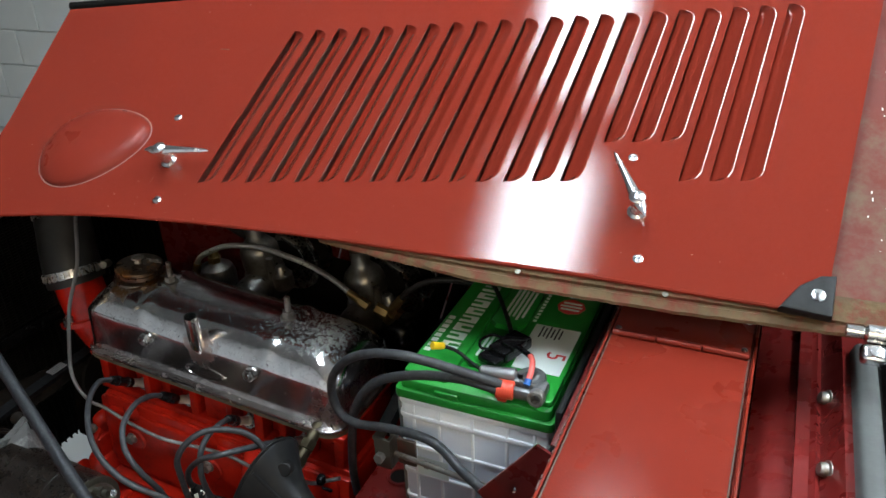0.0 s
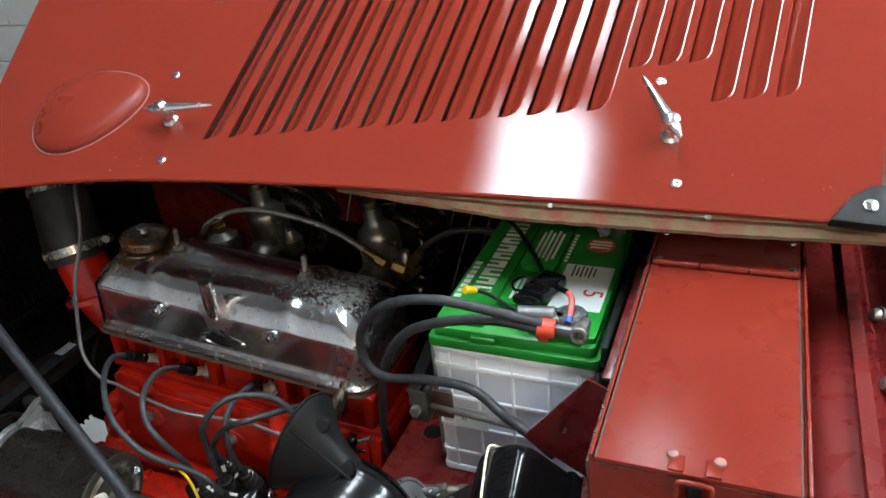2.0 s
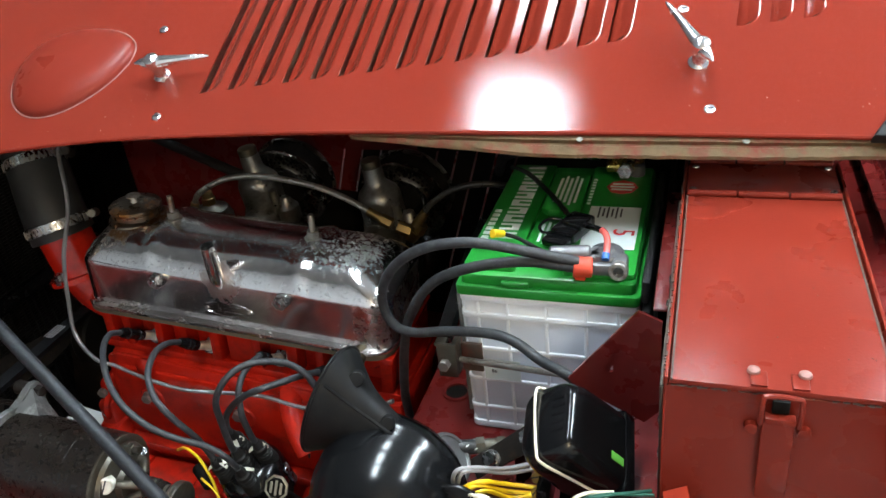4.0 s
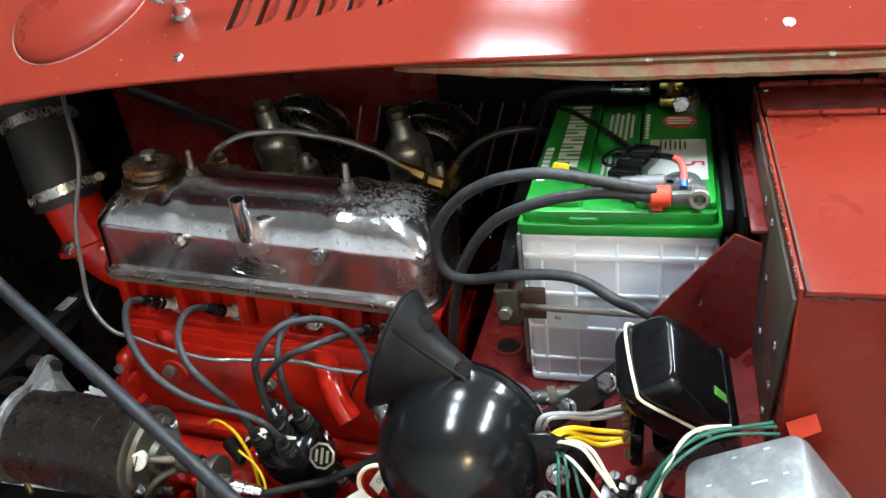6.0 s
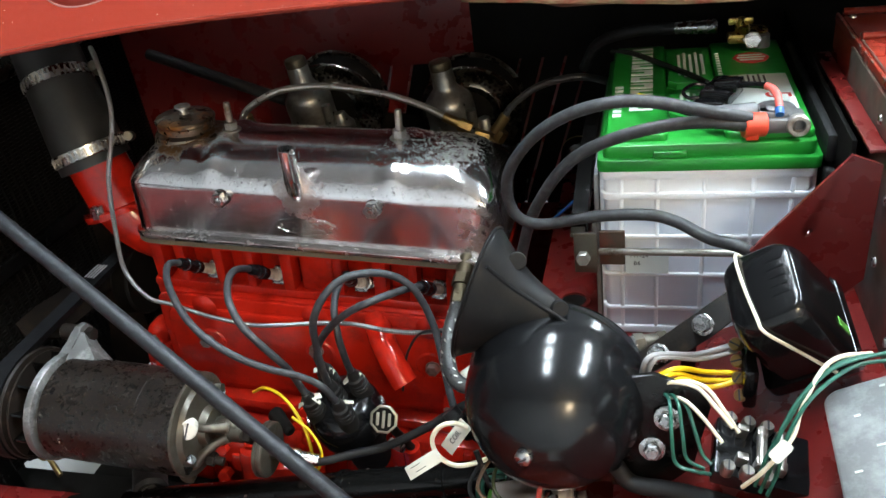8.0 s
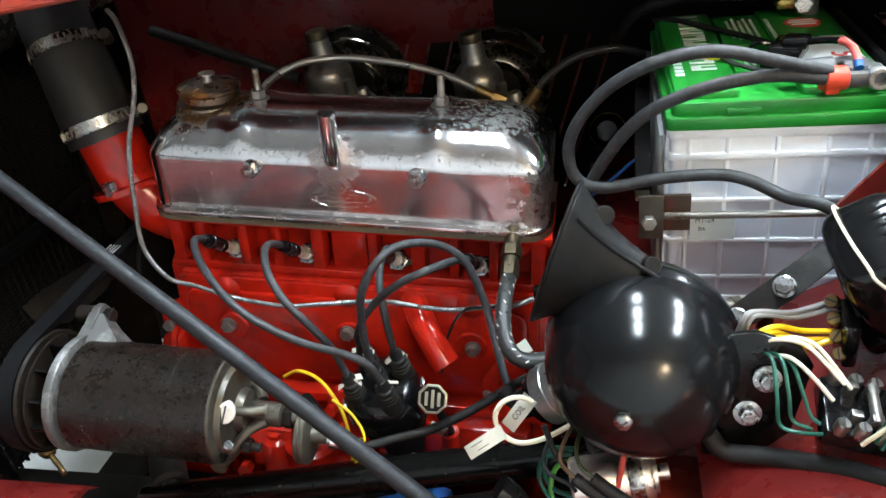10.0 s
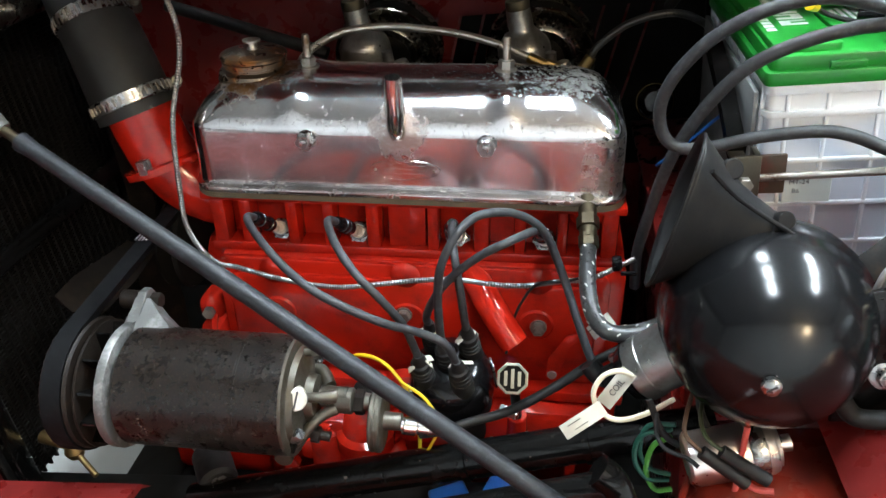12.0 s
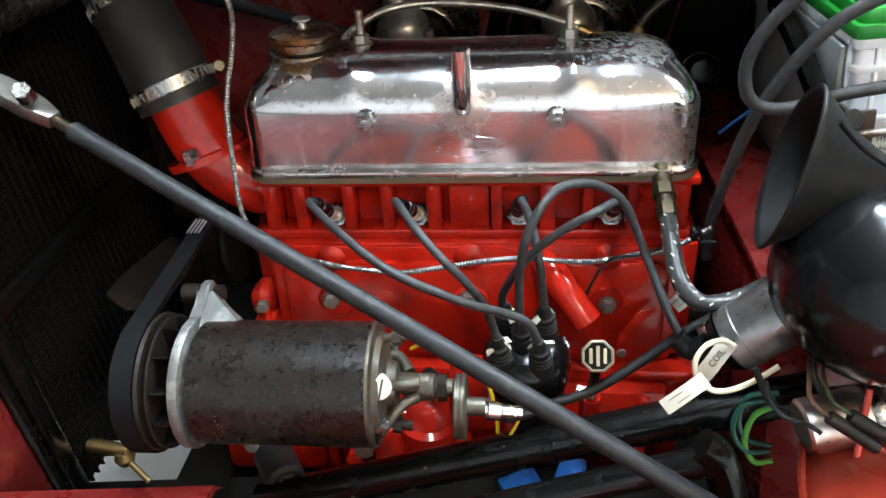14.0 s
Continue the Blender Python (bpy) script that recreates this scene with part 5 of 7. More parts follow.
    part("lug_eye", lathe(bmesh.new(), [(0.007, -0.004), (0.008, -0.003), (0.008, 0.003), (0.007, 0.004), (0, 0.004)], aim((-0.078, -0.020, -0.0535), (-0.078, -0.5, -0.10)), 18), GREYCAST, cap)

    # drive-end bracket with its ear
    bm = bmesh.new()
    outline = []
    for k in range(26):
        t = radians(62 + 318 * k / 25)
        outline.append((0.0545 * math.cos(t), 0.0545 * math.sin(t)))
    outline += [(0.064, 0.034), (0.066, 0.050), (0.060, 0.060), (0.050, 0.062), (0.040, 0.056)]
    bmx = Matrix(((0, 0, 1, -0.220), (1, 0, 0, 0), (0, 1, 0, 0), (0, 0, 0, 1)))
    prism(bm, outline, 0.002, 0.010, bmx, bev=0.0012)
    br = part("drive_bracket", bm, ALU, dy, "pale cast alloy bracket")
    bm = bmesh.new()
    rings = []
    for r, x1, hw in ((0.036, -0.172, 0.024), (0.050, -0.182, 0.021), (0.062, -0.196, 0.014), (0.074, -0.207, 0.010)):
        ru, tu = Vector((0, 0.72, 0.694)), Vector((0, 0.694, -0.72))
        rings.append([bm.verts.new(ru * r + tu * a * hw + Vector((x, 0, 0))) for x, a in ((-0.2195, -1), (x1, -0.8), (x1 + 0.002, 0), (x1, 0.8), (-0.2195, 1))])
    skin(bm, rings)
    bmesh.ops.recalc_face_normals(bm, faces=bm.faces)
    part("bracket_web", bm, ALU, br, sharp=50)
    bm = bmesh.new()
    cyl(bm, (-0.219, 0.053, 0.051), (-0.236, 0.053, 0.051), 0.0085, bev=0.001)
    hexa(bm, (-0.208, 0.053, 0.051), (-0.200, 0.053, 0.051), 0.0075)
    part("pivot_bolt", bm, RUSTBLACK, br)
    # cooling fan and pulley
    bm = bmesh.new()
    lathe(bm, [(0.054, 0), (0.055, 0.001), (0.055, 0.003), (0.030, 0.004), (0.012, 0.004)], ax(-0.236), 40)
    part("fan_disc", bm, RUSTBLACK, dy)
    for k in range(12):
        part("fan_vane", box(bmesh.new(), (-0.227, 0, 0.044), (0.014, 0.002, 0.018), pose(0, 0, 0, 30 * k, 0, 0)), SATINBLACK, dy)
    bm = bmesh.new()
    lathe(bm, [(0.030, 0), (0.056, 0.001), (0.057, 0.003), (0.046, 0.010), (0.046, 0.013), (0.057, 0.021), (0.056, 0.024), (0.02, 0.026), (0.012, 0.030)], ax(-0.264), 40)
    part("pulley", bm, RUSTBLACK, dy)
    # reduction drive on the tail
    bm = bmesh.new()
    lathe(bm, [(0.0095, 0), (0.0085, 0.006), (0.0085, 0.036)], aim((-0.059, 0.004, -0.002), (1, 0.004, -0.004)), 18)
    part("drive_neck", bm, GREYCAST, dy)
    bm = bmesh.new()
    lathe(bm, [(0.0095, 0), (0.0112, 0.001), (0.0112, 0.015), (0.0095, 0.016), (0.0075, 0.017), (0.0075, 0.030)], aim((-0.034, 0.004, -0.006), (1, 0.004, -0.010)), 14)
    part("knurled_nut", bm, GREYCAST, dy)
    part("hex_nut", hexa(bmesh.new(), (-0.0165, 0.004, -0.0065), (-0.0085, 0.004, -0.0066), 0.0112), RUSTBLACK, dy)
    bm = bmesh.new()
    lathe(bm, [(0.018, 0), (0.026, 0.0008), (0.0272, 0.002), (0.0272, 0.0045), (0.0262, 0.005), (0.0262, 0.0062), (0.0272, 0.0067), (0.0272, 0.0092), (0.026, 0.0105), (0.008, 0.011), (0.0075, 0.026), (0, 0.026)], aim((-0.004, 0.004, -0.026), (1, 0.004, -0.026)), 28)
    part("gearbox", bm, GREYCAST, dy, "round grey tachometer gearbox")
    bm = bmesh.new()
    cyl(bm, (0.014, 0.004, -0.028), (0.024, 0.004, -0.030), 0.0055)
    cyl(bm, (0.022, 0.004, -0.030), (0.034, 0.006, -0.033), 0.0078, 0.0078, bev=0.001)
    cyl(bm, (0.034, 0.006, -0.033), (0.052, 0.009, -0.037), 0.0064, 0.0058, bev=0.001)
    part("cable_union", bm, BRIGHT, dy)
    return dy


dynamo()


def fan_belt():
    c1, r1 = Vector((-0.222, -0.212)), 0.056
    c2, r2 = Vector((0.0, -0.20)), 0.050
    c3, r3 = Vector((0.0, -0.40)), 0.06
    pts = []
    for c, r, a0, a1 in ((c1, r1, 250, 95), (c2, r2, 95, -5), (c3, r3, -5, -95)):
        for k in range(13):
            t = radians(a0 + (a1 - a0) * k / 12)
            pts.append((c.x + r * math.cos(t), c.y + r * math.sin(t)))
    bm = bmesh.new()
    ring = []
    for k, (v, w) in enumerate(pts):
        p, q = Vector(pts[k - 1]), Vector(pts[(k + 1) % len(pts)])
        nrm = Vector(((q - p).y, -(q - p).x)).normalized()
        if nrm.dot(Vector((v, w)) - Vector((-0.07, -0.27))) < 0:
            nrm.negate()
        ring.append([bm.verts.new((-0.252 + du, v + nrm.x * d, w + nrm.y * d)) for du, d in ((-0.0085, 0.003), (0.0085, 0.003), (0.006, -0.006), (-0.006, -0.006))])
    n = len(ring)
    for k in range(n):
        a, b = ring[k], ring[(k + 1) % n]
        for j in range(4):
            bm.faces.new((a[j], a[(j + 1) % 4], b[(j + 1) % 4], b[j]))
    bmesh.ops.recalc_face_normals(bm, faces=bm.faces)
    belt = solo("fan_belt", bm, BELT, "black rubber fan belt with pale printed marks", "fan belt", ENG)
    for k in range(4):
        part("printed_mark", box(bmesh.new(), (-0.252 + 0.0036 * (k - 1.5), -0.082, -0.1445), (0.0016, 0.026, 0.0008), I4), GREYWIRE, belt)


fan_belt()


DIST = aim((0.0345, -0.128, 0.559), (0.0345, -0.162, 0.659)) @ Matrix.Scale(1.10, 4)
SOCKETS = [(0, 0)] + [(0.0225 * math.cos(radians(a)), 0.0225 * math.sin(radians(a))) for a in (35, 125, 215, 305)]


def distributor():
    d = thing("distributor", "black distributor cap with lead sockets on the engine", "distributor", DIST)
    bm = bmesh.new()
    lathe(bm, [(0.020, -0.05), (0.022, 0.0), (0.031, 0.006), (0.033, 0.024), (0.0345, 0.026), (0.0345, 0.032)], I4, 32)
    part("body", bm, GRIMESHADE, d)
    bm = bmesh.new()
    lathe(bm, [(0.0355, 0.032), (0.0358, 0.045), (0.0350, 0.053), (0.0325, 0.060), (0.028, 0.0655), (0.019, 0.0695), (0, 0.071)], I4, 36)
    cap = part("cap", bm, BAKELITE, d, "black moulded cap")
    rng = random.Random(11)
    for x, y in SOCKETS:
        bm = bmesh.new()
        lathe(bm, [(0.0106, 0.060), (0.0094, 0.070), (0.0094, 0.075), (0.0086, 0.0755), (0.0086, 0.077), (0.0092, 0.0775), (0.0092, 0.0795), (0.0082, 0.080), (0.0082, 0.0815), (0.0088, 0.082), (0.0088, 0.084), (0.0078, 0.0845), (0.0078, 0.086), (0.0084, 0.0865), (0.0080, 0.0905), (0.0062, 0.092), (0.0054, 0.096), (0.0038, 0.102)], Matrix.Translation((x, y, 0)), 18)
        so = part("socket", bm, RUBBER, cap, sharp=25)
        if (x, y) != (0, 0):
            # torn scraps of tape round the neck
            bm = bmesh.new()
            for k in range(3):
                q = pose(x, y, 0.0925 + 0.002 * rng.random(), 0, 0, rng.uniform(0, 360)) @ pose(0.0055, 0, 0, rng.uniform(-25, 25), rng.uniform(20, 70), rng.uniform(-30, 30))
                box(bm, (0.0035, 0, 0), (rng.uniform(0.005, 0.011), rng.uniform(0.003, 0.006), 0.0005), q)
            part("tape_scrap", bm, PAPER, so, "dirty cream scraps of tape")
    for a in (0, 180):
        bm = bmesh.new()
        box(bm, (0.0365, 0, 0.034), (0.002, 0.010, 0.035), pose(0, 0, 0, 0, 0, a + 20), bev=0.0005)
        part("spring_clip", bm, STEEL, d)
    bm = bmesh.new()
    hexa(bm, (0.040, -0.014, 0.018), (0.055, -0.020, 0.018), 0.005)
    part("terminal", bm, STEEL, d)


distributor()


def carburettors():
    first = None
    for k, x in enumerate((-0.088, 0.097)):
        m = pose(x, 0.175, 0.885 - 0.014 * k, 3, -5, 0)
        if first:
            copy_thing(first, m)
            continue
        first = thing("carburettor", "grey alloy carburettor with a brass-capped dashpot", "carburettor", m, "twin carburettors")
        bm = bmesh.new()
        lathe(bm, [(0.0325, -0.092), (0.0325, -0.088), (0.0300, -0.086), (0.0305, -0.056), (0.0300, -0.049), (0.0275, -0.043), (0.0215, -0.036), (0.0165, -0.031), (0.0145, -0.027), (0.0138, -0.010), (0.0128, -0.005)], I4, 32)
        part("dashpot", bm, CARB, first)
        part("dashpot_cap", lathe(bmesh.new(), [(0.0105, -0.007), (0.0135, -0.006), (0.0138, 0.001), (0.0125, 0.004), (0.0095, 0.005), (0, 0.0055)], I4, 24), OILBRASS, first, "brass hexagon cap")
        bm = bmesh.new()
        lathe(bm, [(0.028, 0), (0.028, 0.085), (0.034, 0.086), (0.034, 0.094)], aim((0, 0.02, -0.105), (0, -0.2, -0.115)), 24)
        box(bm, (0.0, 0.0, -0.11), (0.06, 0.05, 0.05), bev=0.01)
        cyl(bm, (0.028, -0.018, -0.09), (0.030, -0.018, -0.055), 0.006)
        part("throttle_body", bm, CARB, first)
        bm = bmesh.new()
        lathe(bm, [(0.012, -0.11), (0.016, -0.105), (0.016, -0.085), (0.010, -0.078), (0.007, -0.070), (0, -0.069)], Matrix.Translation((0.042, -0.012, 0.0)), 20)
        part("linkage", bm, CARB, first)
        # pancake air cleaner with perforated rim
        am = aim((0.014, 0.036, -0.083), (0.016, 0.125, -0.072))
        bm = bmesh.new()
        lathe(bm, [(0.0, 0.006), (0.026, 0.006), (0.030, 0.003), (0.038, 0.001), (0.041, 0.003), (0.056, 0.003), (0.060, 0.0), (0.0645, 0.0), (0.0655, 0.003), (0.0640, 0.007)], am, 48)
        lathe(bm, [(0.0640, 0.036), (0.0655, 0.039), (0.063, 0.043), (0.0, 0.045)], am, 48)
        ac = part("air_cleaner", bm, DARKCHROME, first, "oily chrome pancake air cleaner with a pierced face")
        bm = bmesh.new()
        for j in range(40):
            for r in range(2):
                a = 2 * math.pi * (j + 0.5 * r) / 40
                lathe(bm, [(0.0, 0.0), (0.0021, 0.0), (0.0021, -0.0006), (0.0, -0.0006)], am @ Matrix.Translation(((0.0455 + 0.006 * r) * math.cos(a), (0.0455 + 0.006 * r) * math.sin(a), 0.0028)), 6)
        part("pierced_ring", bm, GRIMESHADE, ac, "dark round holes", kind="stuff")
        part("filter", lathe(bmesh.new(), [(0.060, 0.004), (0.060, 0.040)], am, 40), GRIMESHADE, ac)
    fb = thing("float_chamber", "small grey float chamber with a brass union", "float chamber", Matrix.Translation((-0.175, 0.175, 0.79)))
    bm = bmesh.new()
    lathe(bm, [(0.028, -0.06), (0.031, -0.03), (0.031, -0.012), (0.026, 0.0), (0.012, 0.006), (0.010, 0.008)], I4, 28)
    part("bowl", bm, CARB, fb)
    bm = bmesh.new()
    hexa(bm, (0, 0, 0.006), (0, 0, 0.018), 0.011)
    lathe(bm, [(0.008, 0.018), (0.008, 0.026), (0.004, 0.030), (0, 0.030)], I4, 16)
    part("union", bm, BRASS, fb)
    rb = thing("rear_float_chamber", "dark grey float chamber below a brass fuel tee", "float chamber", Matrix.Translation((0.165, 0.165, 0.765)))
    bm = bmesh.new()
    lathe(bm, [(0.026, -0.07), (0.031, -0.03), (0.031, -0.012), (0.024, 0.002), (0.012, 0.008), (0, 0.010)], I4, 28)
    part("bowl", bm, SATINBLACK, rb)
    bm = bmesh.new()
    hexa(bm, (-0.030, -0.018, 0.026), (-0.012, -0.016, 0.018), 0.009)
    hexa(bm, (0.006, -0.014, 0.028), (-0.002, -0.015, 0.016), 0.008)
    cyl(bm, (-0.014, -0.016, 0.008), (-0.004, -0.016, 0.020), 0.009)
    part("tee", bm, BRASS, rb)
    im = thing("intake_manifold", "grime-covered intake manifold behind the head", "manifold", ENG)
    bm = bmesh.new()
    cyl(bm, (-0.16, 0.10, -0.13), (0.18, 0.10, -0.13), 0.03, bev=0.01)
    for u in (-0.088, 0.097):
        cyl(bm, (u, 0.07, -0.12), (u, 0.15, -0.105), 0.028)
    part("casting", bm, GRIMESHADE, im)
    # added black plate that blocks the bright lower ends of the louvre slits
    part("slit_blocker", box(bmesh.new(), (0.005, 0.318, -0.21), (0.29, 0.003, 0.21), bev=0.001), GRIMESHADE, im)


carburettors()

# ---- radiator side ----
def radiator():
    r = thing("radiator", "dark radiator core in a black frame", "radiator")
    bm = bmesh.new()
    box(bm, (-0.47, 0.09, 0.71), (0.05, 0.54, 0.48), bev=0.004)
    core = part("core", bm, GRIMESHADE, r)
    bm = bmesh.new()
    for i in range(44):
        box(bm, (-0.443, -0.168 + 0.012 * i, 0.70), (0.005, 0.0016, 0.46))
    for j in range(92):
        box(bm, (-0.4440, 0.09, 0.475 + 0.005 * j), (0.003, 0.52, 0.0009))
    part("fin_grid", bm, CORE, r, kind="stuff")
    bm = bmesh.new()
    box(bm, (-0.415, 0.06, 0.966), (0.12, 0.56, 0.07), bev=0.02, seg=3)
    part("top_tank", bm, DARKCHROME, r, "dark shiny top tank")
    bm = bmesh.new()
    box(bm, (-0.437, -0.172, 0.68), (0.014, 0.022, 0.46), bev=0.004)
    box(bm, (-0.435, 0.02, 0.71), (0.012, 0.40, 0.022), pose(0, 0, 0, 0, 0, 0), bev=0.003)
    part("frame", bm, SATINBLACK, r)
    part("shell", box(bmesh.new(), (-0.455, -0.275, 0.66), (0.02, 0.18, 0.42), bev=0.008), BODYRED, r, "dark red grille shell")
    part("shell_lip", tube(bmesh.new(), [(-0.443, -0.188, 0.88), (-0.443, -0.188, 0.66), (-0.443, -0.186, 0.46)], 0.007, 10, 3), SATINBLACK, r)
    bm = bmesh.new()
    cyl(bm, (-0.430, -0.14, 0.520), (-0.385, -0.145, 0.512), 0.0075, bev=0.001)
    lathe(bm, [(0, -0.011), (0.008, -0.008), (0.011, 0), (0.008, 0.008), (0, 0.011)], Matrix.Translation((-0.392, -0.146, 0.506)), 16)
    cyl(bm, (-0.392, -0.146, 0.505), (-0.362, -0.165, 0.488), 0.0032)
    part("drain_tap", bm, BRASS, r, "brass drain tap")


radiator()


def top_hose():
    h = thing("radiator_hose", "ribbed black rubber radiator hose with steel clips", "radiator hose", ENG)
    bm = bmesh.new()
    tube(bm, [(-0.279, 0.003, -0.052), (-0.286, 0.006, -0.034), (-0.299, 0.016, -0.007), (-0.312, 0.027, 0.016), (-0.325, 0.037, 0.038), (-0.350, 0.058, 0.084)], 0.041, 28, 6, rad=lambda t: 0.041 - 0.004 * t)
    part("hose", bm, HOSE, h)
    for p, q, rr, turn in (((-0.281, 0.0035, -0.044), (-0.2895, 0.008, -0.024), 0.0425, 150), ((-0.320, 0.033, 0.029), (-0.3285, 0.040, 0.045), 0.0392, 160)):
        m = aim(p, q)
        bm = bmesh.new()
        lathe(bm, [(rr - 0.001, 0), (rr, 0.0008), (rr, 0.0122), (rr - 0.001, 0.013)], m, 36)
        c = part("hose_clip", bm, STEEL, h, "perforated steel hose clip")
        bm = bmesh.new()
        for k in range(40):
            box(bm, (rr + 0.0002, 0, 0.0065), (0.0008, 0.0022, 0.008), m @ pose(0, 0, 0, 0, 0, 9 * k))
        part("perforation_band", bm, DULLSTEEL, c, kind="stuff")
        bm = bmesh.new()
        cyl(bm, (rr + 0.004, -0.012, 0.0065), (rr + 0.004, 0.012, 0.0065), 0.006, bev=0.001)
        for v in bm.verts:
            v.co = m @ pose(0, 0, 0, 0, 0, turn) @ v.co
        part("clip_screw", bm, GREYCAST, c)


top_hose()


def stay_rod():
    a, b = Vector((-0.300, -0.152, 0.8668)), Vector((0.235, -0.3465, 0.574))
    s = thing("stay_rod", "grey-black sleeved steel stay rod across the engine bay", "stay rod")
    bm = bmesh.new()
    tube(bm, [a, a.lerp(b, 0.02), a.lerp(b, 0.03), a.lerp(b, 0.5), b], 0.0077, 16, 1, rad=lambda t: 0.0085 if t < 0.04 else 0.0074)
    part("sleeve", bm, STAYGREY, s)
    d = (a - b).normalized()
    part("threaded_end", cyl(bmesh.new(), a - d * 0.002, a + d * 0.022, 0.0046), OILBRASS, s)
    bm = bmesh.new()
    m = aim(a + d * 0.018, a + d * 0.2)
    prism(bm, [(-0.006, 0), (0.006, 0), (0.011, 0.02), (0.012, 0.05), (0.008, 0.075), (-0.008, 0.075), (-0.012, 0.05), (-0.011, 0.02)], -0.006, 0.006, m @ Matrix(((1, 0, 0, 0), (0, 0, -1, 0), (0, 1, 0, 0), (0, 0, 0, 1))), bev=0.002)
    part("fork", bm, CARB, s)
    bm = bmesh.new()
    hexa(bm, (-0.330, -0.146, 0.895), (-0.328, -0.154, 0.905), 0.0080)
    part("fork_bolt", bm, STEEL, s)


stay_rod()


# ---- battery ----
def battery():
    x0, x1, y0, y1, z0, z1 = 0.299, 0.470, -0.100, 0.158, 0.690, 0.858
    cx, cy = (x0 + x1) / 2, (y0 + y1) / 2
    b = thing("battery", "car battery with a green lid and milky ribbed case", "battery")
    bm = bmesh.new()
    prism(bm, rrect(x1 - x0 - 0.006, y1 - y0 - 0.006, 0.006, 3, cx, cy), z0, z1, bev=0.001)
    case = part("case", bm, CASEPL, b, "milky white ribbed plastic case")
    for z, h in ((z1 - 0.004, 0.008), (z1 - 0.024, 0.006), (z1 - 0.064, 0.004), (z1 - 0.103, 0.004), (z1 - 0.140, 0.004), (z0 + 0.004, 0.008)):
        bm = bmesh.new()
        prism(bm, rrect(x1 - x0 - 0.001, y1 - y0 - 0.001, 0.007, 3, cx, cy), z - h / 2, z + h / 2, bev=0.001)
        part("rib", bm, WHITEPL, case)
    for k in range(5):
        x = x0 + 0.010 + (x1 - x0 - 0.020) * k / 4 + (0.008 if k == 0 else -0.008 if k == 4 else 0)
        part("rib", box(bmesh.new(), (x, y0 + 0.003, (z0 + z1) / 2), (0.0035, 0.0045, z1 - z0 - 0.004), bev=0.001), WHITEPL, case)
    for k in range(8):
        y = y0 + 0.012 + (y1 - y0 - 0.024) * k / 7
        for x in (x0 + 0.002, x1 - 0.002):
            part("rib", box(bmesh.new(), (x, y, (z0 + z1) / 2), (0.0045, 0.0035, z1 - z0 - 0.004), bev=0.001), WHITEPL, case)
    # grey sheet added on the case's front end: its shade put into colour
    part("end_shade", box(bmesh.new(), (x0 - 0.0035, 0.030, 0.775), (0.004, 0.235, 0.150), bev=0.001), CASESHADE, b, "plain grey sheet added for the shaded case end")
    # small paper label on the case, with its type mark
    lab = part("case_label", box(bmesh.new(), (0.3385, y0 - 0.0012, 0.7705), (0.037, 0.0006, 0.025), bev=0.0002, seg=1), LABEL, case)
    fm = pose(0.332, y0 - 0.0016, 0.7765, 90, 0, 0)
    words("lettering", "MT-24", 0.0058, INK, lab, fm)
    words("lettering", "B6", 0.0058, INK, lab, pose(0.330, y0 - 0.0016, 0.7685, 90, 0, 0))
    # lid: lip, deck and raised pads
    bm = bmesh.new()
    prism(bm, rrect(x1 - x0 + 0.003, y1 - y0 + 0.003, 0.006, 3, cx, cy), z1, z1 + 0.011, bev=0.0015)
    lid = part("lid", bm, GREEN, b, "glossy green plastic lid")
    bm = bmesh.new()
    prism(bm, rrect(x1 - x0 - 0.006, y1 - y0 - 0.006, 0.006, 3, cx, cy), z1 + 0.010, z1 + 0.022, bev=0.0015)
    part("deck", bm, GREEN, lid)
    zt = z1 + 0.022
    for px, py, w, h in ((cx - 0.055, cy, 0.050, 0.236), (cx + 0.048, cy, 0.066, 0.236)):
        bm = bmesh.new()
        prism(bm, rrect(w, h, 0.004, 3, px, py), zt - 0.001, zt + 0.006, bev=0.0012)
        part("pad", bm, GREEN, lid)
    for py, hh in ((0.078, 0.100), (-0.022, 0.062)):
        bm = bmesh.new()
        prism(bm, [(cx - 0.028, py - hh / 2 + 0.008), (cx - 0.020, py - hh / 2), (cx + 0.006, py - hh / 2), (cx + 0.013, py - hh / 2 + 0.008), (cx + 0.013, py + hh / 2 - 0.008), (cx + 0.006, py + hh / 2), (cx - 0.020, py + hh / 2), (cx - 0.028, py + hh / 2 - 0.008)], zt - 0.001, zt + 0.007, bev=0.0012)
        v = part("vent_cap", bm, GREEN, lid)
        for k in range(5):
            part("print_bar", box(bmesh.new(), (cx - 0.017 + 0.0055 * k, py, zt + 0.0073), (0.0028, hh * (0.72 if k % 2 else 0.6), 0.0004)), WHITE, v)
    bm = bmesh.new()
    box(bm, (cx - 0.028, y0 + 0.006, z1 + 0.014), (0.026, 0.012, 0.006), bev=0.001)
    part("catch", bm, GREEN, lid)
    # brand name becomes broad bars, the rest thin ones
    for k in range(10):
        w = (0.0050, 0.0150, 0.0135, 0.0125, 0.0145, 0.0135, 0.0135, 0.0150, 0.0135, 0.0125)[k]
        y = cy + 0.108 - 0.0185 * k
        part("print_bar", box(bmesh.new(), (cx - 0.052, y, zt + 0.0062), (0.0205, w, 0.0004)), WHITE, lid)
        if k:
            part("print_gap", box(bmesh.new(), (cx - 0.052 + (0.004 if k % 2 else -0.004), y, zt + 0.0065), (0.0125, w * 0.34, 0.0003)), GREEN, lid)
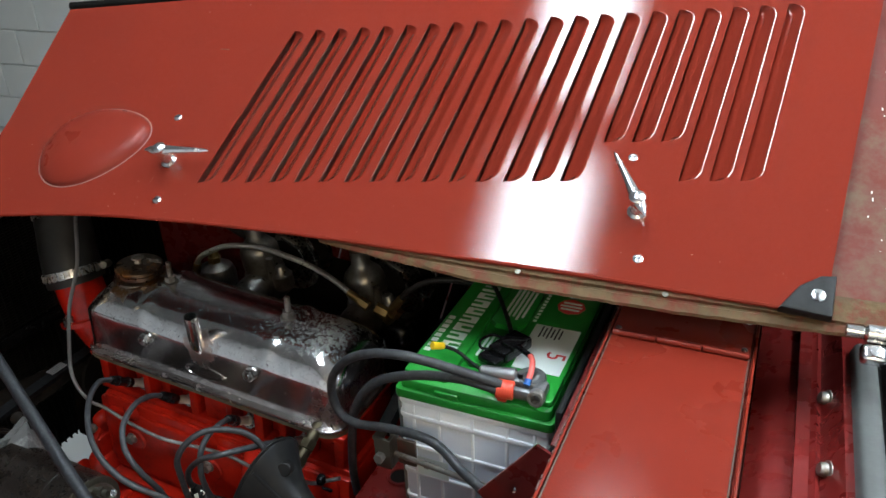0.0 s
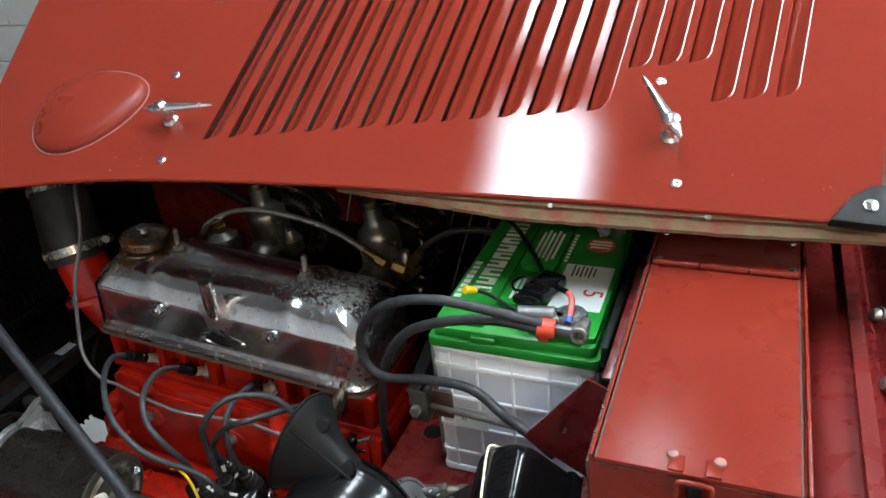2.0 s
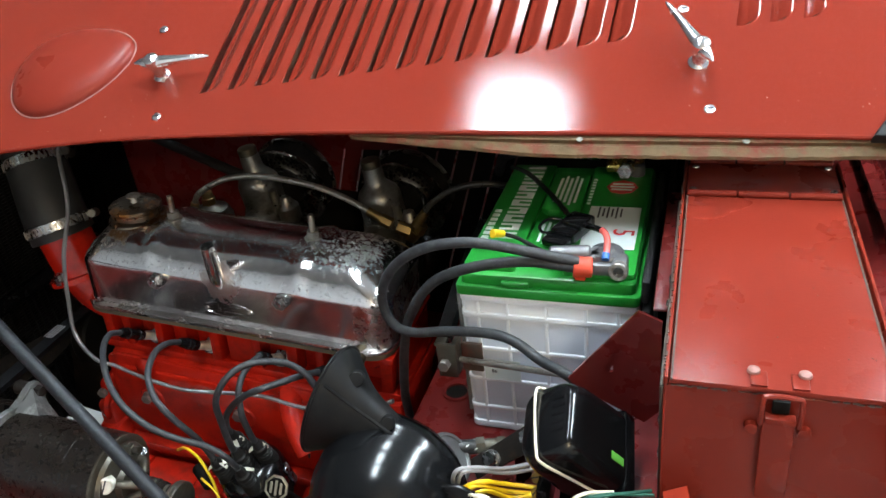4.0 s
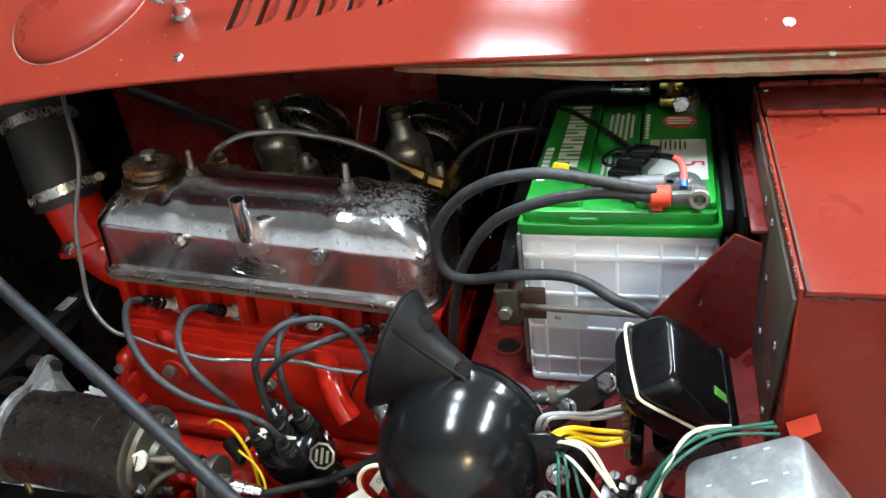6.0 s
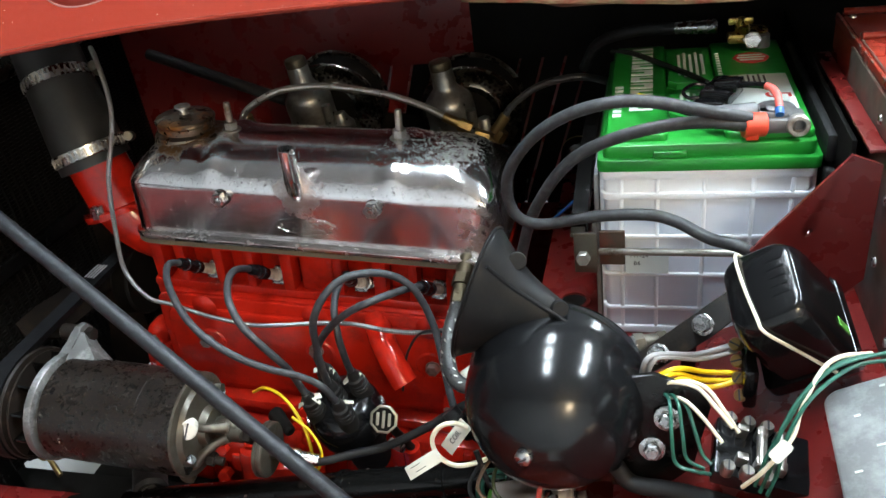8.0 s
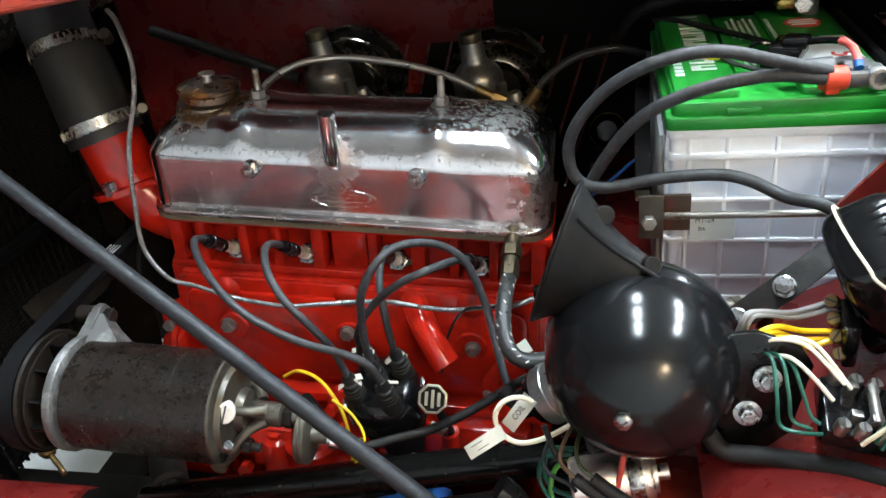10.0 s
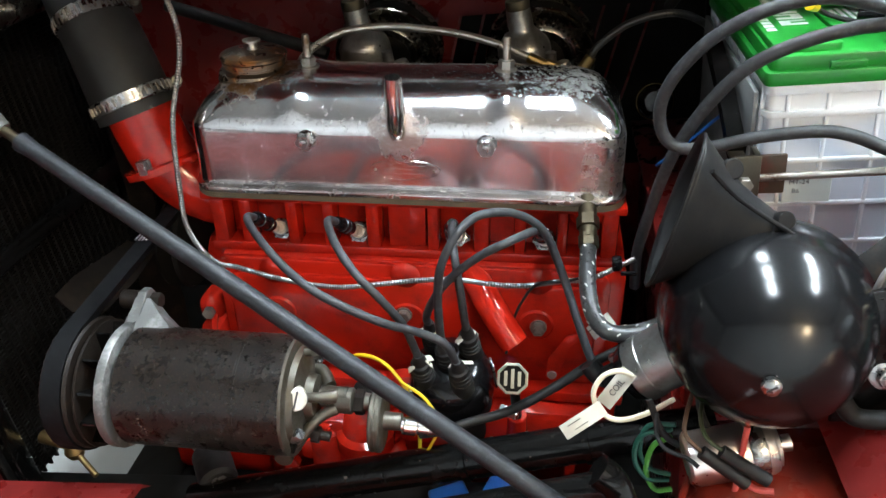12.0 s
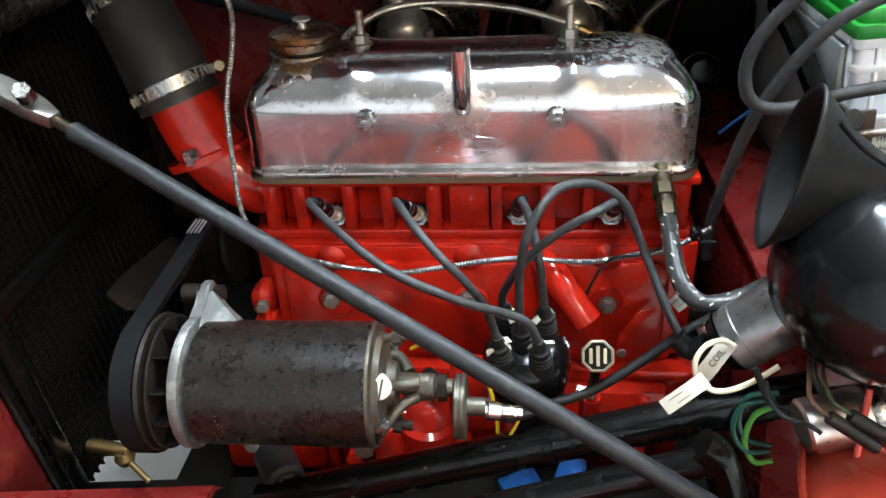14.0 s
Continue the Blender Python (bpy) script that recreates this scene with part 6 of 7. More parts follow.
    for k in range(8):
        part("print_bar", box(bmesh.new(), (cx - 0.0725, cy - 0.006 - 0.0098 * k, zt + 0.0062), (0.0075, 0.0066, 0.0004)), WHITE, lid)
    part("badge", lathe(bmesh.new(), [(0.0, 0), (0.017, 0), (0.017, 0.0005), (0, 0.0005)], Matrix.Translation((cx + 0.051, cy + 0.063, zt + 0.006)), 8), REDINK, lid, "dark red printed badge")
    for k in range(3):
        part("badge_bar", box(bmesh.new(), (cx + 0.051, cy + 0.070 - 0.007 * k, zt + 0.0067), (0.026 - 0.004 * abs(k - 1), 0.0035, 0.0003)), LABEL, lid)
    st = part("sticker", box(bmesh.new(), (cx + 0.050, cy - 0.030, zt + 0.0063), (0.052, 0.088, 0.0005), bev=0.0001, seg=1), LABEL, lid, "pale blue-white date sticker")
    words("lettering", "5", 0.030, REDINK, st, pose(cx + 0.062, cy - 0.042, zt + 0.0069, 0, 0, -90))
    for k in range(6):
        part("print_bar", box(bmesh.new(), (cx + 0.034 + 0.0045 * k, cy + 0.0, zt + 0.0068), (0.0018, 0.018 if k % 2 else 0.024, 0.0003)), INK, st)
    for k in range(9):
        part("print_bar", box(bmesh.new(), (cx + 0.020, cy + 0.02 + 0.0075 * k, zt + 0.0063), (0.004, 0.004, 0.0003)), WHITE, lid)
    # posts
    for x, y in ((0.438, -0.068), (0.448, 0.128)):
        part("post", lathe(bmesh.new(), [(0.0095, 0), (0.0085, 0.018), (0.007, 0.019), (0, 0.019)], Matrix.Translation((x, y, zt)), 20), LEAD, b)
    # near clamp
    c = thing("battery_clamp", "grey lead battery terminal clamp with red tape", "battery clamp")
    bm = bmesh.new()
    lathe(bm, [(0.0095, 0), (0.0160, 0.001), (0.0160, 0.010), (0.0145, 0.012), (0.0095, 0.012)], Matrix.Translation((0.438, -0.068, zt + 0.006)), 28)
    box(bm, (0.4515, -0.081, zt + 0.0115), (0.014, 0.024, 0.013), bev=0.004)
    box(bm, (0.434, -0.0915, zt + 0.0115), (0.032, 0.008, 0.012), bev=0.003)
    box(bm, (0.424, -0.074, zt + 0.0125), (0.022, 0.016, 0.011), bev=0.004)
    part("ring", bm, LEAD, c)
    bm = bmesh.new()
    lathe(bm, [(0.0088, 0), (0.0088, 0.007), (0.0078, 0.008), (0.0050, 0.008), (0.0046, 0.002), (0, 0.002)], aim((0.4515, -0.090, zt + 0.0115), (0.455, -0.4, zt + 0.06)), 20)
    part("pinch_bolt", bm, DULLSTEEL, c)
    bm = bmesh.new()
    cyl(bm, (0.424, -0.072, zt + 0.015), (0.386, -0.078, zt + 0.016), 0.0088, 0.0076, bev=0.002)
    part("cable_barrel", bm, LEAD, c)
    bm = bmesh.new()
    cyl(bm, (0.428, -0.092, zt + 0.013), (0.411, -0.095, zt + 0.014), 0.0095, 0.0098, bev=0.001)
    box(bm, (0.418, -0.099, zt + 0.008), (0.010, 0.004, 0.010), bev=0.0015)
    part("red_tape", bm, REDTAPE, c)
    # far clamp, half hidden
    f = thing("rear_battery_clamp", "brass and steel battery clamp on the far post", "battery clamp", Matrix.Translation((-0.006, 0.010, 0.006)))
    bm = bmesh.new()
    lathe(bm, [(0.0095, 0), (0.0135, 0.001), (0.0135, 0.010), (0.0095, 0.011)], Matrix.Translation((0.448, 0.128, zt + 0.005)), 24)
    box(bm, (0.436, 0.112, zt + 0.012), (0.03, 0.018, 0.010), bev=0.003)
    part("ring", bm, YELLOWBRASS, f)
    bm = bmesh.new()
    hexa(bm, (0.436, 0.112, zt + 0.016), (0.434, 0.110, zt + 0.026), 0.0075)
    cyl(bm, (0.434, 0.110, zt + 0.024), (0.433, 0.109, zt + 0.032), 0.004)
    part("wing_nut", bm, YELLOWBRASS, f)
    part("nut_wing", box(bmesh.new(), (0.433, 0.109, zt + 0.029), (0.024, 0.004, 0.007), bev=0.0018), YELLOWBRASS, f)
    bm = bmesh.new()
    hexa(bm, (0.443, 0.100, zt + 0.013), (0.443, 0.090, zt + 0.015), 0.009)
    part("bolt", bm, STEEL, f)
    bm = bmesh.new()
    cyl(bm, (0.412, 0.124, zt + 0.021), (0.370, 0.130, zt + 0.020), 0.0075, 0.006, bev=0.001)
    part("cable_lug", bm, STEEL, f)
    part("cable_stub", tube(bmesh.new(), [(0.372, 0.130, zt + 0.020), (0.33, 0.137, zt + 0.018), (0.29, 0.16, zt + 0.0), (0.27, 0.20, zt - 0.04)], 0.0062, 12, 4), RUBBER, f)
    # hold-down bracket and its rod in front of the case
    h = thing("battery_strap", "black angle bracket and rod holding the battery", "battery strap")
    bm = bmesh.new()
    box(bm, (0.287, -0.117, 0.789), (0.020, 0.004, 0.040), bev=0.001)
    box(bm, (0.2945, -0.108, 0.789), (0.005, 0.020, 0.040), bev=0.001)
    box(bm, (0.280, -0.104, 0.806), (0.012, 0.026, 0.004), bev=0.001)
    part("bracket", bm, GREYCAST, h)
    part("bracket_tab", box(bmesh.new(), (0.309, -0.1035, 0.786), (0.022, 0.004, 0.034), bev=0.001), BAREPANEL, h)
    bm = bmesh.new()
    hexa(bm, (0.285, -0.119, 0.786), (0.285, -0.127, 0.787), 0.0062)
    part("bracket_bolt", bm, DULLSTEEL, h)
    part("rod", cyl(bmesh.new(), (0.298, -0.110, 0.786), (0.425, -0.136, 0.801), 0.0032), DULLSTEEL, h)
    bm = bmesh.new()
    tube(bm, [(0.281, -0.104, 0.806), (0.283, -0.02, 0.835), (0.286, 0.06, 0.850)], 0.0095, 4, 3)
    part("side_bar", bm, SATINBLACK, h)


battery()


# ---- horn ----
def horn():
    h = thing("horn", "glossy black domed horn with a curved trumpet", "horn")
    c = Vector((0.2725, -0.268, 0.7555))
    ax = Vector((-0.10, -0.99, 0.08)).normalized()
    m = Matrix.Translation(c) @ ax.to_track_quat("Z", "Y").to_matrix().to_4x4()
    prof = [(0.060, -0.030), (0.0675, -0.026), (0.0690, -0.018), (0.0690, -0.014), (0.0672, -0.010)]
    for k in range(15):
        t = radians(90 * k / 14)
        prof.append((0.0665 * math.cos(t), -0.006 + 0.072 * math.sin(t)))
    prof[-1] = (0, 0.066)
    dome = part("dome", lathe(bmesh.new(), prof, m, 64), GLOSSBLACK, h, "glossy black domed cover", sharp=30)
    sm = aim((0.2605, -0.333, 0.762), (0.247, -0.46, 0.785))
    s = part("dome_screw", lathe(bmesh.new(), [(0.0058, -0.002), (0.0058, 0.003), (0.0046, 0.0042), (0, 0.005)], sm, 20), STEEL, dome)
    part("slot", box(bmesh.new(), (0, 0, 0.0048), (0.007, 0.0012, 0.001), sm @ pose(0, 0, 0, 0, 0, 35)), INK, s)
    bm = bmesh.new()
    lathe(bm, [(0.0, -0.048), (0.050, -0.046), (0.062, -0.036), (0.066, -0.030), (0.060, -0.028)], m, 40)
    part("back_shell", bm, SATINBLACK, h)
    # trumpet: a wide round mouth that faces the front, its bell curling back into the shell
    mouth, up, side = Vector((0.2155, -0.237, 0.826)), Vector((0.333, 0.171, 0.933)).normalized(), Vector((-0.114, -0.970, 0.214)).normalized()
    back = up.cross(side).normalized()
    path = [(0.0, 0.0535), (0.003, 0.0520), (0.008, 0.0480), (0.015, 0.0425), (0.023, 0.0365), (0.032, 0.0310), (0.043, 0.0265), (0.056, 0.0230), (0.070, 0.0205), (0.084, 0.0190)]
    oval = lambda t: (math.copysign(abs(math.cos(t)) ** 0.96, math.cos(t)), math.copysign(abs(math.sin(t)) ** 1.12, math.sin(t)) * (0.62 if math.sin(t) > 0 else 1.0))
    bm = bmesh.new()
    rings = []
    for d, r in path:
        droop = Vector((0, 0, -1)) * 2.6 * max(0, d - 0.03) ** 2
        rings.append([bm.verts.new(mouth + back * d + droop + up * r * oval(t)[0] + side * r * oval(t)[1]) for t in [2 * math.pi * j / 48 for j in range(48)]])
    skin(bm, rings, cap=False)
    tr = part("trumpet", bm, TRUMPET, h, "black flared trumpet", sharp=80)
    md = tr.modifiers.new("wall", "SOLIDIFY")
    md.thickness = 0.0016
    part("rolled_rim", tube(bmesh.new(), [mouth + up * 0.0535 * oval(t)[0] + side * 0.0535 * oval(t)[1] for t in [2 * math.pi * j / 48 for j in range(49)]], 0.0013, 8, 2), TRUMPET, tr)
    # moulded seam along the back of the bell, and its two lugs
    part("seam", tube(bmesh.new(), [mouth + back * d + Vector((0, 0, -1)) * 2.6 * max(0, d - 0.03) ** 2 + (up * 0.80 + side * 0.60) * (r + 0.0002) for d, r in path[2:]], 0.0016, 8, 3), TRUMPET, tr)
    for p, r in (((0.2485, -0.233, 0.8535), 0.0068), ((0.279, -0.250, 0.8245), 0.0062)):
        bm = bmesh.new()
        q = Vector(p)
        lathe(bm, [(r * 0.9, -0.006), (r, -0.005), (r, 0.005), (r * 0.88, 0.006), (0, 0.006)], aim(q, q + Vector((0.25, -0.80, 0.45))), 18)
        box(bm, (0, 0, -0.006), (0.011, 0.010, 0.012), aim(q, q + back * 0.3 + up), bev=0.002)
        part("lug", bm, TRUMPET, tr)
    # mounting plate with two bolts
    bm = bmesh.new()
    prism(bm, [(0.315, 0.690), (0.350, 0.690), (0.372, 0.712), (0.382, 0.765), (0.374, 0.778), (0.345, 0.790), (0.320, 0.785)], -0.002, 0.002, Matrix(((1, 0, 0, 0), (0, 0.1, -1, -0.3535), (0, 1, 0, 0), (0, 0, 0, 1))), bev=0.0006)
    mp = part("mounting_plate", bm, SATINBLACK, h)
    for x, z in ((0.3535, 0.757), (0.3435, 0.727)):
        bm = bmesh.new()
        y = -0.2825
        lathe(bm, [(0.0092, 0), (0.0092, 0.002), (0.0065, 0.0025)], aim((x, y, z), (x, y - 1, z + 0.3)), 20)
        bm2 = aim((x, y - 0.002, z + 0.0006), (x, y - 1, z + 0.3))
        lathe(bm, [(0.0060, 0), (0.0063, 0.001), (0.0063, 0.005), (0.0055, 0.006), (0.0035, 0.0062), (0.0035, 0.008), (0, 0.008)], bm2, 6)
        part("bolt", bm, STEEL, mp)


horn()


def coils():
    c = thing("ignition_coil", "bright aluminium ignition coil canister below the horn", "ignition coil", aim((0.199, -0.195, 0.658), (0.319, -0.208, 0.752)))
    part("can", lathe(bmesh.new(), [(0.024, 0), (0.0268, 0.002), (0.0268, 0.014), (0.0260, 0.015), (0.0260, 0.143), (0.0250, 0.146), (0.0225, 0.146), (0.0215, 0.1445), (0, 0.1445)], I4, 36), CANALLOY, c)
    part("tower", lathe(bmesh.new(), [(0.026, 0.0), (0.022, -0.008), (0.012, -0.012), (0.010, -0.028), (0.0085, -0.030), (0, -0.030)], I4, 28), BAKELITE, c, "black coil tower")
    bm = bmesh.new()
    hexa(bm, (0.016, 0.010, -0.008), (0.016, 0.010, -0.020), 0.005)
    part("terminal", bm, STEEL, c)
    k = thing("capacitor", "small coppery aluminium canister on the wing valance", "capacitor", aim((0.224, -0.288, 0.654), (0.292, -0.280, 0.664)))
    part("can", lathe(bmesh.new(), [(0.017, 0), (0.0195, 0.002), (0.0195, 0.058), (0.018, 0.060), (0.016, 0.060), (0.015, 0.063), (0.006, 0.064), (0.006, 0.072), (0, 0.072)], I4, 32), mat("coppery_aluminium", (0.76, 0.70, 0.66), 0.33, 1.0, var=0.15, scale=30), k)
    part("clip", lathe(bmesh.new(), [(0.0202, 0.042), (0.0206, 0.043), (0.0206, 0.052), (0.0202, 0.053)], I4, 32), STEEL, k)


coils()


def regulator():
    x = Vector((0.1006, -1.0313, -0.3377)).normalized()
    y = Vector((0.8291, -0.0768, 0.5431))
    y = (y - x * y.dot(x)).normalized()
    n = x.cross(y)
    m = Matrix((x, y, n)).transposed().to_4x4()
    m.translation = Vector((0.4501, -0.218, 0.7856)) - n * 0.009
    r = thing("voltage_regulator", "black moulded voltage regulator held by a pale rubber band", "voltage regulator", m)
    bm = bmesh.new()
    rings = []
    for z, s, rr in ((0.012, 1.0, 0.010), (0.062, 0.97, 0.012), (0.072, 0.93, 0.014), (0.078, 0.86, 0.014), (0.080, 0.78, 0.012)):
        rings.append([bm.verts.new((px, py, z)) for px, py in rrect(0.070 * s, 0.056 * s, rr, 5)])
    skin(bm, rings)
    part("cover", bm, BAKELITE, r, "glossy black moulded cover", sharp=45)
    bm = bmesh.new()
    prism(bm, rrect(0.074, 0.066, 0.006, 3, 0, -0.004), 0.0, 0.013, bev=0.002)
    part("base", bm, BAKELITE, r)
    bm = bmesh.new()
    tube(bm, [(-0.040, -0.008, 0.014), (-0.0375, -0.010, 0.05), (-0.034, -0.011, 0.076), (-0.026, -0.012, 0.0813), (0.0, -0.010, 0.0813), (0.026, -0.006, 0.0813), (0.034, -0.005, 0.076), (0.0372, 0.003, 0.05), (0.040, 0.013, 0.014)], 0.0012, 8, 4)
    part("rubber_band", bm, CREAM, r, "pale cream rubber band")
    part("sticker", box(bmesh.new(), (0.014, 0.0284, 0.024), (0.007, 0.0006, 0.016), bev=0.0001, seg=1), LIME, r, "bright green dot sticker")
    inv = m.inverted()
    part("terminal_strip", box(bmesh.new(), (0.409, -0.243, 0.766), (0.010, 0.036, 0.034), inv, bev=0.003), BAKELITE, r)
    for k in range(4):
        p = Vector((0.4025 + 0.001 * k, -0.231 - 0.0078 * k, 0.783 - 0.009 * k))
        sm = inv @ aim(p, p + Vector((-0.5, -0.6, 0.6)))
        s = part("terminal", lathe(bmesh.new(), [(0.0048, 0), (0.0048, 0.005), (0.004, 0.006), (0, 0.006)], sm, 14), BRASS, r)
        part("slot", box(bmesh.new(), (0, 0, 0.0061), (0.008, 0.0012, 0.0007), sm @ pose(0, 0, 0, 0, 0, 40 * k)), INK, s)
    for k in range(5):
        part("moulded_bar", box(bmesh.new(), (-0.016 + 0.007 * k, 0.012, 0.0801), (0.0022, 0.012, 0.0004), I4), BAKELITE, r)


regulator()


def junction_box():
    n = Vector((-0.50, -0.05, 0.86)).normalized()
    x = Vector((0.85, -0.05, 0.53))
    x = (x - n * x.dot(n)).normalized()
    m = Matrix((x, n.cross(x), n)).transposed().to_4x4()
    m.translation = (0.475, -0.350, 0.823)
    j = thing("junction_box", "grey cast aluminium electrical box with worn stencil marks", "junction box", m)
    bm = bmesh.new()
    rings = []
    for z, s, rr in ((-0.060, 1.06, 0.010), (-0.006, 1.0, 0.010), (-0.001, 0.97, 0.010), (0.0, 0.93, 0.008)):
        rings.append([bm.verts.new((px, py, z)) for px, py in rrect(0.080 * s, 0.088 * s, rr, 5)])
    skin(bm, rings)
    part("lid", bm, BOXALLOY, j, sharp=50)
    for k, (px, py, w) in enumerate(((-0.005, 0.035, 0.004), (0.016, 0.036, 0.005), (-0.022, 0.018, 0.004), (0.010, 0.012, 0.012), (0.026, 0.014, 0.004), (-0.012, -0.006, 0.010), (-0.004, -0.03, 0.004), (-0.028, -0.02, 0.005))):
        part("stencil_bar", box(bmesh.new(), (px, py, 0.0003), (w * 0.8, 0.0014, 0.0004)), LABEL, j)
    f = solo("orange_tag", prism(bmesh.new(), [(-0.010, -0.002), (0.010, -0.003), (0.012, 0.008), (-0.008, 0.010)], 0, 0.001), REDTAPE, "folded orange-red plastic tag", "tag", aim((0.514, -0.294, 0.830), (0.40, -0.45, 0.95), 50))


junction_box()


def fuse_block():
    m = pose(0.412, -0.302, 0.742, 12, -10, 84) @ Matrix.Diagonal((0.80, 0.80, 0.9, 1))
    f = thing("fuse_block", "black fuse block with brass clips and a glass fuse", "fuse block", m)
    part("base", box(bmesh.new(), (0, 0, 0), (0.055, 0.075, 0.016), bev=0.002), BAKELITE, f)
    for k in range(3):
        y = -0.012 + 0.015 * k
        bm = bmesh.new()
        for sx in (-1, 1):
            box(bm, (sx * 0.014, y, 0.013), (0.007, 0.009, 0.012), bev=0.001)
        part("clip", bm, NICKEL, f)
        for sx in (-1, 1):
            bm = bmesh.new()
            lathe(bm, [(0.0056, 0.006), (0.0056, 0.015), (0.0046, 0.0165), (0, 0.0165)], Matrix.Translation((sx * 0.024, y + 0.010, 0)), 14)
            s = part("screw", bm, NICKEL, f)
            part("slot", box(bmesh.new(), (sx * 0.024, y + 0.010, 0.0166), (0.010, 0.0014, 0.0008), I4), INK, s)
        if k < 2:
            part("fuse", cyl(bmesh.new(), (-0.019, y, 0.016), (0.019, y, 0.016), 0.0042, bev=0.0006), DULLSTEEL, f)


fuse_block()


def shelf_bolts():
    br = thing("stay_bracket", "rusty brown steel strip with two bolts beside the battery", "bracket")
    m = Matrix.Translation((0.366, -0.187, 0.752)) @ Matrix(((0.80, 0.55, -0.24, 0), (0.24, -0.66, -0.71, 0), (0.55, -0.51, 0.66, 0), (0, 0, 0, 1)))
    bm = bmesh.new()
    prism(bm, [(-0.045, -0.010), (0.060, -0.012), (0.066, 0.008), (0.02, 0.011), (-0.045, 0.009)], -0.003, 0.0, m, bev=0.0008)
    bmesh.ops.recalc_face_normals(bm, faces=bm.faces)
    part("plate", bm, RUSTBLACK, br)
    for x in (0.020, -0.022):
        bm = bmesh.new()
        lathe(bm, [(0.0086, 0), (0.0086, 0.002), (0.007, 0.0025)], m @ Matrix.Translation((x, 0, 0)), 20)
        lathe(bm, [(0.0070, 0.002), (0.0074, 0.003), (0.0074, 0.008), (0.0066, 0.009), (0, 0.0095)], m @ Matrix.Translation((x, 0, 0)), 6)
        part("bolt", bm, STEEL, br)
    part("leg", box(bmesh.new(), (0.372, -0.176, 0.725), (0.012, 0.012, 0.05), bev=0.002), SATINBLACK, br)


shelf_bolts()


def columns():
    s = thing("steering_column", "black painted steering column tube below the engine", "steering column")
    a, b = Vector((-0.22, -0.215, 0.512)), Vector((0.26, -0.215, 0.620))
    bm = bmesh.new()
    tube(bm, [a, a.lerp(b, 0.5), b], 0.0165, 20, 2)
    part("tube", bm, SATINBLACK, s)
    bm = bmesh.new()
    for t in (0.56, 0.78):
        p = a.lerp(b, t)
        lathe(bm, [(0.0167, 0), (0.0185, 0.0005), (0.0185, 0.006), (0.0167, 0.0065)], aim(p, b), 20)
    part("band", bm, SATINBLACK, s)
    rnd = random.Random(9)
    bm = bmesh.new()
    for k in range(34):
        p = a.lerp(b, rnd.uniform(0.18, 0.9))
        sz = rnd.uniform(0.0006, 0.0022)
        box(bm, (0.0166, 0, 0), (0.0004, sz, sz * rnd.uniform(1, 2)), aim(p, b) @ pose(0, 0, 0, 0, 0, rnd.uniform(0, 360)))
    part("paint_chip", bm, CHIPDARK, s, "grey worn spots", kind="stuff")
    g = thing("support_tube", "black welded support tube bent downward", "support tube")
    bm = bmesh.new()
    tube(bm, [(-0.08, -0.275, 0.541), (0.017, -0.272, 0.566), (0.126, -0.27, 0.595), (0.168, -0.27, 0.607)], 0.0118, 18, 3)
    part("tube", bm, SATINBLACK, g)
    bm = bmesh.new()
    tube(bm, [(0.163, -0.268, 0.621), (0.175, -0.27, 0.608), (0.186, -0.27, 0.566), (0.192, -0.27, 0.52)], 0.0135, 18, 3)
    part("tube_leg", bm, SATINBLACK, g)
    v = thing("wing_valance", "glossy dark red inner wing panel below the horn", "wing panel")
    bm = bmesh.new()
    rings = []
    for y, z, x0 in ((-0.19, 0.590, 0.262), (-0.235, 0.620, 0.250), (-0.29, 0.632, 0.226), (-0.36, 0.640, 0.208), (-0.50, 0.60, 0.195)):
        rings.append([bm.verts.new((x, y - 0.012 * math.sin((x - 0.22) * 9), z + 0.10 * (x - 0.22) + 0.012 * math.sin((x - 0.2) * 14))) for x in [x0 + (0.557 - x0) * k / 22 for k in range(23)]])
    for ra, rb in zip(rings, rings[1:]):
        for j in range(len(ra) - 1):
            bm.faces.new((ra[j], rb[j], rb[j + 1], ra[j + 1]))
    edge = [tuple(r[0].co) for r in rings]
    p = part("panel", bm, BOXRED, v)
    md = p.modifiers.new("sheet", "SOLIDIFY")
    md.thickness = 0.002
    part("rolled_edge", tube(bmesh.new(), edge, 0.0026, 8, 3), BOXRED, v)
    for c, sz, turn in (((0.020, -0.156, 0.450), (0.040, 0.042, 0.012), 24), ((0.068, -0.140, 0.456), (0.026, 0.032, 0.012), -18)):
        solo("blue_tray", box(bmesh.new(), (0, 0, 0), sz, bev=0.003), BLUE, "bright blue plastic tray deep below the engine", "plastic tray", pose(*c, 0, 0, turn), "blue trays")


columns()


def bay_canister():
    """A dark round canister with a copper-coloured ring, deep beside the battery."""
    m = aim((0.252, 0.205, 0.736), (0.20, -0.55, 1.02))
    c = thing("round_canister", "small black round canister with a copper ring", "canister", m)
    part("drum", lathe(bmesh.new(), [(0.018, -0.035), (0.021, -0.032), (0.021, 0.0), (0.018, 0.004), (0.012, 0.006), (0.012, 0.010), (0, 0.011)], I4, 28), SATINBLACK, c)
    part("ring", lathe(bmesh.new(), [(0.0212, -0.012), (0.0222, -0.011), (0.0222, -0.007), (0.0212, -0.006)], I4, 28), BRASS, c, "dull copper ring")


bay_canister()

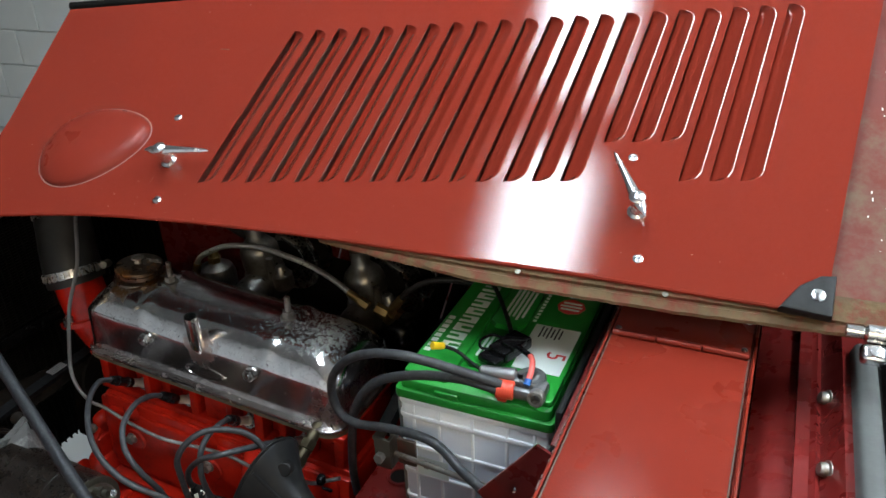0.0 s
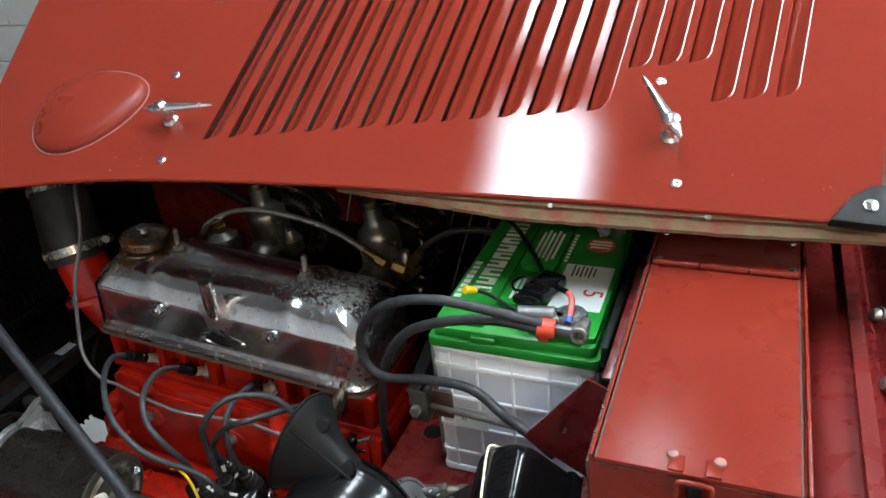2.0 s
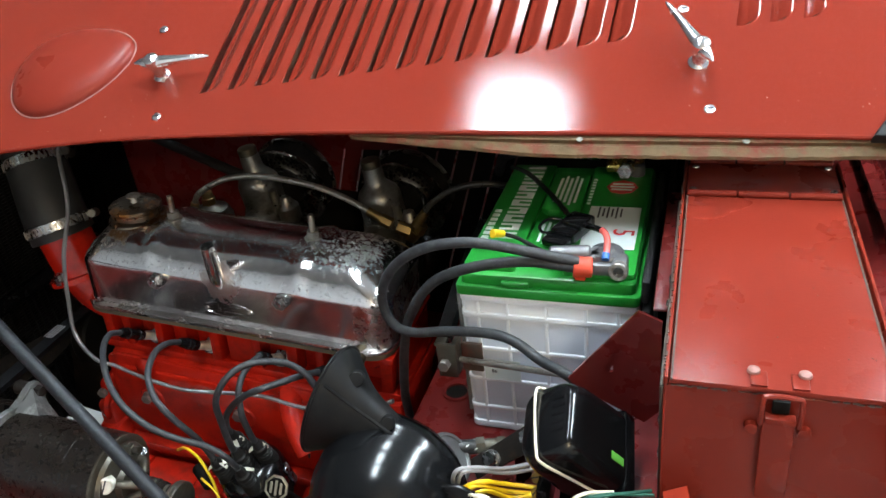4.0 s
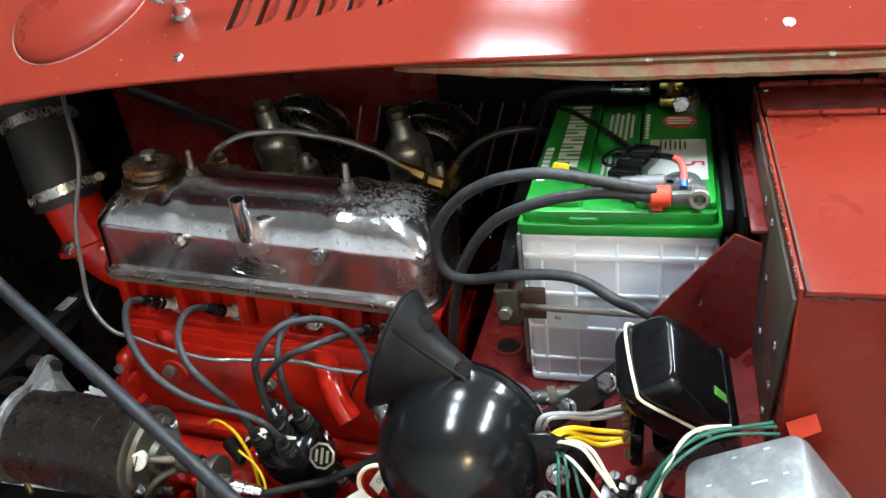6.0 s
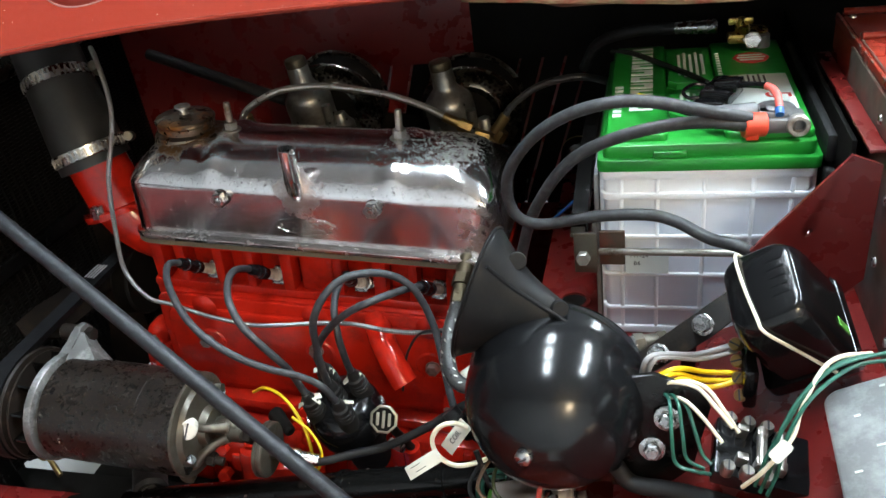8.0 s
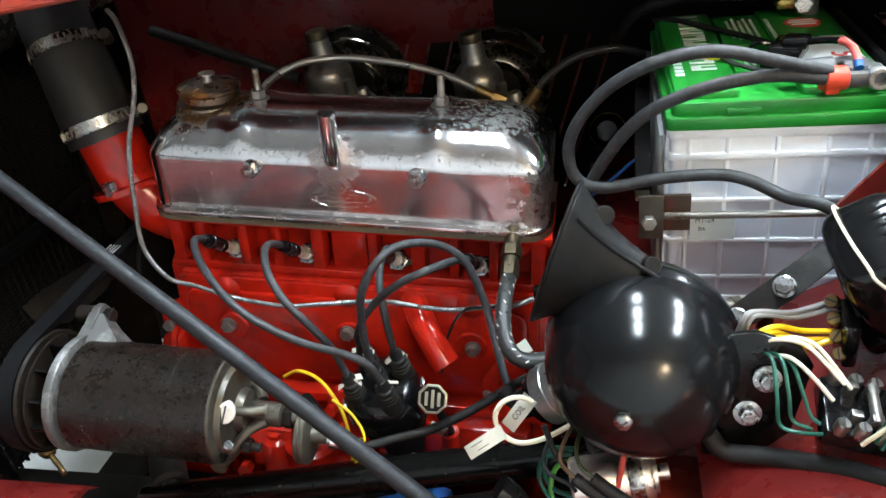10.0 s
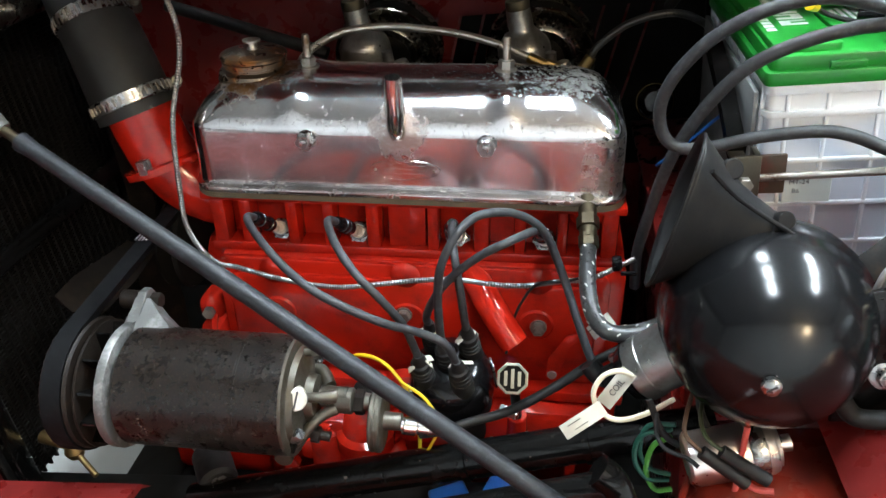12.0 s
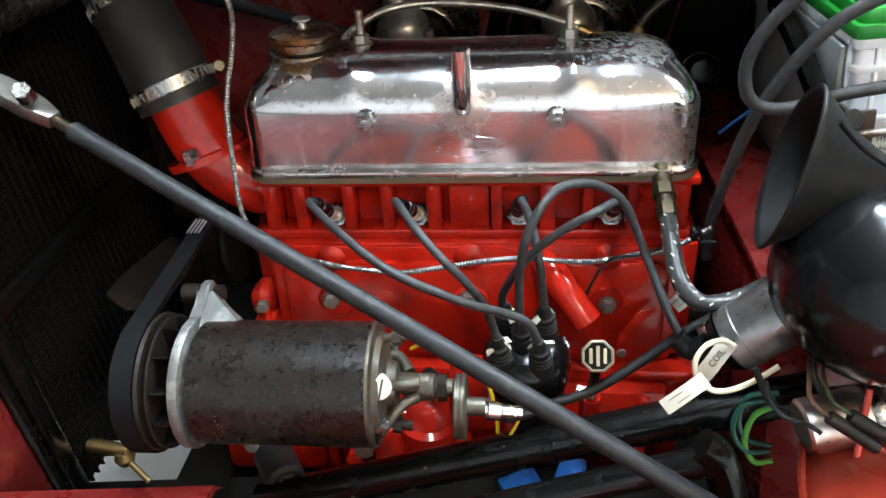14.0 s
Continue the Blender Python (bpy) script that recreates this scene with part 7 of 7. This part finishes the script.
# ---- leads, pipes and wires ----
def leads():
    g = "plug leads"
    tip = [DIST @ Vector((x, y, 0.097)) for x, y in SOCKETS]
    above = [DIST @ Vector((x, y, 0.112)) for x, y in SOCKETS]
    runs = [
        [(-0.1420, -0.0935, 0.7575), (-0.1400, -0.112, 0.7680), (-0.1250, -0.140, 0.7720), (-0.1030, -0.168, 0.7680), (-0.0791, -0.1900, 0.7582), (-0.0543, -0.2040, 0.7464), (-0.0236, -0.2110, 0.7319), (0.0000, -0.2050, 0.7145), (0.0240, -0.1930, 0.6960), (0.0420, -0.1900, 0.6820), tip[4]],
        [(-0.0680, -0.0830, 0.7440), (-0.0665, -0.104, 0.7580), (-0.0573, -0.1357, 0.7700), (-0.0420, -0.1700, 0.7700), (-0.0272, -0.1880, 0.7589), (-0.0160, -0.1940, 0.7469), (-0.0028, -0.1935, 0.7269), (0.0085, -0.1850, 0.6963), tip[3]],
        [(0.0420, -0.0850, 0.7390), (0.0440, -0.105, 0.7450), (0.0480, -0.1300, 0.7480), (0.0512, -0.1480, 0.7410), (0.0535, -0.1560, 0.7248), (0.0548, -0.1590, 0.7100), above[1], tip[1]],
        [(0.1220, -0.0960, 0.7350), (0.1190, -0.118, 0.7480), (0.1120, -0.148, 0.7620), (0.0975, -0.1680, 0.7660), (0.0780, -0.1680, 0.7560), (0.0533, -0.1620, 0.7345), (0.0345, -0.1590, 0.7120), above[2], tip[2]]]
    for pts, u in zip(runs, PLUG_U):
        t = thing("plug_lead", "dark grey rubber spark plug lead with a black boot", "plug lead", group=g)
        part("lead", tube(bmesh.new(), pts, 0.0036, 10, 6), CABLE, t)
        p = ENG @ Vector((u - 0.0029, -0.0650, -0.1385))
        q = Vector(pts[0])
        n = (q - p).length
        bm = bmesh.new()
        lathe(bm, [(0.0064, 0), (0.0068, 0.001), (0.0068, 0.006), (0.0074, 0.0065), (0.0074, 0.009), (0.0066, 0.0095), (0.0066, n - 0.014), (0.0072, n - 0.0135), (0.0072, n - 0.011), (0.0062, n - 0.0105), (0.0062, n - 0.008), (0.0066, n - 0.0075), (0.0060, n - 0.002), (0.0050, n + 0.001)], aim(p, q), 16)
        part("boot", bm, BAKELITE, t)
    c = thing("coil_lead", "dark grey rubber high-tension lead arching to the coil", "plug lead", group=g)
    pts = [tip[0], above[0], (0.0374, -0.1735, 0.7153), (0.0448, -0.1790, 0.7523), (0.0598, -0.1690, 0.7770), (0.0765, -0.1497, 0.7820), (0.1033, -0.1290, 0.7710), (0.1258, -0.1230, 0.7495), (0.1404, -0.1260, 0.7080), (0.152, -0.150, 0.676), (0.162, -0.172, 0.653), (0.172, -0.184, 0.641)]
    part("lead", tube(bmesh.new(), pts, 0.0037, 10, 6), CABLE, c)
    part("boot", tube(bmesh.new(), [(0.160, -0.179, 0.652), (0.170, -0.184, 0.642), (0.182, -0.190, 0.652)], 0.0085, 14, 5), RUBBER, c)


leads()

wire("capillary_conduit", [(-0.235, 0.005, 0.965), (-0.205, -0.030, 0.960), (-0.186, -0.055, 0.930), (-0.188, -0.064, 0.900), (-0.203, -0.078, 0.850), (-0.207, -0.092, 0.796), (-0.207, -0.101, 0.751), (-0.192, -0.100, 0.716), (-0.171, -0.094, 0.703), (-0.138, -0.094, 0.691), (-0.112, -0.094, 0.684), (-0.076, -0.094, 0.678), (-0.038, -0.094, 0.680), (0.005, -0.094, 0.684), (0.041, -0.094, 0.684), (0.076, -0.096, 0.679), (0.106, -0.096, 0.677), (0.141, -0.094, 0.680), (0.166, -0.094, 0.682), (0.205, -0.090, 0.700)],
     0.0027, COIL, "coiled bright steel capillary conduit along the engine", "conduit", seg=8, step=8, ribs=0.0026)

oil = thing("oil_hose", "black fabric oil pressure hose with pale flecks", "oil hose")
OILP = [(0.163, -0.110, 0.727), (0.162, -0.128, 0.723), (0.161, -0.147, 0.716), (0.162, -0.164, 0.705), (0.167, -0.177, 0.695), (0.177, -0.183, 0.688), (0.192, -0.180, 0.684), (0.212, -0.173, 0.684), (0.236, -0.176, 0.700), (0.262, -0.188, 0.728), (0.288, -0.190, 0.740), (0.314, -0.184, 0.740), (0.330, -0.178, 0.738)]
part("hose", tube(bmesh.new(), OILP, 0.0071, 14, 8), WEAVE, oil)
bm = bmesh.new()
cyl(bm, (0.164, -0.060, 0.748), (0.1637, -0.084, 0.739), 0.0080)
hexa(bm, (0.1637, -0.083, 0.7395), (0.1635, -0.0945, 0.7345), 0.0102)
cyl(bm, (0.1635, -0.093, 0.735), (0.1633, -0.106, 0.7295), 0.0078, bev=0.001)
hexa(bm, (0.1634, -0.101, 0.7315), (0.1633, -0.113, 0.7258), 0.0088)
part("union", bm, OILBRASS, oil, "oil-stained brass union")
bm = bmesh.new()
hexa(bm, (0.329, -0.178, 0.738), (0.337, -0.175, 0.738), 0.0088)
cyl(bm, (0.336, -0.175, 0.738), (0.348, -0.171, 0.737), 0.0065, bev=0.001)
hexa(bm, (0.347, -0.171, 0.737), (0.355, -0.168, 0.736), 0.0078)
part("union", bm, GREYCAST, oil, "stained steel union")
bm = bmesh.new()
L = spline(OILP, 8)
for k in range(3, len(L) - 1, 4):
    d = (L[k + 1] - L[k]).normalized()
    m = aim(L[k], L[k + 1])
    for j in range(3):
        box(bm, (0.0070, 0, 0), (0.0006, 0.0012, 0.0034), m @ pose(0, 0, 0, 0, 0, 37 * k + 120 * j) @ pose(0, 0, 0, 35, 0, 0))
part("flecks", bm, FLECK, oil, kind="stuff")

# battery cables
wire("battery_cable", [(0.416, -0.096, 0.900), (0.377, -0.106, 0.913), (0.339, -0.118, 0.926), (0.313, -0.122, 0.928), (0.282, -0.120, 0.920), (0.252, -0.114, 0.901), (0.229, -0.108, 0.873), (0.220, -0.104, 0.846), (0.226, -0.104, 0.820), (0.249, -0.109, 0.813), (0.294, -0.114, 0.823), (0.337, -0.118, 0.827), (0.361, -0.124, 0.824), (0.387, -0.136, 0.815), (0.412, -0.150, 0.814), (0.44, -0.15, 0.79)],
     0.0050, CABLE, "thick dark grey battery cable looped beside the battery", "battery cable", "battery cables", seg=14)
wire("battery_cable", [(0.416, -0.098, 0.895), (0.377, -0.102, 0.901), (0.333, -0.106, 0.897), (0.292, -0.108, 0.883), (0.266, -0.104, 0.860), (0.242, -0.094, 0.820), (0.229, -0.084, 0.784), (0.218, -0.075, 0.739), (0.209, -0.065, 0.690), (0.208, -0.06, 0.65)],
     0.0052, CABLE, "thick dark grey battery cable dropping behind the horn", "battery cable", "battery cables", seg=14)

# fuel lines
fl = thing("fuel_line", "woven steel fuel line with brass ends", "fuel line")
part("hose", tube(bmesh.new(), [(-0.142, 0.100, 0.830), (-0.132, 0.102, 0.849), (-0.107, 0.110, 0.863), (-0.082, 0.118, 0.869), (-0.040, 0.127, 0.868), (0.007, 0.130, 0.860), (0.045, 0.130, 0.851), (0.083, 0.126, 0.838), (0.112, 0.121, 0.824)], 0.0041, 12, 8), BRAID, fl)
bm = bmesh.new()
cyl(bm, (0.108, 0.1215, 0.826), (0.128, 0.120, 0.8155), 0.0058, bev=0.0008)
hexa(bm, (0.126, 0.120, 0.8165), (0.140, 0.120, 0.809), 0.0078)
part("end_fitting", bm, BRASS, fl)
part("end_fitting", cyl(bmesh.new(), (-0.139, 0.101, 0.838), (-0.144, 0.099, 0.822), 0.0060, bev=0.0008), BRASS, fl)
fr = thing("rear_fuel_line", "dark braided fuel line rising behind the battery", "fuel line")
part("hose", tube(bmesh.new(), [(0.172, 0.152, 0.806), (0.184, 0.155, 0.823), (0.218, 0.160, 0.844), (0.264, 0.165, 0.850), (0.30, 0.19, 0.83), (0.32, 0.23, 0.80)], 0.0042, 12, 8), WEAVE, fr)
bm = bmesh.new()
cyl(bm, (0.160, 0.150, 0.792), (0.176, 0.153, 0.812), 0.0065, bev=0.0008)
part("end_fitting", bm, BRASS, fr)
wire("vent_hose", [(-0.36, 0.27, 0.88), (-0.30, 0.26, 0.862), (-0.22, 0.25, 0.835), (-0.15, 0.245, 0.81)], 0.008, RUBBER, "black rubber vent hose behind the engine", "hose", seg=14)

# small wiring on the battery lid
fh = thing("inline_fuse_holder", "black inline fuse holder with a red wire on the battery", "fuse holder", Matrix.Translation((0.400, -0.024, 0.895)) @ pose(0, 0, 0, 0, 0, -22))
part("body", box(bmesh.new(), (0, 0, 0.001), (0.026, 0.044, 0.014), bev=0.003), BAKELITE, fh)
part("cap", box(bmesh.new(), (0.006, -0.001, 0.009), (0.020, 0.022, 0.008), bev=0.002), BAKELITE, fh)
part("fin", box(bmesh.new(), (-0.002, -0.026, -0.002), (0.026, 0.018, 0.008), bev=0.002), BAKELITE, fh)
part("strap", tube(bmesh.new(), [(-0.012, 0.004, 0.004), (-0.024, -0.002, 0.006), (-0.028, -0.016, 0.004), (-0.020, -0.024, 0.002), (-0.010, -0.018, 0.002)], 0.0016, 8, 4), BAKELITE, fh)
part("sleeve", tube(bmesh.new(), [(0.010, -0.002, 0.008), (0.022, -0.008, 0.012), (0.034, -0.013, 0.0145), (0.042, -0.015, 0.015)], 0.0030, 8, 3), BAKELITE, fh)
part("red_wire", tube(bmesh.new(), [(0.040, -0.0145, 0.015), (0.046, -0.0185, 0.0145), (0.052, -0.026, 0.012), (0.0575, -0.038, 0.006)], 0.0031, 10, 5), REDWIRE, fh, "coral red wire")
part("crimp", cyl(bmesh.new(), (0.057, -0.0375, 0.0065), (0.059, -0.0425, 0.003), 0.0034), BLUE, fh, "blue crimp sleeve")
wire("fuse_wire", [(0.300, 0.14, 0.885), (0.322, 0.12, 0.888), (0.347, 0.085, 0.889), (0.376, 0.035, 0.892), (0.390, 0.008, 0.893)], 0.0028, RUBBER, "thin black wire across the battery lid")
cr = thing("crimped_wire", "thin black wire with a yellow crimp terminal", "wire")
part("wire", tube(bmesh.new(), [(0.340, -0.060, 0.9045), (0.352, -0.054, 0.897), (0.375, -0.064, 0.892), (0.395, -0.078, 0.896)], 0.002, 8, 5), RUBBER, cr)
part("crimp", cyl(bmesh.new(), (0.331, -0.072, 0.911), (0.339, -0.061, 0.9055), 0.0045, 0.0036, bev=0.0006), YELLOW, cr, "yellow crimp sleeve")


# wiring round the regulator and fuse block
def bundle(name, runs, r, material, label, group):
    for pts in runs:
        wire(name, pts, r, material, label, "wire", group, seg=8, step=5)


bundle("yellow_wire", [[(0.338, -0.262, 0.762), (0.347, -0.268, 0.776), (0.358, -0.262, 0.780), (0.378, -0.250, 0.765), (0.403, -0.245, 0.762)],
                       [(0.340, -0.263, 0.760), (0.351, -0.270, 0.773), (0.364, -0.263, 0.776), (0.382, -0.252, 0.760), (0.404, -0.247, 0.764)],
                       [(0.336, -0.261, 0.764), (0.349, -0.264, 0.780), (0.362, -0.259, 0.782), (0.380, -0.247, 0.770), (0.402, -0.243, 0.767)]],
       0.0020, YELLOW, "bright yellow insulated wire to the regulator", "yellow wires")
bundle("cream_wire", [[(0.342, -0.263, 0.760), (0.351, -0.274, 0.780), (0.360, -0.280, 0.787), (0.373, -0.285, 0.787), (0.384, -0.295, 0.780), (0.394, -0.302, 0.770)],
                      [(0.344, -0.264, 0.758), (0.356, -0.274, 0.780), (0.367, -0.280, 0.789), (0.379, -0.285, 0.787), (0.389, -0.295, 0.778), (0.398, -0.303, 0.767)],
                      [(0.345, -0.266, 0.757), (0.357, -0.280, 0.774), (0.366, -0.290, 0.779), (0.378, -0.298, 0.770), (0.388, -0.306, 0.760)],
                      [(0.398, -0.335, 0.752), (0.409, -0.340, 0.774), (0.423, -0.335, 0.797), (0.428, -0.325, 0.810), (0.439, -0.310, 0.827), (0.451, -0.300, 0.831), (0.470, -0.292, 0.828)]],
       0.0014, CREAM, "cream insulated wire looping to the fuse block", "cream wires")
bundle("green_wire", [[(0.345, -0.264, 0.764), (0.354, -0.284, 0.776), (0.356, -0.302, 0.759), (0.359, -0.307, 0.739), (0.372, -0.312, 0.738), (0.382, -0.320, 0.745)],
                      [(0.347, -0.265, 0.764), (0.359, -0.285, 0.777), (0.363, -0.302, 0.760), (0.366, -0.306, 0.743), (0.377, -0.312, 0.741)],
                      [(0.349, -0.266, 0.764), (0.364, -0.287, 0.776), (0.371, -0.300, 0.762), (0.376, -0.306, 0.748), (0.383, -0.312, 0.744)],
                      [(0.408, -0.338, 0.752), (0.413, -0.338, 0.777), (0.416, -0.333, 0.796), (0.426, -0.323, 0.815), (0.443, -0.308, 0.826), (0.462, -0.297, 0.829), (0.498, -0.288, 0.827)],
                      [(0.412, -0.340, 0.752), (0.416, -0.340, 0.772), (0.420, -0.335, 0.796), (0.431, -0.324, 0.815), (0.448, -0.309, 0.823), (0.467, -0.298, 0.826), (0.500, -0.290, 0.823)],
                      [(0.405, -0.336, 0.755), (0.410, -0.336, 0.780), (0.419, -0.330, 0.801), (0.434, -0.316, 0.821), (0.455, -0.302, 0.829), (0.496, -0.286, 0.829)]],
       0.0013, GREENWIRE, "dark green insulated wire curving to the electrical box", "green wires")
bundle("grey_wire", [[(0.334, -0.262, 0.764), (0.339, -0.265, 0.793), (0.350, -0.255, 0.791), (0.374, -0.240, 0.780), (0.401, -0.228, 0.781)],
                     [(0.336, -0.263, 0.760), (0.343, -0.263, 0.790), (0.354, -0.253, 0.787), (0.377, -0.240, 0.776), (0.402, -0.230, 0.777)]],
       0.0020, GREYWIRE, "grey insulated wire to the regulator", "grey wires")
sl = solo("wire_sleeve", prism(bmesh.new(), rrect(0.014, 0.008, 0.002, 2), -0.0004, 0.0004), PAPER, "white paper sleeve round green wires", "tag", aim((0.4165, -0.340, 0.790), (0.35, -0.55, 0.95), 60))
wire("wiring_loom", [(0.318, -0.288, 0.712), (0.330, -0.292, 0.699), (0.359, -0.300, 0.704), (0.397, -0.320, 0.716), (0.44, -0.36, 0.74)], 0.0065, RUBBER, "black taped wiring loom below the horn bracket", "wiring loom", seg=12)

# wires and tags below the horn
wire("red_wire", [(0.262, -0.292, 0.690), (0.258, -0.300, 0.668), (0.255, -0.306, 0.646), (0.250, -0.315, 0.626)], 0.0022, REDWIRE, "coral red wire hanging below the horn", "wire")
bundle("black_wire", [[(0.202, -0.250, 0.676), (0.213, -0.262, 0.652), (0.234, -0.275, 0.648), (0.259, -0.284, 0.643), (0.272, -0.295, 0.636)],
                      [(0.234, -0.262, 0.694), (0.238, -0.272, 0.676), (0.254, -0.290, 0.654), (0.279, -0.305, 0.634)]], 0.0026, RUBBER, "thin black wire below the horn", "black wires")
bundle("coil_green_wire", [[(0.2220, -0.2390, 0.6360), (0.1990, -0.2360, 0.6260), (0.1940, -0.2380, 0.6020), (0.2040, -0.2420, 0.5850), (0.2210, -0.2440, 0.5860)],
                           [(0.2240, -0.2400, 0.6420), (0.2040, -0.2340, 0.6340), (0.1980, -0.2360, 0.6100), (0.2060, -0.2400, 0.5940), (0.2220, -0.2440, 0.5920)]], 0.0021, GREENWIRE, "green wire looped beside the column", "green loop wires")
wire("lime_wire", [(0.2210, -0.2410, 0.6300), (0.2080, -0.2380, 0.6170), (0.2030, -0.2400, 0.5920), (0.2100, -0.2440, 0.5750), (0.2230, -0.2460, 0.5780)], 0.0023, LIME, "bright green wire looped beside the column", "wire", "green loop wires")
wire("tachometer_cable", [(0.016, -0.218, 0.607), (0.034, -0.206, 0.600), (0.060, -0.194, 0.600), (0.091, -0.185, 0.604), (0.131, -0.172, 0.620), (0.165, -0.164, 0.641), (0.195, -0.158, 0.655)], 0.0042, RUBBER, "black tachometer drive cable", "cable", seg=12)
wire("dynamo_wire", [(-0.069, -0.142, 0.625), (-0.046, -0.152, 0.641), (-0.020, -0.163, 0.638), (0.000, -0.175, 0.612), (0.006, -0.185, 0.575), (0.005, -0.190, 0.552), (0.006, -0.194, 0.520)], 0.0018, YELLOW, "yellow wire hanging from the dynamo", "wire")
wire("thin_yellow_wire", [(0.0, -0.19, 0.640), (0.020, -0.196, 0.626), (0.030, -0.206, 0.604), (0.012, -0.214, 0.570)], 0.0014, YELLOW, "thin yellow wire beside the distributor", "wire")
wire("tag_wire", [(0.222, -0.240, 0.668), (0.200, -0.243, 0.655), (0.180, -0.244, 0.650), (0.166, -0.244, 0.660), (0.162, -0.242, 0.676), (0.169, -0.238, 0.688), (0.181, -0.234, 0.690), (0.191, -0.230, 0.682)], 0.0021, CREAM, "cream wire loop carrying paper tags", "wire")


def tag(name, c, ax, ln, wd, text, label):
    x = Vector(ax).normalized()
    z = (Vector((0.05, -0.72, 0.69)) - x * Vector((0.05, -0.72, 0.69)).dot(x)).normalized()
    m = Matrix((x, z.cross(x), z)).transposed().to_4x4()
    m.translation = c
    bm = bmesh.new()
    rings = []
    for k in range(9):
        t = k / 8
        rings.append([bm.verts.new(((t - 0.5) * ln, s * wd / 2, 0.0018 * math.sin(5 * t) + dz)) for s, dz in ((-1, 0), (1, 0), (1, 0.0004), (-1, 0.0004))])
    skin(bm, rings)
    bmesh.ops.recalc_face_normals(bm, faces=bm.faces)
    t = solo(name, bm, PAPER, label, "tag", m)
    if text:
        words("lettering", text, 0.0072, INK, t, Matrix.Translation((0.002, 0, 0.0028)))
    else:
        for k in range(2):
            part("writing_bar", box(bmesh.new(), (-0.006 + 0.004 * k, 0.0025 - 0.005 * k, 0.0026), (0.012, 0.0006, 0.0003)), INK, t)
    return t


tag("paper_tag", (0.1795, -0.2300, 0.6695), (0.026, 0.004, 0.040), 0.036, 0.013, "COIL", "white paper tag lettered by hand on a cream wire")
tag("paper_tag", (0.1535, -0.2520, 0.6565), (0.034, 0.004, 0.026), 0.038, 0.012, "", "white paper tag with faint writing on a cream wire")
tag("paper_tag", (0.172, -0.148, 0.668), (0.026, 0.0, 0.024), 0.024, 0.013, "", "small white paper tag beside the oil hose")
cl = thing("cable_tie", "black cable tie holding the conduit", "cable tie", Matrix.Translation((0.188, -0.104, 0.704)))
part("tie_head", box(bmesh.new(), (0, 0, 0), (0.009, 0.010, 0.012), bev=0.002), BAKELITE, cl)
part("tie_tail", box(bmesh.new(), (0.010, -0.004, -0.008), (0.014, 0.003, 0.004), bev=0.001), BAKELITE, cl)
wire("blue_wire", [(0.235, 0.03, 0.735), (0.258, 0.01, 0.765), (0.284, -0.01, 0.800)], 0.0016, BLUE, "thin blue wire behind the battery cable", "wire")

# leads on the capacitor, each with a black sleeve
for nm, run, sleeve, mt, lb in (("brown_wire", [(0.2269, -0.28, 0.7083), (0.2202, -0.3, 0.7072), (0.2184, -0.312, 0.7014), (0.2288, -0.318, 0.6915)], [(0.2279, -0.318, 0.6926), (0.2404, -0.322, 0.6842), (0.2563, -0.326, 0.6727)], BROWNWIRE, "dark brown wire with a black sleeve below the horn"),
                                ("olive_wire", [(0.2347, -0.28, 0.708), (0.2294, -0.3, 0.7069), (0.2313, -0.312, 0.7), (0.2418, -0.318, 0.6928)], [(0.2405, -0.318, 0.6935), (0.2534, -0.322, 0.6852), (0.2694, -0.326, 0.676)], OLIVE, "dark green wire with a black sleeve below the horn")):
    t = thing(nm, lb, "wire")
    part("wire", tube(bmesh.new(), run, 0.0015, 8, 6), mt, t)
    part("sleeve", tube(bmesh.new(), sleeve, 0.0046, 10, 5), RUBBER, t, "black rubber sleeve")
    part("red_tail", tube(bmesh.new(), [(0.2557, -0.326, 0.6731), (0.2626, -0.328, 0.6697), (0.2723, -0.33, 0.6702)], 0.0022, 8, 4), REDWIRE, t, "coral red tail")
wire("looped_black_wire", [(0.2067, -0.262, 0.6732), (0.2038, -0.285, 0.6761), (0.2087, -0.298, 0.6744), (0.2219, -0.305, 0.6731), (0.2287, -0.31, 0.6701)], 0.0016, RUBBER, "thin black wire hanging beside the capacitor", "wire")
wire("sensor_wire", [(0.1645, -0.118, 0.7017), (0.1432, -0.105, 0.6869), (0.1163, -0.1, 0.6804), (0.0997, -0.1, 0.6582), (0.0905, -0.098, 0.6322), (0.0826, -0.098, 0.5985)], 0.0014, RUBBER, "thin black wire across the side cover", "wire")
